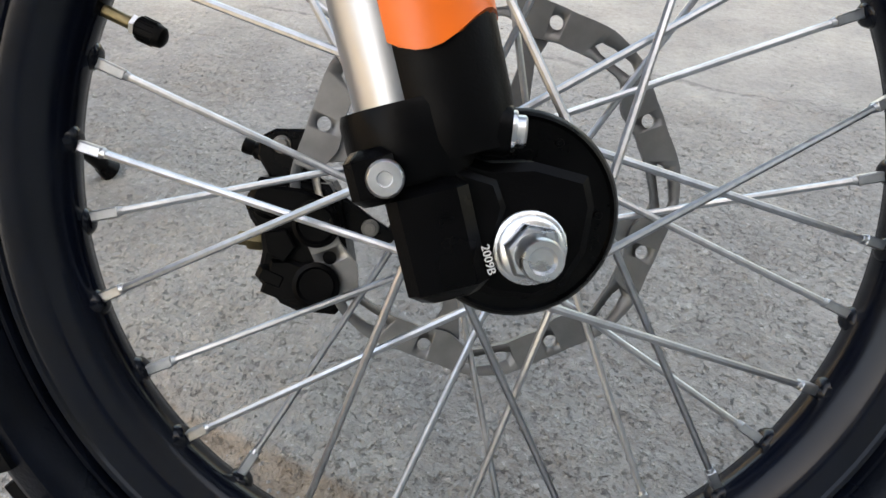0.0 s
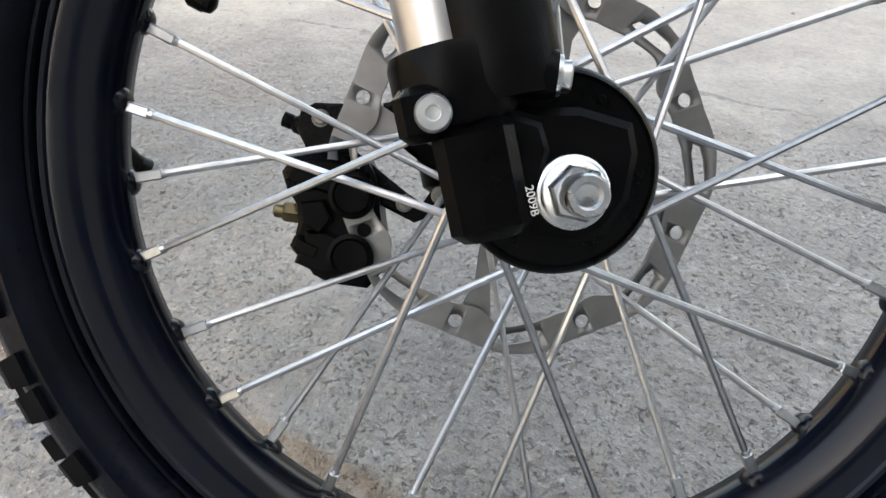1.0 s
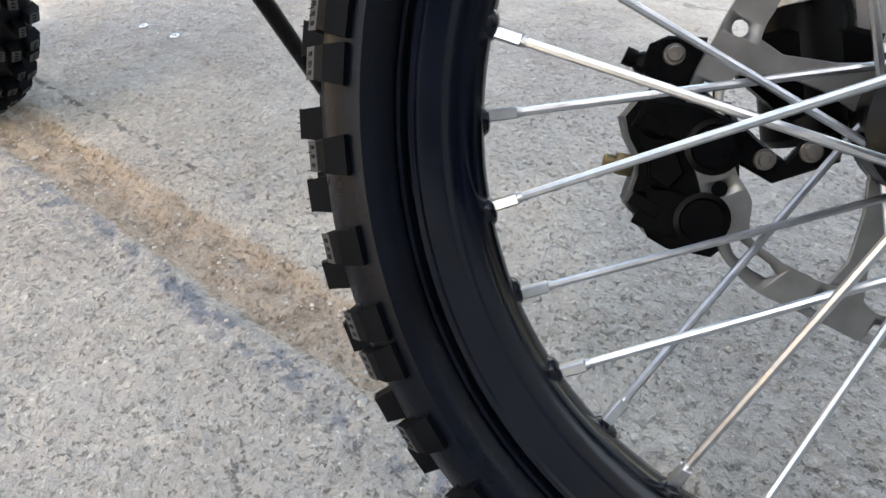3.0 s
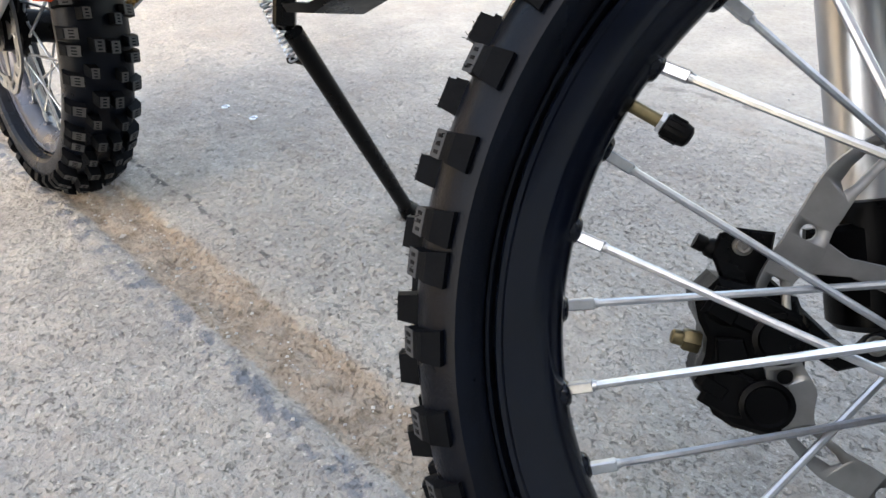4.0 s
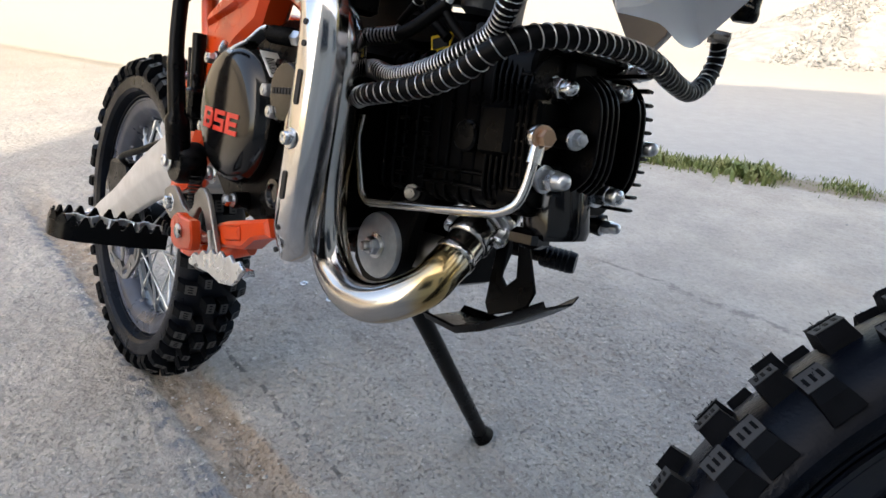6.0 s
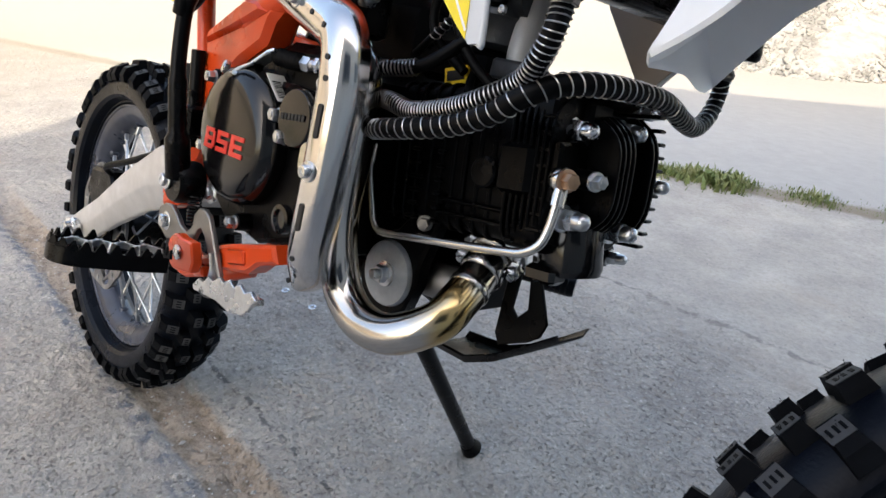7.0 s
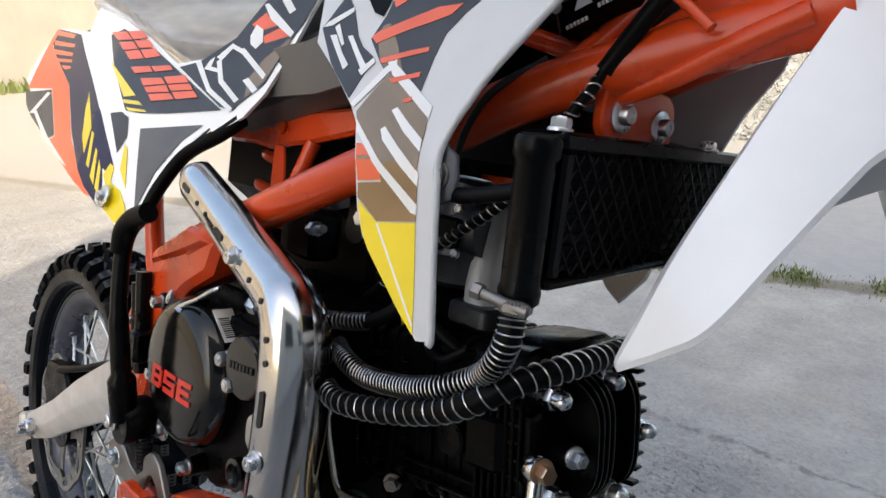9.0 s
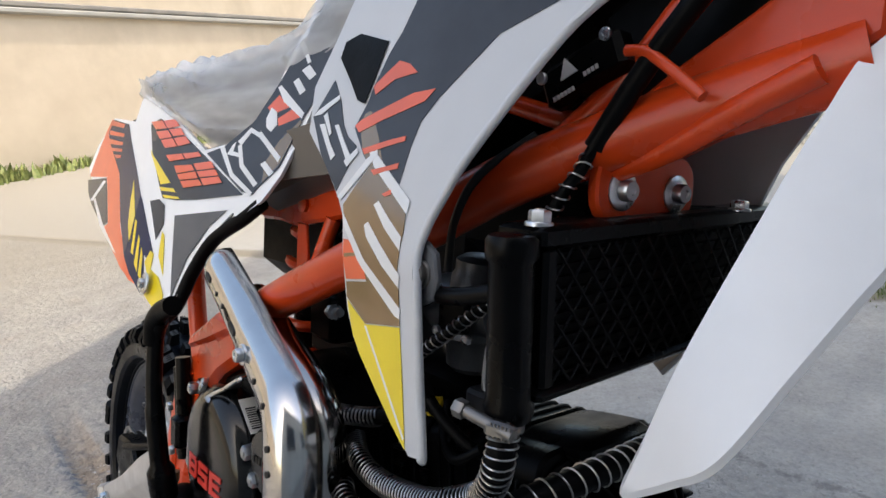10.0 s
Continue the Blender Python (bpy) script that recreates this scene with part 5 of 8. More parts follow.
# heat shield: a half shell outside the pipe, slotted
sc = spline([(-0.571, -0.108, 0.384), (-0.561, -0.115, 0.43), (-0.5550, -0.118, 0.49), (-0.5555, -0.118, 0.535), (-0.5665, -0.115, 0.557), (-0.590, -0.110, 0.566), (-0.640, -0.101, 0.5785), (-0.700, -0.0915, 0.5955), (-0.772, -0.081, 0.6145)], 10)
rings = []
ns = len(sc)
for i, p in enumerate(sc):
    d = (sc[min(i + 1, ns - 1)] - sc[max(i - 1, 0)]).normalized()
    out = Vector((0, -1, 0))
    side = d.cross(out).normalized()
    t = i / (ns - 1)
    e = min(1.0, t / 0.06, (1 - t) / 0.035)
    w = 0.0175 * math.sqrt(max(0.12, 1 - (1 - e) ** 2)) if e < 1 else 0.0175
    hgt = 0.021
    o, n_ = [], []
    for k in range(17):
        a = math.pi * k / 16
        o.append(p + side * (w * math.cos(a)) + out * (hgt * (math.sin(a) ** 0.75) * (0.72 + 0.28 * e)))
        n_.append(p + side * ((w - 0.0016) * math.cos(a)) + out * ((hgt - 0.0016) * (math.sin(a) ** 0.75) * (0.72 + 0.28 * e) - 0.0008))
    rings.append(o + n_[::-1])
b = Build()
b.rings(rings)
shield = part("heat_shield", b, M_CHROME, exhaust, "polished slotted heat shield")
UP = [i for i, q in enumerate(sc) if q.z > 0.55]


def arm_at(x):
    return min(UP, key=lambda i: abs(sc[i].x - x))


SLOTS = [(int(t * (ns - 1)), ln, 0.12) for t, ln in ((0.035, 0), (0.075, 0), (0.15, 0.020), (0.29, 0.022), (0.37, 0), (0.42, 0))]
SLOTS += [(arm_at(x), ln, off) for x, ln, off in ((-0.572, 0, 0.12), (-0.594, 0, 0.12), (-0.658, 0.017, 0.12), (-0.687, 0, 0.12), (-0.704, 0, 0.10), (-0.735, 0.016, 0.10))]
for i, ln, off in SLOTS:
    p, d = sc[i], (sc[min(i + 1, ns - 1)] - sc[max(i - 1, 0)]).normalized()
    out = Vector((0, -1, 0))
    side = d.cross(out).normalized()
    a = math.acos(max(-1, min(1, off)))
    c0 = p + side * (0.0175 * math.cos(a)) + out * (0.021 * math.sin(a) ** 0.75 + 0.0001)
    nn = (side * math.cos(a) * 0.8 + out * math.sin(a)).normalized()
    q = Build()
    w = 0.0021 if ln else 0.0019
    outl = rounded(max(ln / 2, w), w, w * 0.98)
    q.prism(outl, c0 - nn * 0.0010, d, nn.cross(d), 0.0016)
    part("shield_slot", q, M_INK, shield)
for i, off in ((int(0.215 * (ns - 1)), 0.10), (arm_at(-0.622), 0.15)):
    p, d = sc[i], (sc[i + 1] - sc[i - 1]).normalized()
    bolt(shield, p + Vector((0, -0.0205, 0)) + d.cross(Vector((0, -1, 0))).normalized() * 0.0175 * off, (0, -1, 0), 0.0090, 0.0042, washer=0.0068, name="shield_bolt", socket=True)
p = sc[int(0.215 * (ns - 1))]
b = Build()
b.prism(rounded(0.011, 0.012, 0.008), p + Vector((-0.0225, -0.004, 0.002)), (1, 0, 0), (0, 0, 1), 0.003, bevel=0.0006)
part("shield_ear", b, M_STAINLESS, shield)
b = Build()
b.prism([(-0.590, 0.446), (-0.576, 0.436), (-0.558, 0.440), (-0.556, 0.462), (-0.572, 0.470), (-0.588, 0.462)], (0, -0.112, 0), (1, 0, 0), (0, 0, 1), 0.003, bevel=0.0008)
part("shield_tab", b, M_STAINLESS, exhaust)

# ---- frame ----
def rod(name, pts, r, material, parent, n=8, seg=16, label="", flat=1.0):
    b = Build()
    b.tube(spline(pts, n) if len(pts) > 2 else [Vector(p) for p in pts], r, seg, flat=flat)
    return part(name, b, material, parent, label)


b = Build()
b.tube(spline([(-0.335, -0.022, 0.742), (-0.40, -0.034, 0.722), (-0.47, -0.050, 0.696), (-0.53, -0.064, 0.664), (-0.61, -0.076, 0.626), (-0.69, -0.080, 0.590), (-0.76, -0.080, 0.556)], 8), 0.0138, 24)
frame_ = part("bike_frame", b, M_ORANGE, bike, "orange painted tube frame")
b = Build()
b.tube(spline([(-0.335, 0.018, 0.756), (-0.40, 0.030, 0.740), (-0.47, 0.048, 0.712), (-0.53, 0.064, 0.676), (-0.61, 0.076, 0.640), (-0.69, 0.080, 0.622), (-0.76, 0.080, 0.60)], 8), 0.0150, 20)
part("frame_spar", b, M_ORANGE, frame_)
b = Build()
b.lathe([(0.030, -0.055), (0.032, -0.05), (0.028, -0.04), (0.028, 0.04), (0.032, 0.05), (0.030, 0.055)], (-0.315, 0, 0.775), unit((-0.42, 0, 0.9)), 32)
part("head_tube", b, M_ORANGE, frame_)
# cast side plates over the engine, running down to the swingarm pivot
b = Build()
b.prism([(-0.7043, 0.5680), (-0.7143, 0.5592), (-0.7220, 0.5400), (-0.7570, 0.5200), (-0.7780, 0.5030), (-0.7890, 0.4870), (-0.8060, 0.4520), (-0.8300, 0.4100), (-0.8500, 0.3600), (-0.8850, 0.3450), (-0.8880, 0.4300), (-0.8741, 0.4648), (-0.8560, 0.4952), (-0.8265, 0.5224), (-0.8297, 0.5351), (-0.8164, 0.5435), (-0.7527, 0.5771), (-0.7240, 0.5790)],
        (0, -0.060, 0), (1, 0, 0), (0, 0, 1), 0.031, bevel=0.006)
b.prism([(-0.8190, 0.5290), (-0.7690, 0.5460), (-0.7200, 0.5660), (-0.7297, 0.5735), (-0.7527, 0.5745), (-0.8140, 0.5420)], (0, -0.086, 0), (1, 0, 0), (0, 0, 1), 0.010, bevel=0.004)
b.prism([(-0.8120, 0.5060), (-0.8250, 0.4980), (-0.8560, 0.4440), (-0.8640, 0.3620), (-0.8760, 0.3640), (-0.8760, 0.4300), (-0.8580, 0.4760), (-0.8300, 0.5120)], (0, -0.086, 0), (1, 0, 0), (0, 0, 1), 0.009, bevel=0.003)
part("frame_plate", b, M_ORANGE, frame_)
rod("subframe_tube", [(-0.868, -0.062, 0.47), (-0.889, -0.062, 0.53), (-0.918, -0.06, 0.63)], 0.009, M_ORANGE, frame_)
rod("seat_rail", [(-0.60, 0.036, 0.668), (-0.70, 0.038, 0.664), (-0.80, 0.04, 0.672), (-1.0, 0.045, 0.70)], 0.011, M_ORANGE, frame_)
rod("top_tube", [(-0.340, -0.014, 0.838), (-0.385, -0.026, 0.789), (-0.4035, -0.030, 0.767), (-0.4193, -0.031, 0.7485), (-0.4372, -0.034, 0.7305), (-0.456, -0.040, 0.712)], 0.0066, M_ORANGE, frame_)
rod("brace_tube", [(-0.700, -0.020, 0.655), (-0.716, -0.030, 0.60)], 0.0065, M_ORANGE, frame_)
b = Build()
b.prism([(-0.845, 0.652), (-0.8275, 0.6450), (-0.790, 0.646), (-0.763, 0.6435), (-0.695, 0.6545), (-0.640, 0.6665), (-0.600, 0.672), (-0.600, 0.692), (-0.64, 0.686), (-0.70, 0.680), (-0.76, 0.676), (-0.835, 0.672)], (0, -0.014, 0), (1, 0, 0), (0, 0, 1), 0.010, bevel=0.003)
b.lathe([(0.0070, 0), (0.0070, 0.003), (0.0045, 0.0035)], (-0.742, -0.024, 0.664), (0, -1, 0), 16)
part("seat_rail_gusset", b, M_ORANGE, frame_)
b = Build()
b.prism([(-0.745, 0.648), (-0.730, 0.648), (-0.7226, 0.600), (-0.745, 0.596)], (0, -0.026, 0), (1, 0, 0), (0, 0, 1), 0.003, bevel=0.0008)
part("rail_strap", b, M_ORANGE, frame_)
b = Build()
b.prism([(-0.440, 0.708), (-0.428, 0.728), (-0.405, 0.744), (-0.375, 0.762), (-0.345, 0.782), (-0.330, 0.788), (-0.330, 0.748), (-0.356, 0.733), (-0.402, 0.712), (-0.430, 0.703)], (0, -0.010, 0), (1, 0, 0), (0, 0, 1), 0.020, bevel=0.002)
part("head_gusset", b, M_ORANGE, frame_)
rod("unit_brace", [(-0.520, -0.030, 0.740), (-0.4607, -0.030, 0.7236), (-0.440, -0.030, 0.720)], 0.0055, M_ORANGE, frame_)
rod("gusset_tube", [(-0.345, -0.040, 0.736), (-0.372, -0.040, 0.723), (-0.402, -0.038, 0.708), (-0.436, -0.034, 0.697)], 0.0056, M_ORANGE, frame_)
# added black block that keeps the space above the spar dark
b = Build()
b.box((-0.56, 0.0, 0.728), (0.20, 0.060, 0.070), Matrix.Rotation(radians(-24), 3, "Y"), bevel=0.012)
part("tank_base", b, M_BLACK_SATIN, frame_)
# second added block, closing the bright gap between spar and cooler
b = Build()
b.box((-0.492, 0.012, 0.676), (0.085, 0.090, 0.050), bevel=0.008)
part("gap_filler", b, M_BLACK_SATIN, frame_)
b = Build()
b.box((-0.4120, 0.012, 0.7746), (0.090, 0.040, 0.060), Matrix.Rotation(radians(-30), 3, "Y"), bevel=0.006)
part("cable_box", b, M_BLACK_SATIN, frame_, "black cable box at the steering head")
# cooler bracket with its two bolts
b = Build()
b.prism(rounded(0.041, 0.0168, 0.0135), (-0.431, -0.0085, 0.6925), (0, 1, 0), (0, 0, 1), 0.006, bevel=0.0012)
part("cooler_bracket", b, M_ORANGE, frame_)
for y in (-0.0324, 0.0130):
    bolt(frame_, (-0.4245, y, 0.691), (1, -0.12, 0), 0.0098, 0.005, washer=0.0092, name="bracket_bolt", socket=True)
# lower rail with the footpeg mount
b = Build()
b.prism([(-0.722, 0.356), (-0.700, 0.386), (-0.660, 0.396), (-0.616, 0.402), (-0.606, 0.386), (-0.630, 0.370)], (0, -0.040, 0), (1, 0, 0), (0, 0, 1), 0.022, bevel=0.004)
b.prism([(-0.755, 0.340), (-0.722, 0.352), (-0.7086, 0.3660), (-0.690, 0.3740), (-0.6228, 0.3970), (-0.614, 0.3840), (-0.640, 0.3735), (-0.6561, 0.3600), (-0.7035, 0.3460), (-0.752, 0.332)], (0, -0.090, 0), (1, 0, 0), (0, 0, 1), 0.022, bevel=0.003)
b.box((-0.672, -0.1125, 0.3690), (0.028, 0.004, 0.013), Matrix.Rotation(radians(-18), 3, "Y"), bevel=0.0015)
part("lower_rail", b, M_ORANGE, frame_)
b = Build()
tab = [(-0.744 + 0.0165 * math.cos(radians(70 + 13 * k)), 0.348 + 0.0165 * math.sin(radians(70 + 13 * k))) for k in range(17)]
b.prism(tab + [(-0.712, 0.340), (-0.709, 0.350), (-0.716, 0.366)], (0, -0.122, 0), (1, 0, 0), (0, 0, 1), 0.010, bevel=0.0015)
b.prism([(-0.770, 0.326), (-0.755, 0.332), (-0.72, 0.342), (-0.716, 0.334), (-0.750, 0.320), (-0.766, 0.318)], (0, -0.104, 0), (1, 0, 0), (0, 0, 1), 0.014, bevel=0.002)
part("peg_clevis", b, M_ORANGE, frame_)
b = Build()
b.lathe([(0.0068, 0), (0.0068, 0.0014), (0.0058, 0.0022), (0.0001, 0.0024)], (-0.7370, -0.1326, 0.3500), (0, -1, 0), 24)
part("peg_pin", b, M_ZINC, frame_)
rod("lower_cross", [(-0.77, -0.10, 0.332), (-0.72, -0.10, 0.336), (-0.69, -0.085, 0.350)], 0.008, M_ORANGE, frame_)

# ---- footpeg ----
U, Vv = unit((-0.14, -0.98, 0.10)), unit((0.98, -0.14, 0.06))
W = U.cross(Vv).normalized()
if W.z < 0:
    W = -W
PEG0 = Vector((-0.725, -0.150, 0.349))
b = Build()
out = []
for k in range(9):
    a = radians(-90 + 180 * k / 8)
    out.append((0.064 + 0.022 * math.cos(a), 0.022 * math.sin(a)))
outer = [(0.0, -0.018), (0.02, -0.022)] + out + [(0.02, 0.022), (0.0, 0.018)]
inner = [(p[0] * 0.93 + 0.005, p[1] * 0.86) for p in outer]
lo, hi = -0.007, 0.006
rings = [[PEG0 + U * p[0] + Vv * p[1] + W * z for p in ps] for ps, z in ((outer, lo), (outer, hi), (inner, hi), (inner, lo))]
b.rings(rings, loop=True)
b.box(PEG0 + U * 0.040, (0.080, 0.005, 0.010), Matrix((U, Vv, W)).transposed(), bevel=0.001)
footpeg = part("footpeg", b, M_BLACK, bike, "black toothed footpeg")
n = len(outer)
per = []
for i in range(n):
    p, q = Vector(outer[i]), Vector(outer[(i + 1) % n])
    k = max(1, int((q - p).length / 0.009))
    per += [(p.lerp(q, j / k), (q - p).normalized()) for j in range(k)]
for p, d2 in per:
    t = Build()
    c = PEG0 + U * p.x * 0.975 + Vv * p.y * 0.95 + W * hi
    tg = (U * d2.x + Vv * d2.y).normalized()
    nn = tg.cross(W)
    t.rings([[c + tg * a * 0.0044 + nn * e * 0.0012 for a, e in ((-1, -1), (1, -1), (1, 1), (-1, 1))], [c + W * 0.007 + tg * a * 0.0010 + nn * e * 0.0008 for a, e in ((-1, -1), (1, -1), (1, 1), (-1, 1))]])
    part("tooth", t, M_BLACK, footpeg)
for k in range(8):
    t = Build()
    c = PEG0 + U * (0.010 + 0.0088 * k) + W * 0.005
    tg = (U + Vv * (0.9 if k % 2 else -0.9)).normalized()
    nn = tg.cross(W)
    t.rings([[c + tg * a * 0.011 + nn * e * 0.0012 - W * 0.004 for a, e in ((-1, -1), (1, -1), (1, 1), (-1, 1))], [c + W * 0.005 + tg * a * 0.009 + nn * e * 0.0008 for a, e in ((-1, -1), (1, -1), (1, 1), (-1, 1))]])
    part("tooth", t, M_STEEL, footpeg)

# ---- rear brake pedal ----
b = Build()
b.prism([(-0.8203, 0.3668), (-0.8080, 0.3740), (-0.7936, 0.3764), (-0.7800, 0.3700), (-0.7712, 0.3641), (-0.7580, 0.3620), (-0.7480, 0.3690), (-0.7455, 0.3830), (-0.7370, 0.3910), (-0.7282, 0.3929), (-0.7180, 0.3890), (-0.7115, 0.3816), (-0.6851, 0.3459), (-0.6920, 0.3405), (-0.6980, 0.3420), (-0.7209, 0.3700), (-0.7290, 0.3745), (-0.7350, 0.3710), (-0.7420, 0.3590), (-0.7550, 0.3520), (-0.7987, 0.3420), (-0.8183, 0.3485)], (0, -0.1135, 0), (1, 0, 0), (0, 0, 1), 0.005, bevel=0.001)
pedal = part("brake_pedal", b, M_PEDAL, bike, "steel rear brake pedal with a toothed silver tip")
b = Build()
b.tube(spline([(-0.7005, -0.1165, 0.362), (-0.693, -0.1180, 0.346), (-0.678, -0.130, 0.340), (-0.648, -0.1475, 0.349)], 6), 0.0055, 12, flat=0.45)
part("pedal_arm", b, M_PEDAL, pedal)
b = Build()
crest = []
for k in range(13):
    u = k / 12
    crest.append((-0.6657 + 0.0933 * u, 0.3520 + 0.0254 * u + 0.007 * math.sin(math.pi * u) + (0.0024 if k % 2 else -0.0016)))
b.prism(crest + [(-0.5812, 0.3635), (-0.5871, 0.3582), (-0.606, 0.3526), (-0.6274, 0.3528), (-0.6642, 0.3465)], (0, -0.147, 0), (1, 0, 0), (0, 0, 1), 0.003, bevel=0.0005)
b.prism([(-0.655, 0.3490), (-0.6274, 0.3550), (-0.592, 0.362), (-0.594, 0.366), (-0.628, 0.359), (-0.655, 0.353)], (0, -0.129, 0), (1, 0, 0), (0, 0, 1), 0.019, bevel=0.001)
part("pedal_tip", b, M_ZINC, pedal, "silver toothed pedal tip")
bolt(pedal, (-0.802, -0.117, 0.358), (0, -1, 0), 0.0115, 0.005, washer=0.0095, name="pedal_bolt")

# ---- kick starter ----
b = Build()
b.lathe([(0.0185, -0.012), (0.0195, -0.008), (0.0195, 0.008), (0.0175, 0.012), (0.0001, 0.012)], (-0.772, -0.118, 0.405), (0, -1, 0), 28)
b.tube(spline([(-0.770, -0.126, 0.410), (-0.768, -0.132, 0.45), (-0.774, -0.135, 0.50), (-0.778, -0.134, 0.535), (-0.777, -0.133, 0.555), (-0.770, -0.132, 0.568)], 8), [0.0108] * 8 + [0.0076] * 8 + [0.0064] * 25, 16)
kick = part("kick_starter", b, M_BLACK, bike, "black kick starter lever folded in")
b = Build()
b.tube(spline([(-0.780, -0.135, 0.548), (-0.775, -0.135, 0.566), (-0.760, -0.134, 0.578), (-0.738, -0.1325, 0.586)], 8), 0.0076, 14)
part("kick_foot", b, M_BLACK_SATIN, kick)
bolt(kick, (-0.781, -0.131, 0.404), (0, -1, 0), 0.0115, 0.004, washer=0.009, name="kick_bolt", socket=True)

# ---- swingarm ----
SECTION = [(-0.55, 1.0), (0.55, 1.0), (0.92, 0.90), (1.0, 0.72), (1.0, -0.12), (0.94, -0.22), (0.40, -0.94), (0.20, -1.0), (-0.20, -1.0), (-0.40, -0.94), (-0.94, -0.22), (-1.0, -0.12), (-1.0, 0.72), (-0.92, 0.90)]
for s in (-1, 1):
    b = Build()
    y0 = s * 0.076
    secs = [((-0.845, 0.388), 0.034, 0.013), ((-0.93, 0.365), 0.046, 0.015), ((-1.02, 0.315), 0.042, 0.015), ((-1.10, 0.265), 0.035, 0.014), ((-1.165, 0.232), 0.029, 0.013), ((-1.205, 0.216), 0.020, 0.010)]
    rings = []
    for (x, z), hh, ww in secs:
        rings.append([(x + 0.5 * v * hh, y0 + u * ww, z + v * hh) for u, v in SECTION[::-1]])
    b.rings(rings)
    arm = part("swingarm", b, M_ALLOY, bike, "silver alloy swingarm leg")
    e = Build()
    e.box((-1.205, y0, 0.215), (0.020, 0.030, 0.034), Matrix.Rotation(radians(-25), 3, "Y"), bevel=0.004)
    part("axle_block", e, M_ALLOY, arm)
    e = Build()
    e.hexa((-1.15, y0 + s * 0.014, 0.235), (0, s, 0), 0.020, 0.010)
    e.lathe([(0.007, 0.010), (0.007, 0.018), (0.005, 0.019)], (-1.15, y0 + s * 0.014, 0.235), (0, s, 0), 16)
    part("axle_nut", e, M_ZINC, arm)
b = Build()
b.tube([(-0.865, -0.085, 0.385), (-0.865, 0.085, 0.385)], 0.022, 20)
b.box((-0.93, 0, 0.36), (0.05, 0.14, 0.045), bevel=0.01)
part("swingarm_cross", b, M_ALLOY, bike, "swingarm cross member")
# rear caliper and its hose guide
b = Build()
b.prism([(-1.16, 0.320), (-1.09, 0.330), (-1.06, 0.300), (-1.08, 0.262), (-1.14, 0.255), (-1.175, 0.285)], (0, -0.046, 0), (1, 0, 0), (0, 0, 1), 0.030, bevel=0.004)
rcal = part("rear_caliper", b, M_CAST, bike, "black rear brake caliper")
rod("brake_hose", [(-1.10, -0.07, 0.325), (-1.06, -0.09, 0.345), (-0.99, -0.088, 0.37), (-0.92, -0.08, 0.40), (-0.86, -0.07, 0.43)], 0.004, M_BLACK_SATIN, rcal)
# rear master cylinder behind the kick starter
b = Build()
b.tube([(-0.812, -0.098, 0.43), (-0.822, -0.098, 0.520)], 0.0065, 16)
b.tube([(-0.832, -0.094, 0.425), (-0.843, -0.094, 0.505)], 0.0055, 16)
b.box((-0.812, -0.100, 0.455), (0.018, 0.018, 0.03), bevel=0.003)
mast = part("rear_master_cylinder", b, M_BLACK, bike, "black rear brake master cylinder")
for at in ((-0.806, -0.110, 0.442), (-0.812, -0.110, 0.480)):
    bolt(mast, at, (0, -1, 0), 0.008, 0.004, name="mount_bolt", socket=True)
b = Build()
b.hexa((-0.800, -0.112, 0.425), (0, 0, -1), 0.010, 0.010)
b.tube([(-0.800, -0.112, 0.425), (-0.797, -0.113, 0.392)], 0.004, 10)
b.box((-0.798, -0.112, 0.405), (0.010, 0.012, 0.016), bevel=0.002)
part("push_rod", b, M_BRASS, mast, "yellow zinc push rod")
sp = Build()
sp.coil([(-0.752, -0.116, 0.400), (-0.750, -0.116, 0.372)], 0.0055, 0.0009, 9)
part("return_spring", sp, M_BLACK, pedal)
bolt(engine, (-0.755, -0.100, 0.400), (0, -1, 0), 0.013, 0.005, washer=0.010, name="pivot_bolt", socket=True)

# ---- chain on the far side ----
b = Build()
for k in range(34):
    t = k / 33
    c = Vector((-0.80, 0.058, 0.40)).lerp(Vector((-1.15, 0.058, 0.20)), t)
    d = unit((-0.35, 0, -0.20))
    R = Matrix((d, Vector((0, 1, 0)), d.cross(Vector((0, 1, 0))))).transposed()
    b.box(c + Vector((0, 0.004 if k % 2 else 0.002, 0)), (0.013, 0.0014, 0.008), R, bevel=0.0006)
    b.box(c - Vector((0, 0.004 if k % 2 else 0.002, 0)), (0.013, 0.0014, 0.008), R, bevel=0.0006)
    b.tube([c + d * 0.005 - Vector((0, 0.005, 0)), c + d * 0.005 + Vector((0, 0.005, 0))], 0.0034, 8)
tagged(part("drive_chain", b, M_CHAIN, bike, "gold drive chain"), kind="stuff")
b = Build()
b.lathe([(0.078, -0.0025), (0.082, -0.002), (0.082, 0.002), (0.078, 0.0025)], (-1.15, 0.058, 0.235), (0, 1, 0), 48)
for k in range(40):
    a = 2 * math.pi * k / 40
    b.box((-1.15 + 0.084 * math.cos(a), 0.058, 0.235 + 0.084 * math.sin(a)), (0.006, 0.004, 0.006), Matrix.Rotation(-a, 3, "Y"))
part("rear_sprocket", b, M_BLACK, bike, "black rear sprocket")

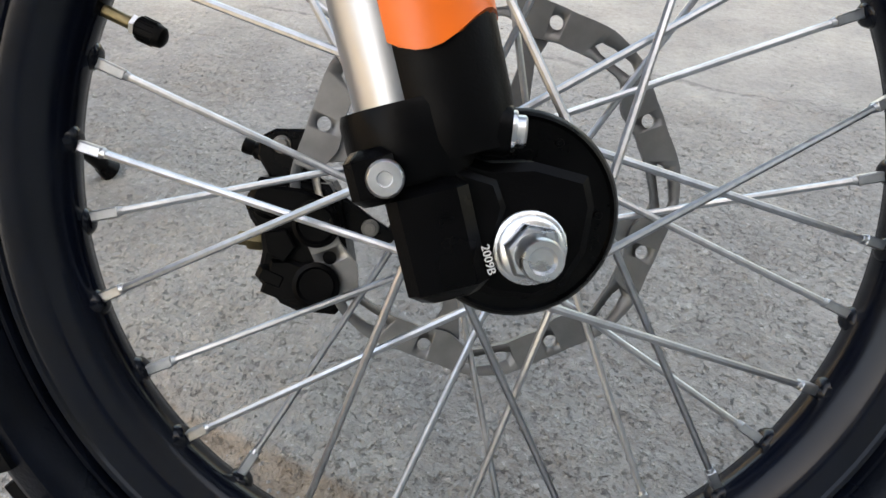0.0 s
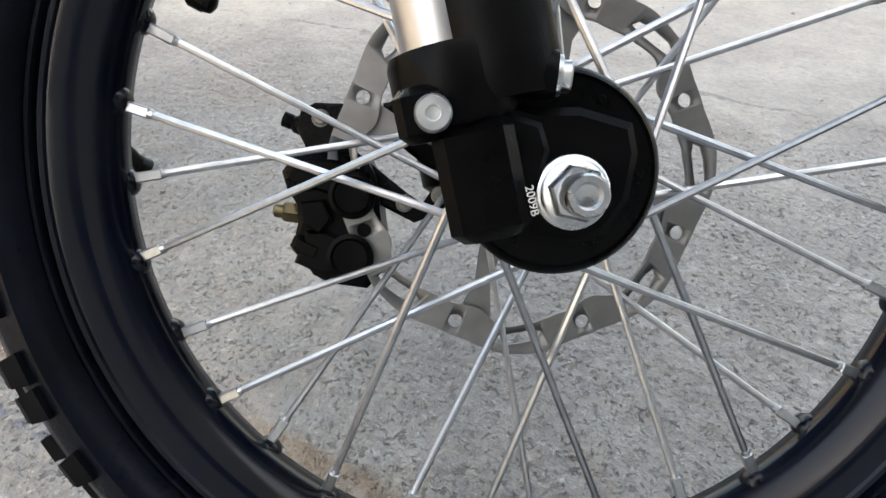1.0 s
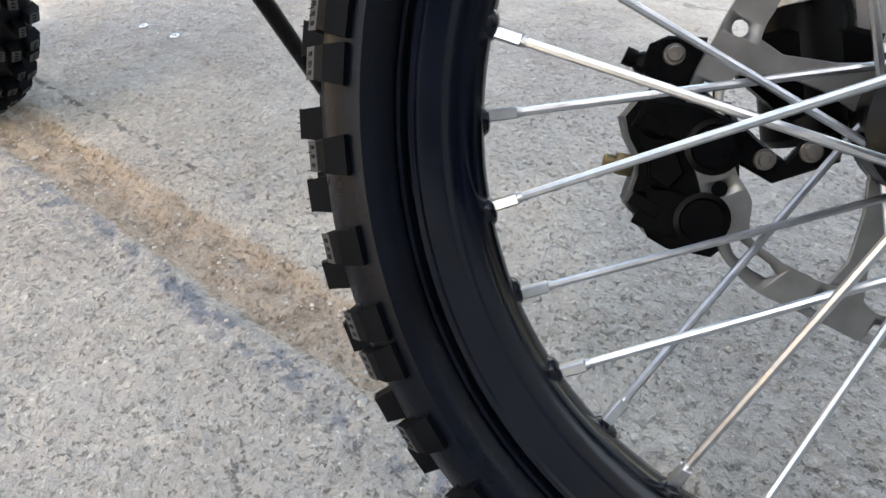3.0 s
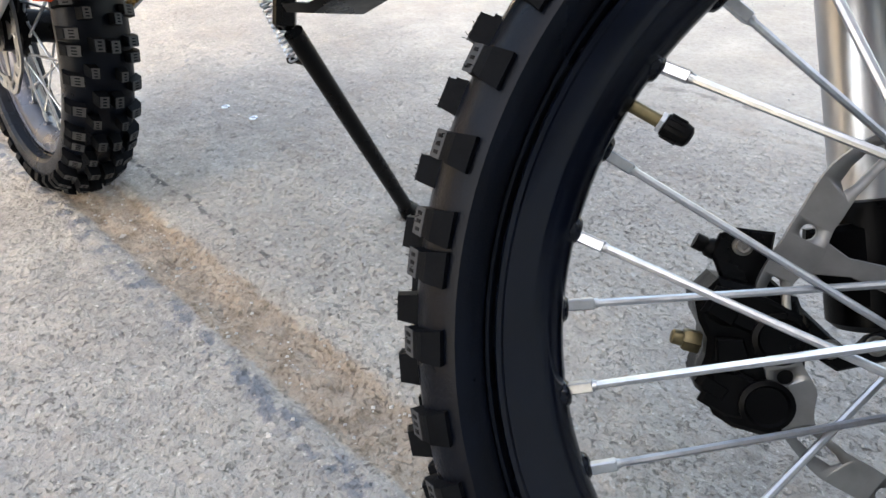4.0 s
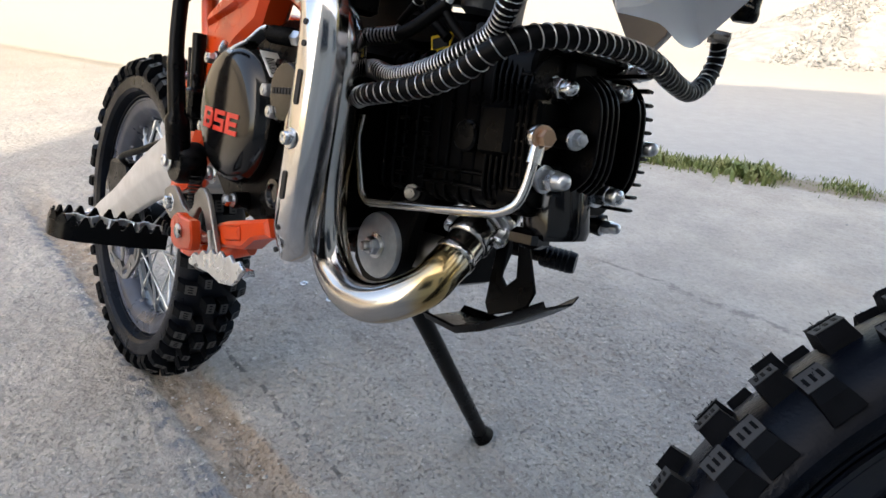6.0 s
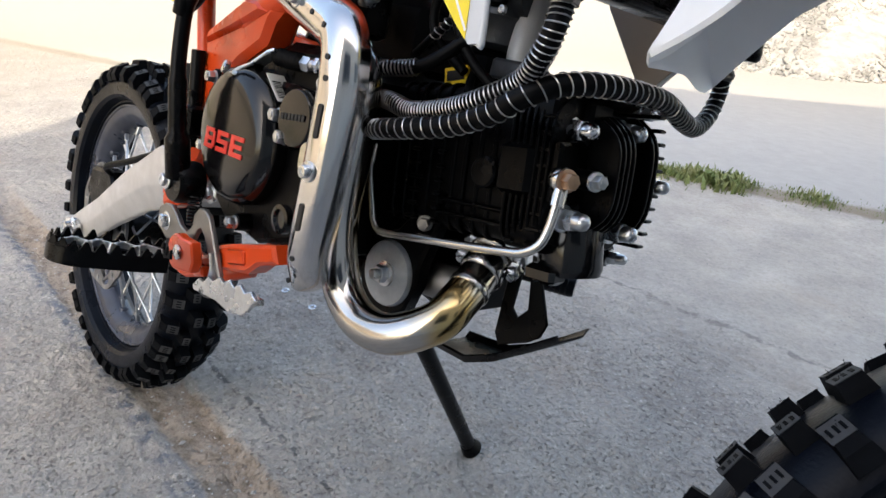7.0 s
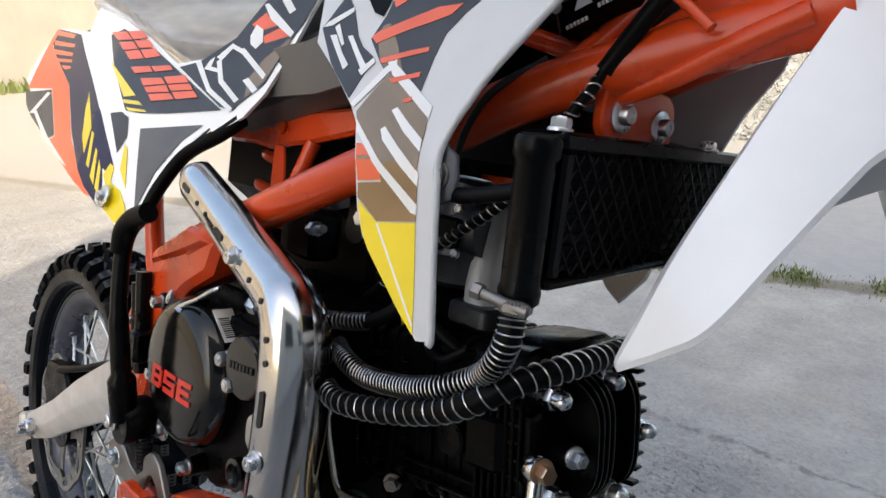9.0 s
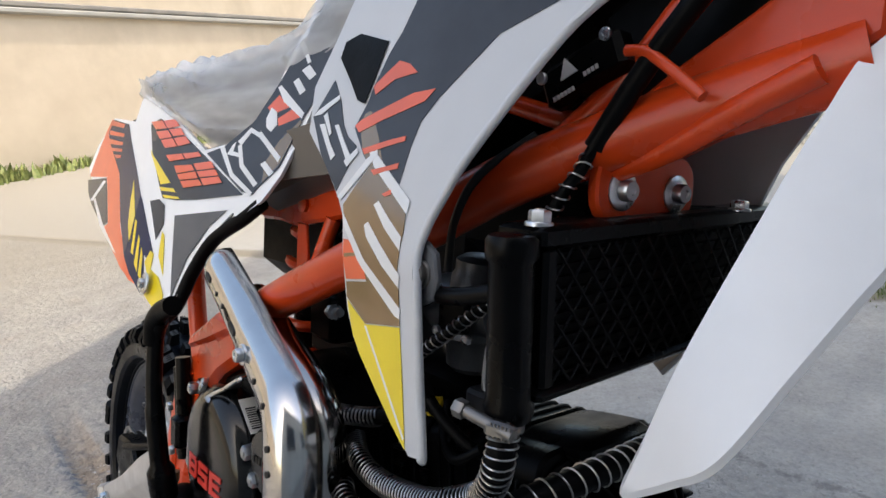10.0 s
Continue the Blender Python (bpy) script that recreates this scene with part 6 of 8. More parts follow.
# ---- side stand ----
b = Build()
top, foot = Vector((-0.630, 0.062, 0.315)), Vector((-0.662, 0.272, 0.078))
b.tube([top, foot], 0.0098, 18)
b.tube([foot + Vector((0.0, -0.004, 0.004)), foot + Vector((0.002, 0.006, -0.006))], [0.0112, 0.0148], 18)
stand = part("side_stand", b, M_BLACK, bike, "black tubular side stand")
b = Build()
pg = top.lerp(foot, 0.14)
b.tube([pg, pg + Vector((-0.034, -0.006, 0.000))], 0.003, 10)
b.lathe([(0.0048, 0), (0.0048, 0.003)], pg + Vector((-0.032, -0.006, 0)), (-1, -0.2, 0), 10)
part("spring_peg", b, M_BLACK, stand)
sp = Build()
sp.coil([pg + Vector((-0.026, -0.006, 0.002)), top + Vector((-0.022, -0.030, 0.045))], 0.0062, 0.0011, 16)
part("stand_spring", sp, M_STEEL, stand)
b = Build()
b.box(top + Vector((0, -0.010, 0.022)), (0.016, 0.022, 0.040), bevel=0.005)
part("stand_bracket", b, M_BLACK, stand)

# ---- skid plate ----
b = Build()
secs = [(-0.520, 0.348, 0.024), (-0.482, 0.353, 0.028), (-0.458, 0.366, 0.029), (-0.436, 0.383, 0.028), (-0.417, 0.399, 0.021)]
rings = []
for x, z, w in secs:
    rings.append([(x, -w, z + 0.006), (x, -w + 0.005, z), (x, w - 0.006, z), (x, w, z + 0.006), (x, w - 0.002, z + 0.007), (x, w - 0.006, z + 0.002), (x, -w + 0.006, z + 0.002), (x, -w + 0.002, z + 0.007)])
b.rings(rings)
skid = part("skid_plate", b, M_BLACK, bike, "black sheet-steel skid plate")
b = Build()
b.prism([(-0.476, 0.450), (-0.464, 0.450), (-0.4645, 0.404), (-0.4585, 0.399), (-0.4515, 0.408), (-0.4600, 0.446), (-0.4540, 0.446), (-0.4330, 0.404), (-0.4360, 0.393), (-0.4440, 0.386), (-0.4680, 0.372), (-0.4740, 0.380)], (0, -0.006, 0), (1, 0, 0), (0, 0, 1), 0.003, bevel=0.0008)
part("plate_bracket", b, M_BLACK, skid)
# gear pedal on the far side
b = Build()
b.tube(spline([(-0.64, 0.10, 0.385), (-0.575, 0.115, 0.386), (-0.528, 0.128, 0.390)], 6), 0.0065, 12)
b.box((-0.532, 0.128, 0.396), (0.016, 0.010, 0.010), bevel=0.003)
gear = part("gear_pedal", b, M_BLACK, bike, "black gear pedal")
GP = Vector((-0.534, 0.127, 0.390))
b = Build()
b.lathe([(0.0095, 0), (0.0105, 0.002), (0.0105, 0.030), (0.0095, 0.033), (0.0001, 0.033)], GP, unit((0.8, 0.4, 0.03)), 18)
for k in range(5):
    b.lathe([(0.0105, -0.001), (0.0113, 0), (0.0105, 0.001)], GP + unit((0.8, 0.4, 0.03)) * (0.006 + 0.005 * k), unit((0.8, 0.4, 0.03)), 18)
part("pedal_rubber", b, M_RUBBER, gear)

# ---- oil cooler with its hoses ----
b = Build()
RC = Matrix.Rotation(radians(3.4), 3, "X")
CO = Vector((-0.428, 0.0, 0.6443))


def cool(x, y, z):
    return CO + RC @ Vector((x, y, z))


b.box(cool(-0.001, 0.020, 0), (0.018, 0.206, 0.058), RC, bevel=0.002)
cooler = part("oil_cooler", b, M_BLACK_SATIN, bike, "black oil cooler behind a wire mesh")
for y in (-0.1030, 0.138):
    b = Build()
    b.lathe([(0.0074, -0.040), (0.0094, -0.038), (0.0098, -0.033), (0.0089, -0.030), (0.0089, 0.0235), (0.0104, 0.0255), (0.0104, 0.0320), (0.0092, 0.034), (0.0001, 0.0345)], cool(0.0070, y, 0), RC @ Vector((0, 0, 1)), 40)
    b.box(cool(0.0015, y * 0.92, 0), (0.014, 0.014, 0.060), RC, bevel=0.003)
    part("cooler_tank", b, M_BLACK, cooler, "black end tank")
for z, h in ((0.0325, 0.009), (-0.0305, 0.005)):
    b = Build()
    b.box(cool(0.003, 0.018, z), (0.026, 0.226, h), RC, bevel=0.0018)
    part("cooler_rail", b, M_BLACK, cooler)
for y in (-0.0885, 0.124):
    b = Build()
    b.box(cool(0.008, y, 0), (0.014, 0.008, 0.058), RC, bevel=0.0018)
    part("cooler_rail", b, M_BLACK, cooler)
b = Build()
for k in range(-6, 20):             # crossed wires
    for sgn in (1, -1):
        y0 = -0.085 + 0.0125 * k
        p, q = Vector((0.0125, y0, -0.029)), Vector((0.0125, y0 + 0.050, 0.029))
        if sgn < 0:
            p, q = Vector((0.0133, y0 + 0.050, -0.029)), Vector((0.0133, y0, 0.029))
        d = q - p
        lo, hi = 0.0, 1.0
        for lim, sg in ((-0.0845, 1), (0.120, -1)):
            t = (lim - p.y) / d.y
            if d.y * sg > 0:
                lo = max(lo, t)
            else:
                hi = min(hi, t)
        if hi - lo > 0.05:
            b.tube([CO + RC @ (p + d * lo), CO + RC @ (p + d * hi)], 0.0007, 5)
part("cooler_mesh", b, M_MESH, cooler, "black diamond wire mesh")
for k in range(11):
    b = Build()
    b.box(cool(0.0095, 0.018, -0.025 + 0.005 * k), (0.003, 0.204, 0.0012), RC)
    part("cooler_fin", b, M_BLACK_SATIN, cooler)
bolt(cooler, (-0.4200, -0.0915, 0.6755), (0, 0, 1), 0.0080, 0.0046, washer=0.0058, name="cooler_bolt")
bolt(cooler, (-0.413, 0.0590, 0.6838), (0, 0, 1), 0.008, 0.004, washer=0.006, name="cooler_bolt")
b = Build()
b.prism([(-0.040, -0.005), (0.060, -0.005), (0.060, 0.005), (-0.040, 0.005)], (-0.430, 0, 0.6805), (0, 1, 0), (-1, 0, 0), 0.005, bevel=0.001)
part("cooler_strap", b, M_BLACK, cooler)
HOSE_A = spline([(-0.4210, -0.1015, 0.606), (-0.4205, -0.1025, 0.594), (-0.4205, -0.104, 0.583), (-0.4265, -0.101, 0.570), (-0.4415, -0.093, 0.5560), (-0.4655, -0.093, 0.5420), (-0.4937, -0.089, 0.5315), (-0.530, -0.084, 0.5235), (-0.556, -0.080, 0.525), (-0.59, -0.062, 0.524)], 8)
HOSE_B = spline([(-0.590, -0.070, 0.499), (-0.5425, -0.096, 0.5075), (-0.509, -0.100, 0.515), (-0.4815, -0.097, 0.523), (-0.4545, -0.097, 0.535), (-0.434, -0.096, 0.549), (-0.4225, -0.082, 0.559), (-0.4147, -0.046, 0.565), (-0.416, 0.020, 0.566), (-0.424, 0.075, 0.558), (-0.430, 0.112, 0.556),
                 (-0.434, 0.138, 0.568), (-0.435, 0.146, 0.586), (-0.434, 0.138, 0.602)], 8)
for path, turns, rad in ((HOSE_A, 66, 0.0058), (HOSE_B, 60, 0.0062)):
    b = Build()
    b.tube(path, rad, 16)
    hose = part("oil_hose", b, M_BLACK_SATIN, cooler, "black hose wound with spring wire")
    b = Build()
    b.coil(path[3:-1], rad + 0.0006, 0.00046, turns, seg=5, per=16)
    part("spring_guard", b, M_WIRE, hose)
for c0, d in ((Vector((-0.4208, -0.1020, 0.6000)), unit((0.02, -0.05, -1))), (Vector((-0.434, 0.138, 0.600)), unit((0, 0, -1)))):
    b = Build()
    b.lathe([(0.0072, -0.0042), (0.0080, -0.0040), (0.0080, 0.0040), (0.0072, 0.0042)], c0, d, 28)
    b.box(c0 + Vector((0.006, -0.0085, -0.001)), (0.013, 0.006, 0.007), Matrix.Rotation(radians(18), 3, "Z"), bevel=0.0018)
    b.tube([c0 + Vector((0.012, -0.008, -0.0015)), c0 + Vector((-0.010, -0.012, 0.002))], 0.0026, 10)
    b.hexa(c0 + Vector((-0.010, -0.012, 0.002)), unit((-0.95, -0.2, 0.15)), 0.0068, 0.005)
    for k in range(6):
        b.box(c0 + Vector((0.004 + 0.0016 * k, -0.0117 + 0.0004 * k, -0.0008)), (0.0006, 0.0006, 0.0055))
    part("hose_clamp", b, M_PEDAL, cooler, "steel worm-drive hose clamp")

# ---- carburettor and what is seen behind the shroud ----
b = Build()
b.lathe([(0.014, -0.030), (0.0190, -0.028), (0.0200, -0.020), (0.0200, 0.014), (0.0175, 0.018), (0.0175, 0.026)], (-0.535, -0.014, 0.6140), (1, 0, 0.05), 32)
b.lathe([(0.0150, 0), (0.0185, 0.003), (0.0185, 0.016), (0.0165, 0.019), (0.0165, 0.026), (0.012, 0.029), (0.0001, 0.030)], (-0.532, -0.014, 0.6180), (0.08, 0, 1), 28)
b.lathe([(0.0195, 0), (0.0205, 0.003), (0.0205, 0.006), (0.0185, 0.008), (0.0170, 0.024), (0.0120, 0.028), (0.0001, 0.0285)], (-0.533, -0.014, 0.6030), (0, 0, -1), 28)
carb = part("carburettor", b, M_CARB, bike, "alloy carburettor behind the shroud")
b = Build()
b.box((-0.530, -0.0345, 0.612), (0.026, 0.006, 0.020), bevel=0.002)
part("float_cover", b, M_CAST, carb)
for at in ((-0.546, -0.034, 0.626), (-0.520, -0.034, 0.628), (-0.545, -0.034, 0.600), (-0.518, -0.034, 0.600)):
    bolt(carb, at, (0, -1, 0), 0.0062, 0.003, name="carburettor_screw", socket=True)
b = Build()
b.lathe([(0.0050, 0), (0.0058, 0.001), (0.0058, 0.007), (0.0040, 0.009), (0.0001, 0.0095)], (-0.533, -0.014, 0.575), (0, 0, -1), 14)
part("drain_plug", b, M_BLACK, carb)
rod("intake_pipe", [(-0.520, 0.000, 0.636), (-0.5155, -0.005, 0.624), (-0.5125, -0.010, 0.600), (-0.5095, -0.014, 0.578), (-0.506, -0.016, 0.556)], 0.0108, M_ALLOY, carb)
b = Build()
b.prism(rounded(0.017, 0.015, 0.006), (-0.506, -0.016, 0.556), (1, 0, 0), (0, 1, 0), 0.014, bevel=0.002)
part("intake_flange", b, M_CARB, carb)
rod("fuel_hose", [(-0.55, -0.04, 0.62), (-0.565, -0.05, 0.60), (-0.56, -0.05, 0.575), (-0.53, -0.045, 0.555)], 0.0035, M_BLACK_SATIN, carb)
rod("overflow_hose", [(-0.53, -0.035, 0.56), (-0.522, -0.045, 0.545), (-0.500, -0.055, 0.540), (-0.485, -0.05, 0.550)], 0.003, M_BLACK_SATIN, carb)
b = Build()
CABLE = spline([(-0.572, -0.055, 0.560), (-0.535, -0.06, 0.588), (-0.495, -0.062, 0.617), (-0.460, -0.062, 0.645), (-0.4348, -0.0625, 0.6859), (-0.429, -0.058, 0.6973), (-0.4269, -0.052, 0.7087), (-0.4046, -0.052, 0.7407), (-0.3838, -0.052, 0.7657), (-0.36, -0.046, 0.80)], 8)
b.tube(CABLE, 0.0028, 10)
cable = part("throttle_cable", b, M_BLACK_SATIN, bike, "black throttle cable with a spring guard")
b = Build()
b.coil(CABLE[4:47], 0.0036, 0.00045, 34, per=10)
part("cable_spring", b, M_WIRE, cable)
b = Build()
b.tube(CABLE[48:], 0.0046, 12)
part("cable_sleeve", b, M_BLACK_SATIN, cable)
b = Build()
AIR = spline([(-0.60, -0.075, 0.540), (-0.575, -0.078, 0.545), (-0.545, -0.07, 0.553), (-0.52, -0.06, 0.575)], 8)
b.tube(AIR, 0.0045, 10)
line = part("starter_lead", b, M_BLACK_SATIN, bike, "black lead in a spring sleeve")
b = Build()
b.coil(AIR[:16], 0.0056, 0.0006, 18, per=10)
part("lead_spring", b, M_WIRE, line)
rod("ignition_lead", [(-0.53, -0.06, 0.70), (-0.545, -0.065, 0.63), (-0.525, -0.06, 0.575), (-0.49, -0.05, 0.548), (-0.475, -0.03, 0.55)], 0.0035, M_BLACK_SATIN, bike, label="black ignition lead")
b = Build()
b.box((-0.575, -0.055, 0.622), (0.034, 0.02, 0.03), bevel=0.003)
b.lathe([(0.010, 0), (0.010, 0.008)], (-0.575, -0.062, 0.605), (0, -1, 0), 16)
coil_ = part("ignition_coil", b, M_BLACK, bike, "black ignition coil")
bolt(coil_, (-0.572, -0.066, 0.612), (0, -1, 0), 0.009, 0.005, name="coil_bolt")
b = Build()
b.box((-0.56, 0.0, 0.560), (0.08, 0.06, 0.030), bevel=0.006)
b.box((-0.545, -0.036, 0.552), (0.022, 0.002, 0.012), Matrix.Rotation(radians(-15), 3, "Y"), m=1)
b.box((-0.545, -0.0375, 0.552), (0.016, 0.001, 0.007), Matrix.Rotation(radians(-15), 3, "Y"), m=2)
part("starter_motor", b, [M_CAST, M_WARN, M_INK], bike, "black starter motor with a yellow warning sticker")
b = Build()
b.box((-0.672, -0.030, 0.584), (0.036, 0.030, 0.040), bevel=0.004)
relay = part("starter_relay", b, M_BLACK, bike, "black starter relay with a plated stud")
b = Build()
b.tube([(-0.658, -0.046, 0.590), (-0.634, -0.050, 0.594)], 0.0032, 12)
b.hexa((-0.652, -0.047, 0.591), (1, -0.15, 0.15), 0.0092, 0.005)
b.lathe([(0.0058, 0), (0.0058, 0.0012)], (-0.645, -0.048, 0.592), (1, -0.15, 0.15), 16)
part("relay_stud", b, M_ZINC, relay)
# airbox and shock behind the tube
b = Build()
b.box((-0.78, 0.018, 0.632), (0.17, 0.06, 0.085), bevel=0.015)
air_box = part("air_box", b, M_BLACK_SATIN, bike, "black air box under the seat")
# the last two are added black blocks that close see-through gaps
for nm, at, size, turn in (("fuel_tank_base", (-0.69, 0.0, 0.712), (0.26, 0.080, 0.062), -14), ("filler_block", (-0.620, 0.045, 0.635), (0.08, 0.04, 0.09), 0), ("filler_block_low", (-0.695, 0.020, 0.566), (0.145, 0.05, 0.085), 0)):
    b = Build()
    b.box(at, size, Matrix.Rotation(radians(turn), 3, "Y"), bevel=0.011)
    part(nm, b, M_TANK if nm == "fuel_tank_base" else M_BLACK_SATIN, air_box)
b = Build()
for k in range(5):
    b.lathe([(0.030, -0.004), (0.034, 0), (0.030, 0.004)], (-0.695 - 0.004 * k, 0.022, 0.626 + 0.0085 * k), unit((-0.4, 0, 0.9)), 28)
b.tube([(-0.685, 0.022, 0.60), (-0.72, 0.022, 0.68)], 0.027, 24)
part("intake_bellows", b, M_RUBBER, bike, "black rubber intake bellows")
b = Build()
b.tube([(-0.765, 0.018, 0.66), (-0.84, 0.018, 0.42)], 0.018, 18)
shock = part("rear_shock", b, M_BLACK, bike, "rear shock with a coil spring")
b = Build()
b.coil([(-0.77, 0.018, 0.65), (-0.83, 0.018, 0.45)], 0.030, 0.0055, 7, seg=8, per=24)
part("shock_spring", b, M_ORANGE, shock)
# battery box or control unit by the top tube
b = Build()
RB_ = Matrix.Rotation(radians(-23), 3, "Y")
b.box((-0.4435, -0.0390, 0.7440), (0.046, 0.014, 0.020), RB_, bevel=0.003)
unit_ = part("control_unit", b, M_BLACK, bike, "black control unit with printed marks")
b = Build()
b.prism([(-0.004, -0.003), (0.006, -0.003), (0.001, 0.006)], Vector((-0.4500, -0.0463, 0.7440)), RB_ @ Vector((1, 0, 0)), RB_ @ Vector((0, 0, 1)), 0.0008)
for k in range(6):
    b.box(Vector((-0.4435, -0.0464, 0.7440)) + RB_ @ Vector((-0.016 + 0.0022 * k, 0, -0.0068)), (0.0014, 0.0008, 0.0020), RB_)
for k in range(4):
    b.box(Vector((-0.4435, -0.0464, 0.7440)) + RB_ @ Vector((0.003 + 0.0022 * k, 0, -0.0035)), (0.0014, 0.0008, 0.0020), RB_)
part("unit_marking", b, M_TITLE, unit_)
for dx in (-0.020, 0.018):
    bolt(unit_, Vector((-0.4435, -0.0458, 0.7440)) + RB_ @ Vector((dx, 0, 0.0075 if dx > 0 else 0.006)), (0, -1, 0), 0.006, 0.002, name="unit_screw", socket=True)
rod("cable_tie", [(-0.4124, -0.055, 0.7473), (-0.4033, -0.055, 0.7457), (-0.3916, -0.055, 0.7376), (-0.3781, -0.055, 0.7267)], 0.0024, M_ORANGE, bike, label="orange cable loop")
rod("tube_wire", [(-0.500, -0.068, 0.645), (-0.492, -0.072, 0.672), (-0.480, -0.068, 0.695), (-0.462, -0.05, 0.715)], 0.0022, M_INK, bike, label="thin black wire over the frame tube")

# ---- body panels: outlines and printed graphics in (x, z) ----
PANEL = [(-0.856, 0.555), (-0.918, 0.578), (-1.005, 0.604), (-1.17, 0.652), (-1.236, 0.68), (-1.217, 0.711), (-1.164, 0.746), (-1.055, 0.738), (-1.051, 0.762), (-1.03, 0.777), (-0.923, 0.738), (-0.845, 0.706), (-0.805, 0.712), (-0.774, 0.729), (-0.756, 0.753), (-0.746, 0.783), (-0.733, 0.814), (-0.732, 0.847), (-0.671, 0.836), (-0.678, 0.803), (-0.688, 0.773), (-0.696, 0.75), (-0.704, 0.719), (-0.718, 0.686), (-0.734, 0.666), (-0.763, 0.649), (-0.771, 0.654), (-0.8, 0.629), (-0.821, 0.597), (-0.827, 0.567), (-0.839, 0.56)]
SHROUD = [(-0.4619, 0.5696), (-0.4683, 0.5683), (-0.4873, 0.5845), (-0.5032, 0.5979), (-0.5173, 0.6109), (-0.5244, 0.6244), (-0.5302, 0.648), (-0.5392, 0.6692), (-0.5479, 0.6783), (-0.5722, 0.6975), (-0.5982, 0.715), (-0.604, 0.742), (-0.589, 0.771), (-0.577, 0.798), (-0.392, 0.766), (-0.418, 0.7475), (-0.4543, 0.7030), (-0.4654, 0.6837), (-0.4716, 0.6704), (-0.4739, 0.657), (-0.4707, 0.6415), (-0.4663, 0.6075), (-0.4608, 0.5719)]


def shroud_y(x, z):
    return -0.112 + max(0.0, z - 0.65) * 0.22


def panel_y(x, z):
    return -0.088 + (z - 0.62) * 0.25 + (max(x, -0.95) + 0.8) * 0.15


def art(parent, yfun, material, outline, layer):
    """One flat coloured shape on a panel: print, or the black patch for an opening."""
    part("decal", sheet(outline, yfun, 0.0003, 0.0004 + 0.00003 * layer, 0.03), material, parent)


shroud = part("radiator_shroud", sheet(SHROUD, shroud_y, 0.003, 0.0, 0.015), M_WHITE_SHADED, bike, "white shroud with grey, orange and yellow graphics", smooth=50)
art(shroud, shroud_y, M_GREY_DECAL, [(-0.5155, 0.7803), (-0.4183, 0.7621), (-0.4505, 0.7525), (-0.4652, 0.7407), (-0.4816, 0.7273), (-0.4906, 0.7172), (-0.4941, 0.7047), (-0.4962, 0.6893), (-0.4983, 0.6784), (-0.5016, 0.6766), (-0.5334, 0.7021), (-0.5474, 0.7158), (-0.54, 0.7291), (-0.5381, 0.7365), (-0.5303, 0.7535), (-0.5228, 0.7642)], 0)
art(shroud, shroud_y, M_GREY_DECAL, [(-0.5965, 0.7234), (-0.5805, 0.7441), (-0.5691, 0.7325), (-0.5594, 0.7177), (-0.5525, 0.7113), (-0.5414, 0.706), (-0.5422, 0.7006), (-0.5514, 0.6821), (-0.5777, 0.7021)], 1)
art(shroud, shroud_y, M_BROWN_DECAL, [(-0.54, 0.7231), (-0.5349, 0.7243), (-0.5237, 0.7122), (-0.5121, 0.695), (-0.5043, 0.6819), (-0.5184, 0.6906), (-0.534, 0.7035), (-0.5427, 0.7172)], 2)
art(shroud, shroud_y, M_BROWN_DECAL, [(-0.5247, 0.6304), (-0.5257, 0.6379), (-0.5076, 0.6406), (-0.5117, 0.6498), (-0.5272, 0.659), (-0.5377, 0.6692), (-0.5412, 0.6754), (-0.5344, 0.6845), (-0.5224, 0.6984), (-0.5102, 0.6904), (-0.4866, 0.6774), (-0.4851, 0.6681), (-0.4848, 0.6582), (-0.481, 0.6391), (-0.4792, 0.6249), (-0.5069, 0.6204)], 3)
art(shroud, shroud_y, M_YELLOW, [(-0.5238, 0.6287), (-0.5068, 0.6199), (-0.4791, 0.6244), (-0.4738, 0.5927), (-0.4708, 0.5704), (-0.4819, 0.5788), (-0.4977, 0.5927), (-0.511, 0.6047), (-0.5178, 0.6132), (-0.5225, 0.6247)], 4)
art(shroud, shroud_y, M_WHITE_DECAL, [(-0.5076, 0.6192), (-0.5058, 0.6194), (-0.4714, 0.5755), (-0.4724, 0.5743)], 5)
art(shroud, shroud_y, M_ORANGE_DECAL, [(-0.5332, 0.6586), (-0.5289, 0.6586), (-0.5125, 0.6497), (-0.5078, 0.6418), (-0.5259, 0.6391)], 6)
art(shroud, shroud_y, M_BROWN_DECAL, [(-0.5295, 0.6517), (-0.5191, 0.6533), (-0.5166, 0.652), (-0.5287, 0.6499)], 7)
art(shroud, shroud_y, M_WHITE_DECAL, [(-0.5398, 0.6716), (-0.5371, 0.6699), (-0.5125, 0.6518), (-0.4793, 0.6327), (-0.4795, 0.6282), (-0.4832, 0.6288), (-0.5114, 0.6463), (-0.5365, 0.6655)], 8)
art(shroud, shroud_y, M_WHITE_DECAL, [(-0.5173, 0.6671), (-0.5145, 0.6688), (-0.5009, 0.6597), (-0.4812, 0.6479), (-0.4812, 0.6418), (-0.4972, 0.6513), (-0.5135, 0.6617)], 9)
art(shroud, shroud_y, M_WHITE_DECAL, [(-0.513, 0.6773), (-0.5096, 0.6793), (-0.4978, 0.6716), (-0.4855, 0.6644), (-0.4844, 0.6583), (-0.5, 0.6671)], 10)
art(shroud, shroud_y, M_WHITE_DECAL, [(-0.5285, 0.704), (-0.5224, 0.7033), (-0.485, 0.6809), (-0.4851, 0.6747), (-0.5203, 0.6957)], 11)
art(shroud, shroud_y, M_WHITE_DECAL, [(-0.5207, 0.7045), (-0.5194, 0.7015), (-0.5446, 0.6775), (-0.5484, 0.6792), (-0.5283, 0.6996)], 12)
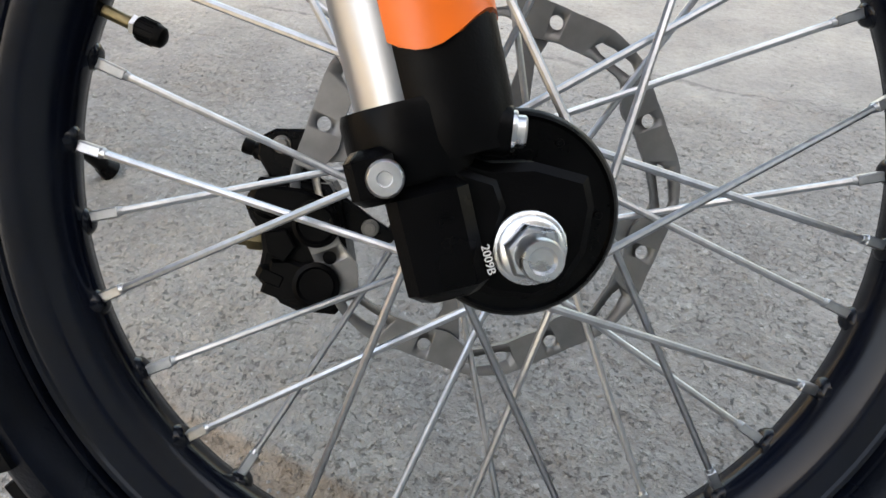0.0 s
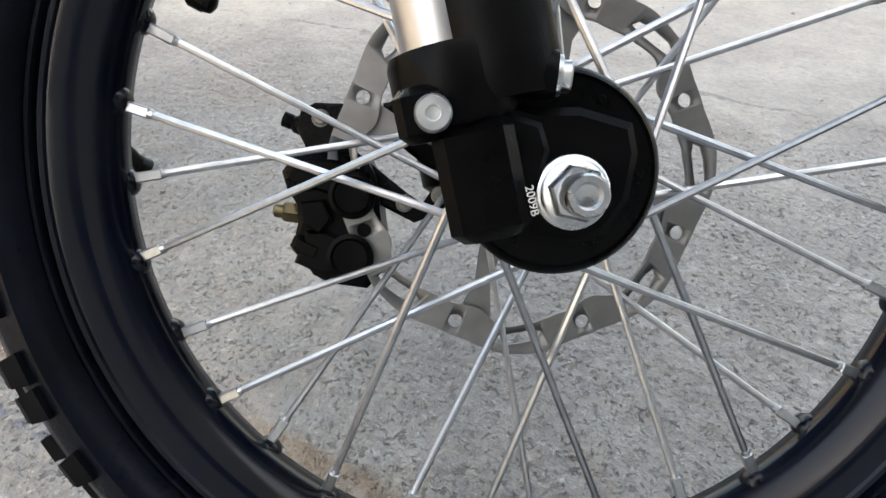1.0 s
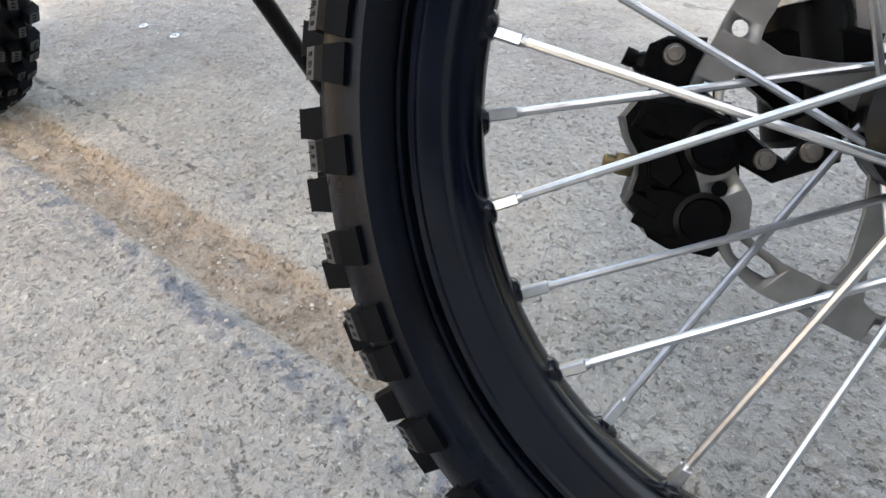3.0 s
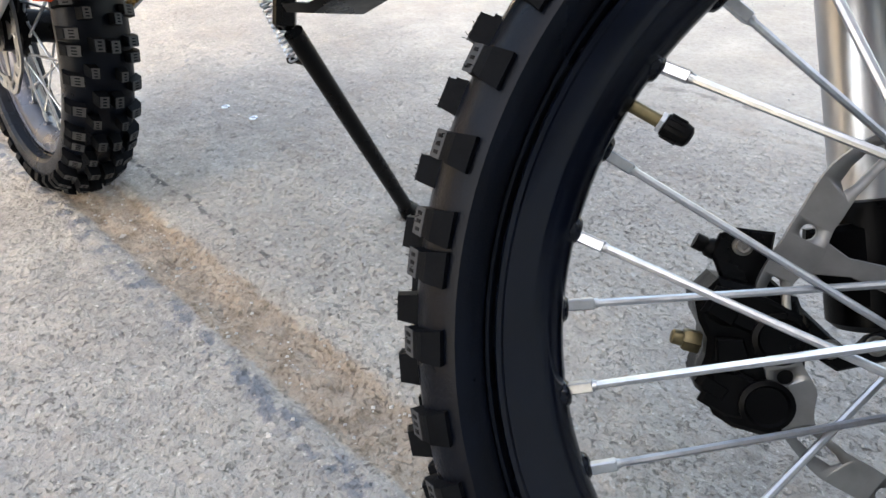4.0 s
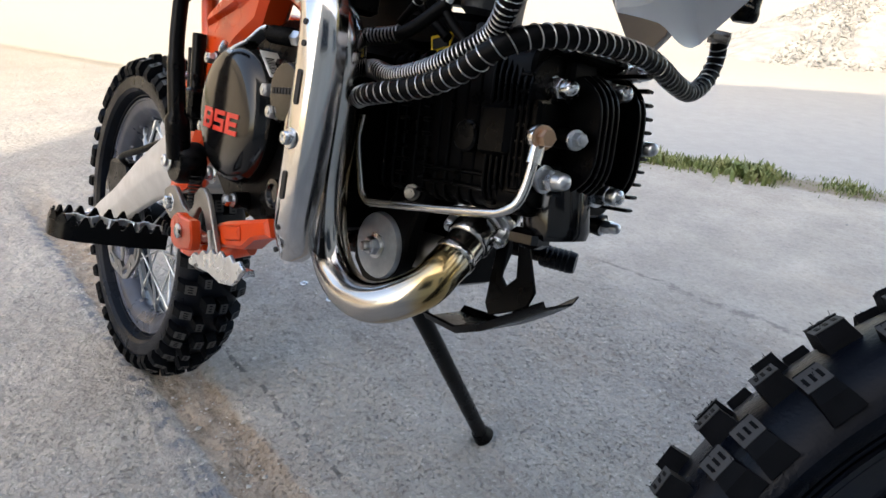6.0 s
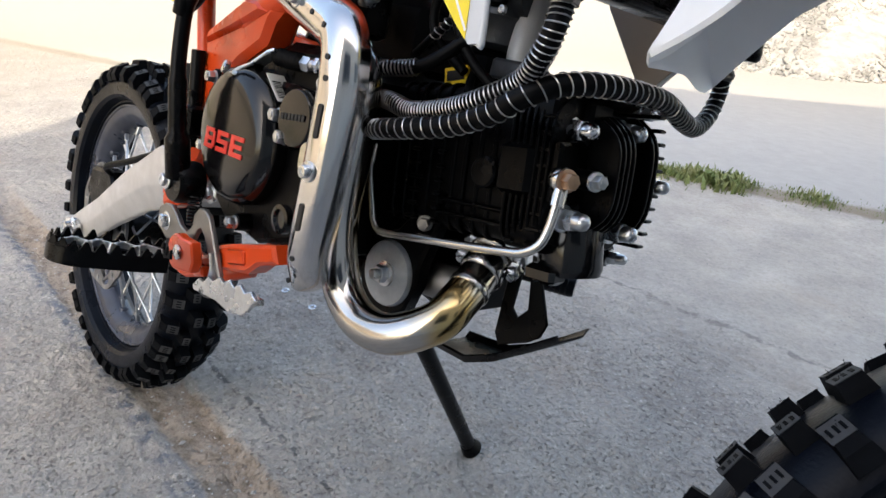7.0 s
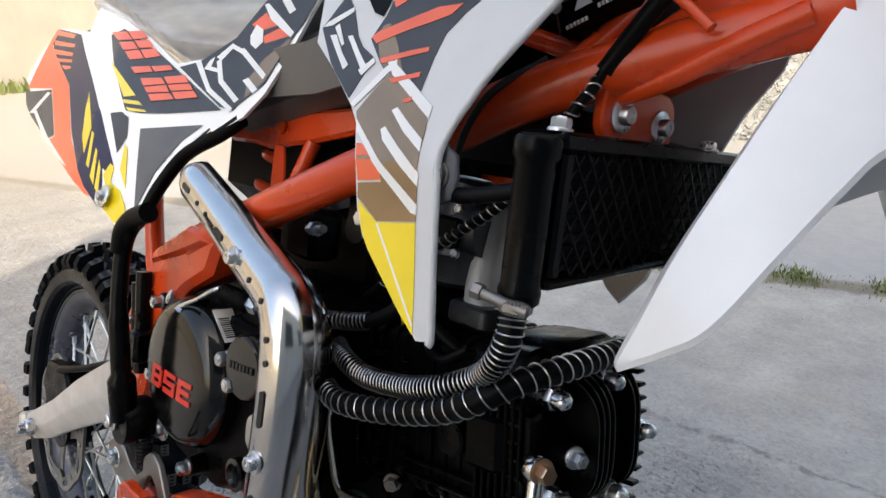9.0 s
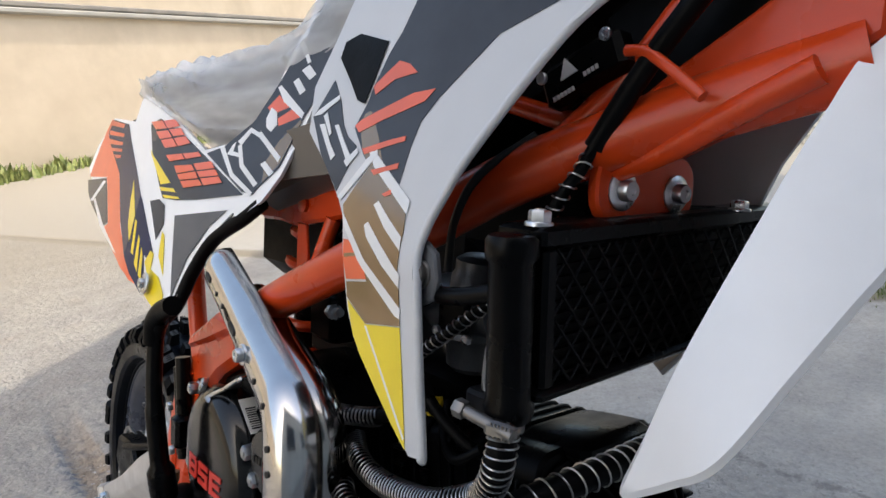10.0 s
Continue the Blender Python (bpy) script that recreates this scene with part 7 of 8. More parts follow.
art(shroud, shroud_y, M_ORANGE_DECAL, [(-0.5374, 0.7373), (-0.5265, 0.7443), (-0.5189, 0.7487), (-0.5097, 0.7463), (-0.5017, 0.7413), (-0.5197, 0.7393), (-0.5339, 0.7326)], 13)
art(shroud, shroud_y, M_ORANGE_DECAL, [(-0.5413, 0.7201), (-0.5191, 0.7264), (-0.5008, 0.7313), (-0.4846, 0.7322), (-0.4906, 0.7268), (-0.5041, 0.7233), (-0.5209, 0.7193), (-0.5414, 0.7132), (-0.5468, 0.717)], 14)
art(shroud, shroud_y, M_ORANGE_DECAL, [(-0.5345, 0.7047), (-0.5119, 0.709), (-0.4991, 0.7107), (-0.499, 0.7083), (-0.5151, 0.7054), (-0.5317, 0.7018)], 15)
art(shroud, shroud_y, M_ORANGE_DECAL, [(-0.5223, 0.694), (-0.5067, 0.6965), (-0.5001, 0.6979), (-0.4999, 0.6952), (-0.5101, 0.6936), (-0.5188, 0.6915)], 16)
art(shroud, shroud_y, M_ORANGE_DECAL, [(-0.5079, 0.6828), (-0.5012, 0.6853), (-0.5006, 0.6829), (-0.5051, 0.6816)], 17)
# black patch standing in for the dark opening towards the seat
art(shroud, shroud_y, M_BLACK_SATIN, [(-0.5791, 0.7567), (-0.5773, 0.7657), (-0.5626, 0.7685), (-0.5331, 0.7604), (-0.5386, 0.7401), (-0.5423, 0.7283), (-0.5502, 0.7306), (-0.5636, 0.7432)], 18)
art(shroud, shroud_y, M_WHITE_DECAL, [(-0.5948, 0.724), (-0.5912, 0.7272), (-0.5703, 0.7351), (-0.5695, 0.7322), (-0.5867, 0.7247)], 19)
art(shroud, shroud_y, M_WHITE_DECAL, [(-0.5857, 0.7187), (-0.5797, 0.7191), (-0.5697, 0.7085), (-0.5603, 0.7011), (-0.5637, 0.6983)], 20)
art(shroud, shroud_y, M_WHITE_DECAL, [(-0.5681, 0.7177), (-0.5642, 0.7182), (-0.5534, 0.7083), (-0.5427, 0.6994), (-0.546, 0.6969)], 21)
art(shroud, shroud_y, M_WHITE_DECAL, [(-0.5498, 0.6981), (-0.5398, 0.7048), (-0.5373, 0.7027), (-0.5457, 0.6951)], 22)
art(shroud, shroud_y, M_WHITE_DECAL, [(-0.583, 0.7235), (-0.5797, 0.7256), (-0.5696, 0.7133), (-0.5714, 0.7121)], 23)
b = Build()
edge = [(x, shroud_y(x, z) + 0.002, z) for x, z in SHROUD[14:] + SHROUD[:1]]
b.tube(spline(edge, 5), 0.0022, 10)
part("shroud_edge", b, M_WHITE_SHADED, shroud)
b = Build()
b.prism([(-0.490, 0.634), (-0.474, 0.634), (-0.4665, 0.638), (-0.4640, 0.6485), (-0.4665, 0.659), (-0.474, 0.664), (-0.490, 0.663)], (0, -0.1010, 0), (1, 0, 0), (0, 0, 1), 0.004, bevel=0.001)
part("shroud_tab", b, M_MID_DECAL, shroud)
bolt(shroud, (-0.4750, -0.1050, 0.6490), (0.1, -1, 0), 0.0105, 0.0035, washer=0.0068, name="shroud_bolt", socket=True, mats=M_PEDAL)
rod("shroud_stay", [(-0.475, -0.10, 0.640), (-0.455, -0.10, 0.642), (-0.43, -0.098, 0.648)], 0.004, M_BLACK, bike, label="black stay between shroud and cooler")


def left_y(x, z):
    return 0.106 - max(0.0, z - 0.65) * 0.15


shroud_l = part("radiator_shroud", sheet([(-0.472, 0.570), (-0.484, 0.579), (-0.527, 0.632), (-0.56, 0.70), (-0.56, 0.78), (-0.40, 0.79), (-0.385, 0.757), (-0.39, 0.738), (-0.408, 0.711), (-0.421, 0.683), (-0.445, 0.635), (-0.455, 0.592)], left_y, 0.003, 0.0, 0.02, 1), M_GREY_IN, bike, "left shroud, its grey back showing", smooth=50)
part("shroud_lining", sheet([(-0.473, 0.573), (-0.484, 0.581), (-0.525, 0.632), (-0.535, 0.655), (-0.437, 0.655), (-0.448, 0.635), (-0.457, 0.592)], left_y, 0.001, -0.0035, 0.03, 1), M_BEIGE, shroud_l)

side_panel = part("side_panel", sheet(PANEL, panel_y, 0.003, 0.0, 0.02), M_WHITE, bike, "white side panel with grey plate and graphics", smooth=50)
art(side_panel, panel_y, M_ORANGE_DECAL, [(-1.1755, 0.7447), (-1.188, 0.7302), (-1.1991, 0.7116), (-1.2091, 0.689), (-1.2154, 0.6683), (-1.1181, 0.6713), (-1.0515, 0.6195), (-1.0705, 0.6132), (-1.0136, 0.5979), (-0.942, 0.5803), (-0.925, 0.5743), (-0.909, 0.5728), (-0.9502, 0.5964), (-0.9971, 0.6211), (-1.0645, 0.6775), (-1.1453, 0.7112), (-1.1773, 0.7262), (-1.1363, 0.7396)], 0)
art(side_panel, panel_y, M_GREY_DECAL, [(-1.2194, 0.6636), (-1.1192, 0.6699), (-1.0553, 0.6205), (-1.0769, 0.614), (-1.1626, 0.6352), (-1.1987, 0.6479)], 1)
art(side_panel, panel_y, M_WHITE_DECAL, [(-1.1738, 0.6389), (-1.1296, 0.6667), (-1.1172, 0.6658), (-1.1582, 0.6391)], 2)
art(side_panel, panel_y, M_WHITE_DECAL, [(-1.1577, 0.6412), (-1.1479, 0.6432), (-1.0756, 0.6174), (-0.9852, 0.594), (-0.9979, 0.5948), (-1.0844, 0.6133)], 3)
art(side_panel, panel_y, M_NAVY_DECAL, [(-1.1636, 0.7442), (-1.0809, 0.7356), (-1.046, 0.7137), (-0.9916, 0.6825), (-0.9456, 0.6546), (-0.9166, 0.6285), (-0.891, 0.6064), (-0.8939, 0.5979), (-0.9081, 0.6016), (-0.8937, 0.579), (-0.9062, 0.5798), (-0.9027, 0.5705), (-0.8924, 0.5656), (-0.9295, 0.581), (-0.9596, 0.6011), (-1.0012, 0.6269), (-1.0622, 0.6776), (-1.1453, 0.7112), (-1.1743, 0.7262)], 4)
art(side_panel, panel_y, M_ORANGE_DECAL, [(-1.1746, 0.7439), (-1.0988, 0.7362), (-1.1013, 0.7315), (-1.1696, 0.7371)], 5)
art(side_panel, panel_y, M_ORANGE_DECAL, [(-1.1706, 0.7305), (-1.0884, 0.7243), (-1.0891, 0.7203), (-1.1665, 0.7245)], 6)
art(side_panel, panel_y, M_ORANGE_DECAL, [(-1.1635, 0.7194), (-1.0849, 0.7141), (-1.0855, 0.7101), (-1.1499, 0.7127)], 7)
art(side_panel, panel_y, M_ORANGE_DECAL, [(-1.1383, 0.7076), (-1.081, 0.706), (-1.0798, 0.7026), (-1.1251, 0.7033)], 8)
art(side_panel, panel_y, M_ORANGE_DECAL, [(-1.1122, 0.6992), (-1.0779, 0.6986), (-1.0768, 0.6953), (-1.0962, 0.6944)], 9)
art(side_panel, panel_y, M_YELLOW, [(-0.991, 0.6715), (-0.9511, 0.6368), (-0.9481, 0.6111), (-0.9677, 0.6267), (-0.984, 0.6524)], 10)
art(side_panel, panel_y, M_YELLOW, [(-0.9474, 0.6337), (-0.9423, 0.6318), (-0.931, 0.5988), (-0.9375, 0.6009)], 11)
art(side_panel, panel_y, M_YELLOW, [(-0.9301, 0.6187), (-0.9257, 0.6158), (-0.9129, 0.5844), (-0.9236, 0.5913)], 12)
art(side_panel, panel_y, M_YELLOW, [(-0.9172, 0.6083), (-0.9103, 0.6014), (-0.9002, 0.578), (-0.909, 0.5822)], 13)
art(side_panel, panel_y, M_YELLOW, [(-0.8963, 0.6074), (-0.8879, 0.6052), (-0.886, 0.5909), (-0.8658, 0.5858), (-0.8491, 0.5727), (-0.8445, 0.5581), (-0.8595, 0.5575), (-0.8876, 0.5675), (-0.8867, 0.5827), (-0.902, 0.5958)], 14)
art(side_panel, panel_y, M_GREY_DECAL, [(-0.9834, 0.7324), (-0.9522, 0.7378), (-0.8845, 0.7174), (-0.8385, 0.6994), (-0.7913, 0.6808), (-0.7622, 0.6694), (-0.8321, 0.661), (-0.8716, 0.6578), (-0.9007, 0.6581), (-0.9125, 0.6679), (-0.9484, 0.7009)], 15)
art(side_panel, panel_y, M_GREY_DECAL, [(-0.9252, 0.6537), (-0.9068, 0.6566), (-0.8922, 0.6515), (-0.8841, 0.6343), (-0.8914, 0.6183), (-0.9048, 0.6324)], 16)
art(side_panel, panel_y, M_YELLOW, [(-0.8832, 0.6273), (-0.8766, 0.6237), (-0.8589, 0.5889), (-0.8772, 0.6044)], 17)
art(side_panel, panel_y, M_YELLOW, [(-0.9572, 0.705), (-0.8929, 0.6734), (-0.912, 0.6708)], 18)
art(side_panel, panel_y, M_YELLOW, [(-0.914, 0.6684), (-0.8844, 0.6684), (-0.8769, 0.665), (-0.9072, 0.6649)], 19)
art(side_panel, panel_y, M_YELLOW, [(-0.9027, 0.6613), (-0.8703, 0.6611), (-0.8661, 0.6593), (-0.8964, 0.6584)], 20)
art(side_panel, panel_y, M_MID_DECAL, [(-0.8667, 0.6438), (-0.779, 0.6554), (-0.8011, 0.6394), (-0.8231, 0.6096), (-0.8311, 0.5832), (-0.8333, 0.5712), (-0.8513, 0.6086)], 21)
art(side_panel, panel_y, M_GREY_DECAL, [(-0.8386, 0.703), (-0.8108, 0.7096), (-0.7736, 0.7308), (-0.7521, 0.7611), (-0.731, 0.797), (-0.719, 0.8278), (-0.6826, 0.8228), (-0.6887, 0.7753), (-0.6981, 0.746), (-0.7066, 0.7308), (-0.7208, 0.694), (-0.7429, 0.6762), (-0.748, 0.6703), (-0.7653, 0.6721)], 22)
art(side_panel, panel_y, M_BROWN_DECAL, [(-0.7302, 0.7142), (-0.7089, 0.7312), (-0.7067, 0.7294), (-0.7218, 0.6962), (-0.7389, 0.681), (-0.7416, 0.6979)], 23)
art(side_panel, panel_y, M_ORANGE_DECAL, [(-0.7589, 0.7424), (-0.7465, 0.7524), (-0.728, 0.7416), (-0.7483, 0.7365)], 24)
art(side_panel, panel_y, M_ORANGE_DECAL, [(-0.7403, 0.7326), (-0.7229, 0.7401), (-0.7092, 0.7335), (-0.736, 0.7266)], 25)
art(side_panel, panel_y, M_WHITE_DECAL, [(-0.7512, 0.7592), (-0.7471, 0.7604), (-0.7063, 0.7365), (-0.7079, 0.7321), (-0.7377, 0.7465)], 26)
art(side_panel, panel_y, M_WHITE_DECAL, [(-0.8174, 0.708), (-0.8108, 0.7096), (-0.7856, 0.6869), (-0.7488, 0.6721), (-0.7514, 0.6692), (-0.7882, 0.6834)], 27)
art(side_panel, panel_y, M_WHITE_DECAL, [(-0.7979, 0.7107), (-0.7932, 0.7137), (-0.7942, 0.7053), (-0.7793, 0.7032), (-0.7795, 0.7002), (-0.8027, 0.7027)], 28)
art(side_panel, panel_y, M_WHITE_DECAL, [(-0.7886, 0.7098), (-0.7841, 0.7128), (-0.7725, 0.6947), (-0.7446, 0.6798), (-0.7487, 0.6768), (-0.7771, 0.6921)], 29)
art(side_panel, panel_y, M_WHITE_DECAL, [(-0.7906, 0.7137), (-0.7754, 0.7259), (-0.7581, 0.7206), (-0.7589, 0.7173), (-0.7733, 0.7216), (-0.7831, 0.7109)], 30)
art(side_panel, panel_y, M_WHITE_DECAL, [(-0.7645, 0.7206), (-0.759, 0.7225), (-0.7221, 0.7016), (-0.7239, 0.6975)], 31)
art(side_panel, panel_y, M_WHITE_DECAL, [(-0.7475, 0.6954), (-0.7416, 0.6979), (-0.726, 0.6893), (-0.7305, 0.6859)], 32)
art(side_panel, panel_y, M_WHITE_DECAL, [(-0.7316, 0.7624), (-0.7256, 0.7653), (-0.7123, 0.7546), (-0.7178, 0.7512)], 33)
art(side_panel, panel_y, M_WHITE_DECAL, [(-0.7238, 0.7711), (-0.7157, 0.7751), (-0.7037, 0.7667), (-0.7102, 0.7626)], 34)
art(side_panel, panel_y, M_WHITE_DECAL, [(-0.7334, 0.7926), (-0.7295, 0.7936), (-0.7145, 0.7773), (-0.7182, 0.7762)], 35)
art(side_panel, panel_y, M_WHITE_DECAL, [(-0.756, 0.7329), (-0.7526, 0.7423), (-0.743, 0.7383), (-0.7382, 0.728), (-0.7445, 0.722), (-0.7526, 0.7258)], 36)
art(side_panel, panel_y, M_ORANGE_DECAL, [(-0.982, 0.735), (-0.945, 0.735), (-0.93, 0.727), (-0.957, 0.726)], 43)
art(side_panel, panel_y, M_ORANGE_DECAL, [(-0.942, 0.735), (-0.918, 0.736), (-0.904, 0.729), (-0.928, 0.727)], 44)
art(side_panel, panel_y, M_ORANGE_DECAL, [(-0.953, 0.724), (-0.927, 0.725), (-0.914, 0.718), (-0.939, 0.716)], 45)
art(side_panel, panel_y, M_ORANGE_DECAL, [(-0.925, 0.726), (-0.901, 0.727), (-0.889, 0.72), (-0.912, 0.719)], 46)
art(side_panel, panel_y, M_ORANGE_DECAL, [(-0.936, 0.715), (-0.912, 0.717), (-0.898, 0.709), (-0.922, 0.707)], 47)
art(side_panel, panel_y, M_ORANGE_DECAL, [(-0.909, 0.717), (-0.886, 0.719), (-0.873, 0.712), (-0.896, 0.709)], 48)
art(side_panel, panel_y, M_ORANGE_DECAL, [(-0.916, 0.7), (-0.885, 0.702), (-0.876, 0.697), (-0.905, 0.694)], 49)
art(side_panel, panel_y, M_ORANGE_DECAL, [(-0.882, 0.702), (-0.853, 0.704), (-0.846, 0.7), (-0.873, 0.697)], 50)
art(side_panel, panel_y, M_ORANGE_DECAL, [(-0.893, 0.69), (-0.86, 0.692), (-0.851, 0.687), (-0.884, 0.683)], 51)
art(side_panel, panel_y, M_ORANGE_DECAL, [(-0.856, 0.693), (-0.826, 0.696), (-0.817, 0.69), (-0.847, 0.687)], 52)
art(side_panel, panel_y, M_ORANGE_DECAL, [(-0.882, 0.682), (-0.849, 0.686), (-0.841, 0.68), (-0.874, 0.677)], 53)
art(side_panel, panel_y, M_ORANGE_DECAL, [(-0.846, 0.686), (-0.815, 0.689), (-0.807, 0.684), (-0.838, 0.681)], 54)
art(side_panel, panel_y, M_ORANGE_DECAL, [(-0.872, 0.676), (-0.839, 0.679), (-0.83, 0.674), (-0.863, 0.67)], 55)
art(side_panel, panel_y, M_ORANGE_DECAL, [(-0.836, 0.68), (-0.806, 0.683), (-0.797, 0.678), (-0.827, 0.674)], 56)
bolt(side_panel, (-0.882, panel_y(-0.882, 0.578) - 0.004, 0.578), (0, -1, 0.2), 0.0095, 0.004, washer=0.0105, name="panel_bolt", socket=True)
b = Build()
bar = [(-0.742, 0.664), (-0.764, 0.649), (-0.800, 0.628), (-0.821, 0.596), (-0.832, 0.566), (-0.850, 0.548)]
b.tube(spline([(x, panel_y(x, z) + 0.006, z) for x, z in bar], 6), 0.0062, 12)
part("panel_trim", b, M_BLACK_SATIN, side_panel, "black rubber trim bar")
# inner dark liner behind the panel
part("inner_fender", sheet([(-0.90, 0.62), (-1.02, 0.62), (-1.12, 0.66), (-0.95, 0.70), (-0.75, 0.72), (-0.66, 0.73), (-0.56, 0.76), (-0.57, 0.71), (-0.66, 0.69), (-0.78, 0.68)], lambda x, z: -0.052, 0.003, 0.0, 0.04), M_TANK, bike, "dark grey inner fender")
# rear fender tail
b = Build()
rings = []
for x, w, z in ((-0.98, 0.065, 0.700), (-1.10, 0.080, 0.705), (-1.20, 0.080, 0.700), (-1.26, 0.065, 0.700), (-1.29, 0.05, 0.70)):
    top = [(x, w * k / 6, z + 0.012 * (1 - (k / 6) ** 2) - 0.012 * abs(k / 6) ** 3) for k in range(-6, 7)]
    rings.append(top + [(q[0], q[1] * 0.98, q[2] - 0.003) for q in top[::-1]])
b.rings(rings)
part("rear_fender", b, M_MID_DECAL, bike, "grey rear fender", smooth=60)
part("tail_piece", sheet([(-1.02, 0.600), (-1.12, 0.622), (-1.215, 0.668), (-1.245, 0.70), (-1.23, 0.732), (-1.10, 0.745), (-1.0, 0.72)], lambda x, z: panel_y(x, z) + 0.012, 0.003, 0.0, 0.03), M_MID_DECAL, bike, "dark grey tail piece behind the side panel")

# ---- seat in its plastic bag ----
b = Build()
rings = []
prof = [(-1.115, 0.762, 0.045, 0.020), (-1.08, 0.764, 0.066, 0.025), (-1.00, 0.752, 0.078, 0.038), (-0.92, 0.728, 0.080, 0.064), (-0.85, 0.703, 0.072, 0.090), (-0.79, 0.710, 0.050, 0.088), (-0.74, 0.733, 0.036, 0.080), (-0.70, 0.765, 0.028, 0.070), (-0.65, 0.802, 0.022, 0.06), (-0.58, 0.835, 0.018, 0.05)]
for x, z, w, h in prof:
    ring = []
    for k in range(24):
        a = 2 * math.pi * k / 24
        ca, sa = math.cos(a), math.sin(a)
        ring.append((x, w * math.copysign(abs(ca) ** 0.6, ca), z + h / 2 + h / 2 * math.copysign(abs(sa) ** 0.6, sa)))
    rings.append(ring)
b.rings(rings)
seat = part("seat", b, M_SEAT, bike, "dark grey seat still wrapped in clear film", smooth=60)
f = Build()
rings = []
for i in range(80):
    t = i / 79 * (len(prof) - 1)
    j = min(int(t), len(prof) - 2)
    q = [prof[j][c] + (prof[j + 1][c] - prof[j][c]) * (t - j) for c in range(4)]
    ring = []
    for k in range(88):
        a = 2 * math.pi * k / 88
        ca, sa = math.cos(a), math.sin(a)
        cr = noise.noise(Vector((q[0] * 30, ca * 4, sa * 4))) * 0.002 + abs(noise.noise(Vector((q[0] * 18 + sa * 7, ca * 5, 2.0)))) * 0.0075
        w, h = q[2] + 0.004 + cr, q[3] + 0.008 + cr * 2
        ring.append((q[0], w * math.copysign(abs(ca) ** 0.62, ca), q[1] - 0.005 + h / 2 + h / 2 * math.copysign(abs(sa) ** 0.62, sa)))
    rings.append(ring)
f.rings(rings)
part("seat_film", f, M_FILM, seat, "creased clear plastic film", smooth=80)
# tank and handlebar clamp region above the shroud
b = Build()
rings = []
for x, w, z, h in ((-0.61, 0.06, 0.76, 0.08), (-0.55, 0.075, 0.775, 0.10), (-0.47, 0.08, 0.785, 0.10), (-0.40, 0.06, 0.79, 0.085), (-0.36, 0.04, 0.79, 0.06)):
    rings.append([(x, w * math.copysign(abs(math.cos(t)) ** 0.7, math.cos(t)), z + h / 2 + h / 2 * math.copysign(abs(math.sin(t)) ** 0.7, math.sin(t))) for t in [2 * math.pi * k / 20 for k in range(20)]])
b.rings(rings)
part("fuel_tank", b, M_BLACK_SATIN, bike, "black plastic fuel tank", smooth=60)
# fork yokes holding the legs to the head tube
b = Build()
for s, h in ((0.585, 0.028), (0.68, 0.028)):
    for y0, y1 in ((-0.083, 0.092),):
        b.box(along((-0.03, 0.0), s, 0.004, -0.012), (0.052, 0.225, h), Matrix((ACROSS, Vector((0, 1, 0)), STEER)).transposed(), bevel=0.008)
part("fork_yoke", b, M_ALLOY, bike, "silver alloy fork yokes", FRONT)
b = Build()
b.tube([along((-0.038, 0.0), 0.30, -0.083), along((-0.038, 0.0), 0.70, -0.083)], 0.0235, 28)
part("outer_tube", b, M_ALLOY, fork_r, "silver fork outer tube")
b = Build()
b.tube([along((-0.038, 0.0), 0.57, 0.092), along((-0.038, 0.0), 0.70, 0.092)], 0.0235, 28)
part("outer_tube_top", b, M_ALLOY, fork_l)

# ---- around the yard ----
def rough_wall_material(name, c1, c2, scale=4.0):
    return mat(name, c1, 0.9, second=c2, scale=scale, bump=0.5, bscale=60, dirt=tuple(x * 0.7 for x in c1))


M_PLASTER = rough_wall_material("cream_painted_brick", (0.53, 0.445, 0.345), (0.62, 0.53, 0.42), 1.2)
M_PLASTER_DARK = rough_wall_material("grey_render", (0.34, 0.33, 0.31), (0.42, 0.41, 0.39), 1.0)
M_ROOF = rough_wall_material("roof_sheet", (0.20, 0.19, 0.18), (0.28, 0.26, 0.24), 2.0)
M_GRASS = mat("grass_blades", (0.085, 0.135, 0.030), 0.6, second=(0.22, 0.23, 0.085), scale=18)
M_GRAVEL = mat("grey_gravel", (0.17, 0.165, 0.155), 0.9, second=(0.33, 0.32, 0.295), scale=9, bump=0.4, bscale=120)
M_SAND = mat("sand_heap", (0.24, 0.18, 0.12), 0.95, second=(0.33, 0.26, 0.18), scale=6, bump=0.4, bscale=90)
M_WOOD = mat("weathered_wood", (0.24, 0.15, 0.08), 0.85, second=(0.36, 0.25, 0.15), scale=20, bump=0.3, bscale=80)
M_PEBBLE = mat("pebbles", (0.20, 0.195, 0.19), 0.85, second=(0.50, 0.48, 0.45), scale=14, bump=0.3, bscale=200)


# the building that stands behind the camera and shades the yard
def shed():
    sh = thing("workshop_building", "plain grey rendered workshop building", "building", pose(-0.01, -2.17, 0, 0, 0, 35))
    b = Build()
    b.box((9.0, -5.0, 2.45), (18.0, 10.0, 4.9))
    part("wall", b, M_PLASTER_DARK, sh)
    b = Build()
    b.box((9.0, -5.0, 4.98), (18.3, 10.3, 0.16), bevel=0.03)
    part("roof", b, M_ROOF, sh)
    for k in range(6):
        w = Build()
        w.box((1.6 + 3.0 * k, 0.0, 2.0), (1.4, 0.1, 1.5), bevel=0.01)
        part("window", w, M_GLOSS, sh)
    return sh


shed()


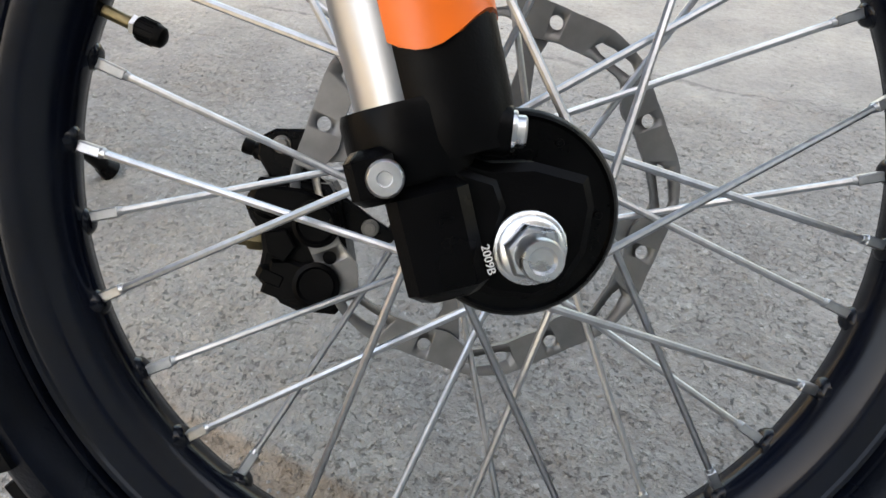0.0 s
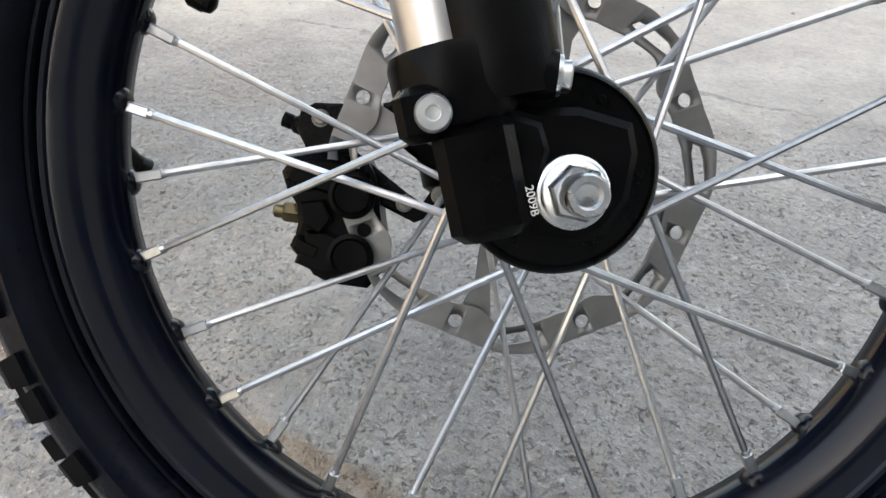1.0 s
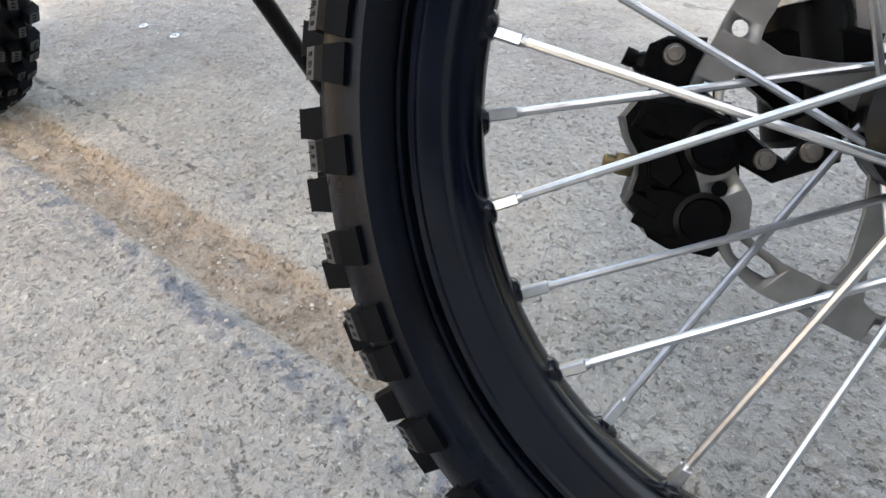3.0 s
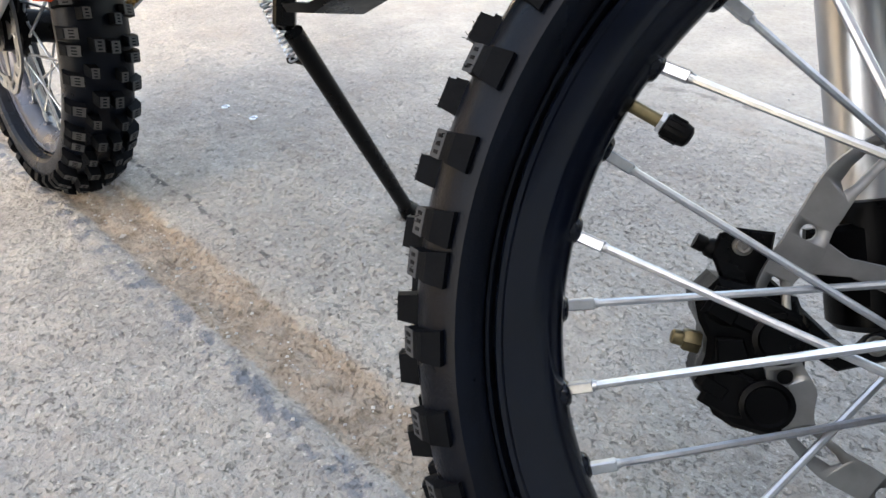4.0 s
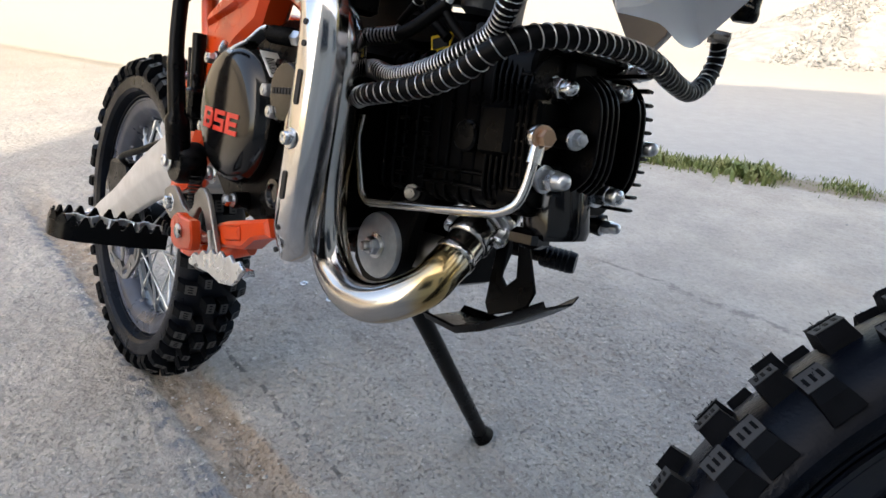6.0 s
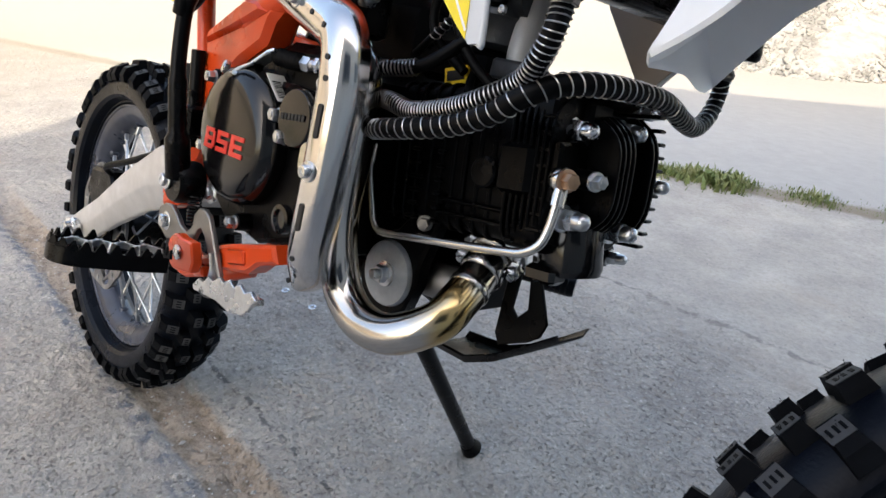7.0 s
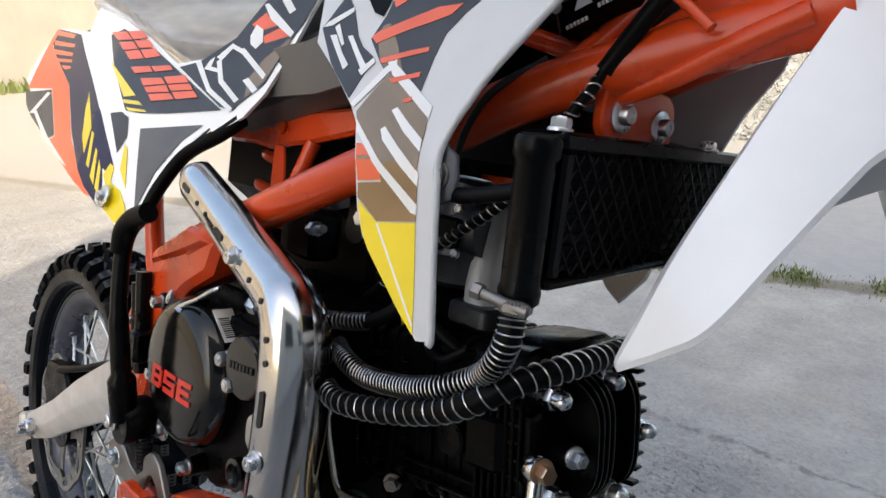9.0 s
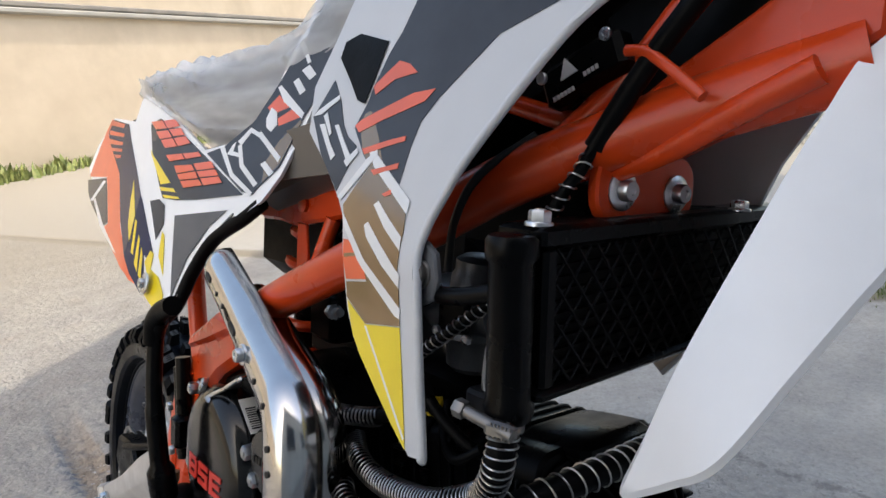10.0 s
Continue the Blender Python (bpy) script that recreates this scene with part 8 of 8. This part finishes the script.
# long cream brick wall across the far side of the yard
def far_wall():
    m = pose(-14.6, 2.2, 0, 0, 0, 118)
    wl = thing("yard_wall", "sunlit cream-painted brick wall", "wall", m, kind="structure")
    b = Build()
    b.box((0, 0, 1.42), (44, 0.3, 2.86))
    part("wall_core", b, M_PLASTER, wl)
    b = Build()
    for k in range(30):
        b.box((0, -0.157, 0.12 + 0.09 * k), (44, 0.001, 0.0882), bevel=0.0003)
    tagged(part("brick_course", b, M_PLASTER, wl), kind="stuff")
    b = Build()
    b.box((0, -0.05, 2.90), (44, 0.5, 0.10), bevel=0.02)
    part("coping", b, M_PLASTER_DARK, wl)
    b = Build()
    b.box((0, -0.02, 3.02), (44, 0.5, 0.10), bevel=0.02)
    part("coping", b, M_ROOF, wl)
    b = Build()
    b.box((0, 2.2, 3.8), (44, 4.0, 1.5))
    part("roof", b, M_PLASTER, wl)


far_wall()


def blades(name, label, path, width, count, low, high, material=M_GRASS):
    """Tufts of narrow leaves along a line."""
    rnd = random.Random(7)
    v, f = [], []
    seg = [(Vector(a), Vector(c)) for a, c in zip(path[:-1], path[1:])]
    lens = [(c - a).length for a, c in seg]
    tot = sum(lens)
    for _ in range(count):
        s = rnd.uniform(0, tot)
        for (a, c), L in zip(seg, lens):
            if s <= L:
                p = a.lerp(c, s / L)
                d = (c - a).normalized()
                break
            s -= L
        clump = 0.22 + 0.78 * min(1.0, max(0.0, noise.noise(p * 5.5) * 1.3 + 0.45))
        if rnd.random() > clump:
            continue
        p = p + Vector((-d.y, d.x, 0)) * rnd.gauss(0, width / 2.6)
        h = rnd.uniform(low, high) * clump
        az = rnd.uniform(0, 2 * math.pi)
        lean = Vector((math.cos(az), math.sin(az), 0)) * h * rnd.uniform(0.15, 0.8)
        w = Vector((-math.sin(az), math.cos(az), 0)) * rnd.uniform(0.0026, 0.0078) * (h / 0.05)
        o = len(v)
        v += [p - w, p + w, p + lean * 0.4 + Vector((0, 0, h * 0.6)) + w * 0.8, p + lean * 0.4 + Vector((0, 0, h * 0.6)) - w * 0.8, p + lean + Vector((0, 0, h * 0.9))]
        f += [(o, o + 1, o + 2, o + 3), (o + 3, o + 2, o + 4)]
    me = bpy.data.meshes.new(name)
    me.from_pydata([tuple(q) for q in v], [], f)
    me.materials.append(material)
    return tagged(new(name, me), label, "grass", kind="stuff")


blades("grass_strip", "short green weeds growing in the pavement joint", [(-2.3, 1.30, -0.004), (-1.5, 1.60, -0.004), (-0.8, 1.86, -0.004), (0.0, 2.08, -0.004), (1.5, 2.5, -0.004)], 0.105, 22000, 0.010, 0.046)
blades("wall_weeds", "weeds along the foot of the yard wall", [(-17.6, 8.4, 0), (-14.2, 2.1, 0), (-9.0, -7.5, 0)], 0.7, 9000, 0.12, 0.38)


def heap(name, label, centre, rx, ry, h, material, seed, stones=0):
    """A low heap with an uneven surface and loose stones."""
    v, f = [], []
    n, k = 26, 44
    for i in range(n):
        r = i / (n - 1)
        for j in range(k):
            a = 2 * math.pi * j / k
            bump = 0.12 * noise.noise(Vector((math.cos(a) * 2 + seed, math.sin(a) * 2, r * 2)))
            x, y = centre[0] + rx * r * math.cos(a) * (1 + bump), centre[1] + ry * r * math.sin(a) * (1 + bump)
            z = h * (1 - r) ** 1.15 * (1 + 0.5 * bump) + 0.035 * noise.noise(Vector((x * 5, y * 5, seed))) * (1 - r) - 0.012
            v.append((x, y, z))
    for i in range(n - 1):
        for j in range(k):
            f.append((i * k + j, i * k + (j + 1) % k, (i + 1) * k + (j + 1) % k, (i + 1) * k + j))
    b = Build()
    b.add(v, f)
    rnd = random.Random(seed)
    for _ in range(stones):
        r, a = math.sqrt(rnd.random()), rnd.uniform(0, 2 * math.pi)
        x, y = centre[0] + rx * r * math.cos(a), centre[1] + ry * r * math.sin(a)
        q = Vector((x, y, h * (1 - r) ** 1.15 + 0.035 * noise.noise(Vector((x * 5, y * 5, seed))) * (1 - r) - 0.004))
        s = rnd.uniform(0.006, 0.018)
        pts = []
        for sx, sy, sz in ((1, 0, 0), (0, 1, 0), (-1, 0, 0), (0, -1, 0), (0, 0, 1), (0, 0, -1)):
            pts.append(q + Vector((sx, sy, sz)) * s * rnd.uniform(0.6, 1.2))
        b.add(pts, [(0, 1, 4), (1, 2, 4), (2, 3, 4), (3, 0, 4), (1, 0, 5), (2, 1, 5), (3, 2, 5), (0, 3, 5)])
    return tagged(part(name, b, material, None, smooth=30), label, "heap", kind="stuff")


heap("gravel_heap", "low heap of pale grey crushed gravel", (-2.05, 6.3), 1.15, 1.9, 0.62, M_GRAVEL, 3, 7000)
heap("sand_heap", "low heap of brown sand beside the gravel", (-0.75, 6.1), 1.1, 1.4, 0.38, M_SAND, 9, 900)
b = Build()
for k in range(7):
    x = -1.78 + 0.055 * k
    b.tube(spline([(x, 6.75 + 0.05 * math.sin(k * 2), 0.05), (x + 0.02 * math.sin(k), 6.78, 0.5), (x + 0.02 + 0.05 * math.sin(k * 3), 6.82, 0.95 + 0.08 * math.sin(k * 5))], 5), 0.018, 7)
tagged(part("brush_fence", b, M_WOOD), "bundle of weathered brown wooden stakes", "fence")


def pebbles():
    """Loose grit and pebbles on the concrete."""
    rnd = random.Random(21)
    b = Build()
    for _ in range(2600):
        x = rnd.uniform(-1.9, 0.5)
        y = rnd.gauss(0.01, 0.035) if rnd.random() < 0.35 else rnd.uniform(-0.9, 1.7)
        s = rnd.uniform(0.0010, 0.0030) * (1.9 if rnd.random() < 0.05 else 1.0)
        q = Vector((x, y, height_at(x, y) + s * 0.25))
        pts = [q + Vector((sx, sy, sz * 0.7)) * s * rnd.uniform(0.6, 1.25) for sx, sy, sz in ((1, 0, 0), (0, 1, 0), (-1, 0, 0), (0, -1, 0), (0, 0, 1), (0, 0, -1))]
        b.add(pts, [(0, 1, 4), (1, 2, 4), (2, 3, 4), (3, 0, 4), (1, 0, 5), (2, 1, 5), (3, 2, 5), (0, 3, 5)])
    return tagged(part("pebbles", b, M_PEBBLE, None, smooth=50), "loose grit and small pebbles on the concrete", "pebbles", kind="stuff")


pebbles()


def washer(x, y, tilt):
    b = Build()
    b.lathe([(0.0075, 0), (0.0078, 0.0004), (0.0078, 0.0014), (0.0075, 0.0018), (0.0042, 0.0018), (0.0039, 0.0014), (0.0039, 0.0004), (0.0042, 0)], (0, 0, 0), (0, 0, 1), 24, loop=True)
    return tagged(part("washer", b, M_ZINC, None, m=pose(x, y, height_at(x, y) + 0.0012, tilt, 0, 0)), "small zinc-plated washer lying on the concrete", "washer", group="dropped washers")


for at in ((-1.207, 0.315), (-1.125, 0.325)):
    washer(at[0], at[1], 5)
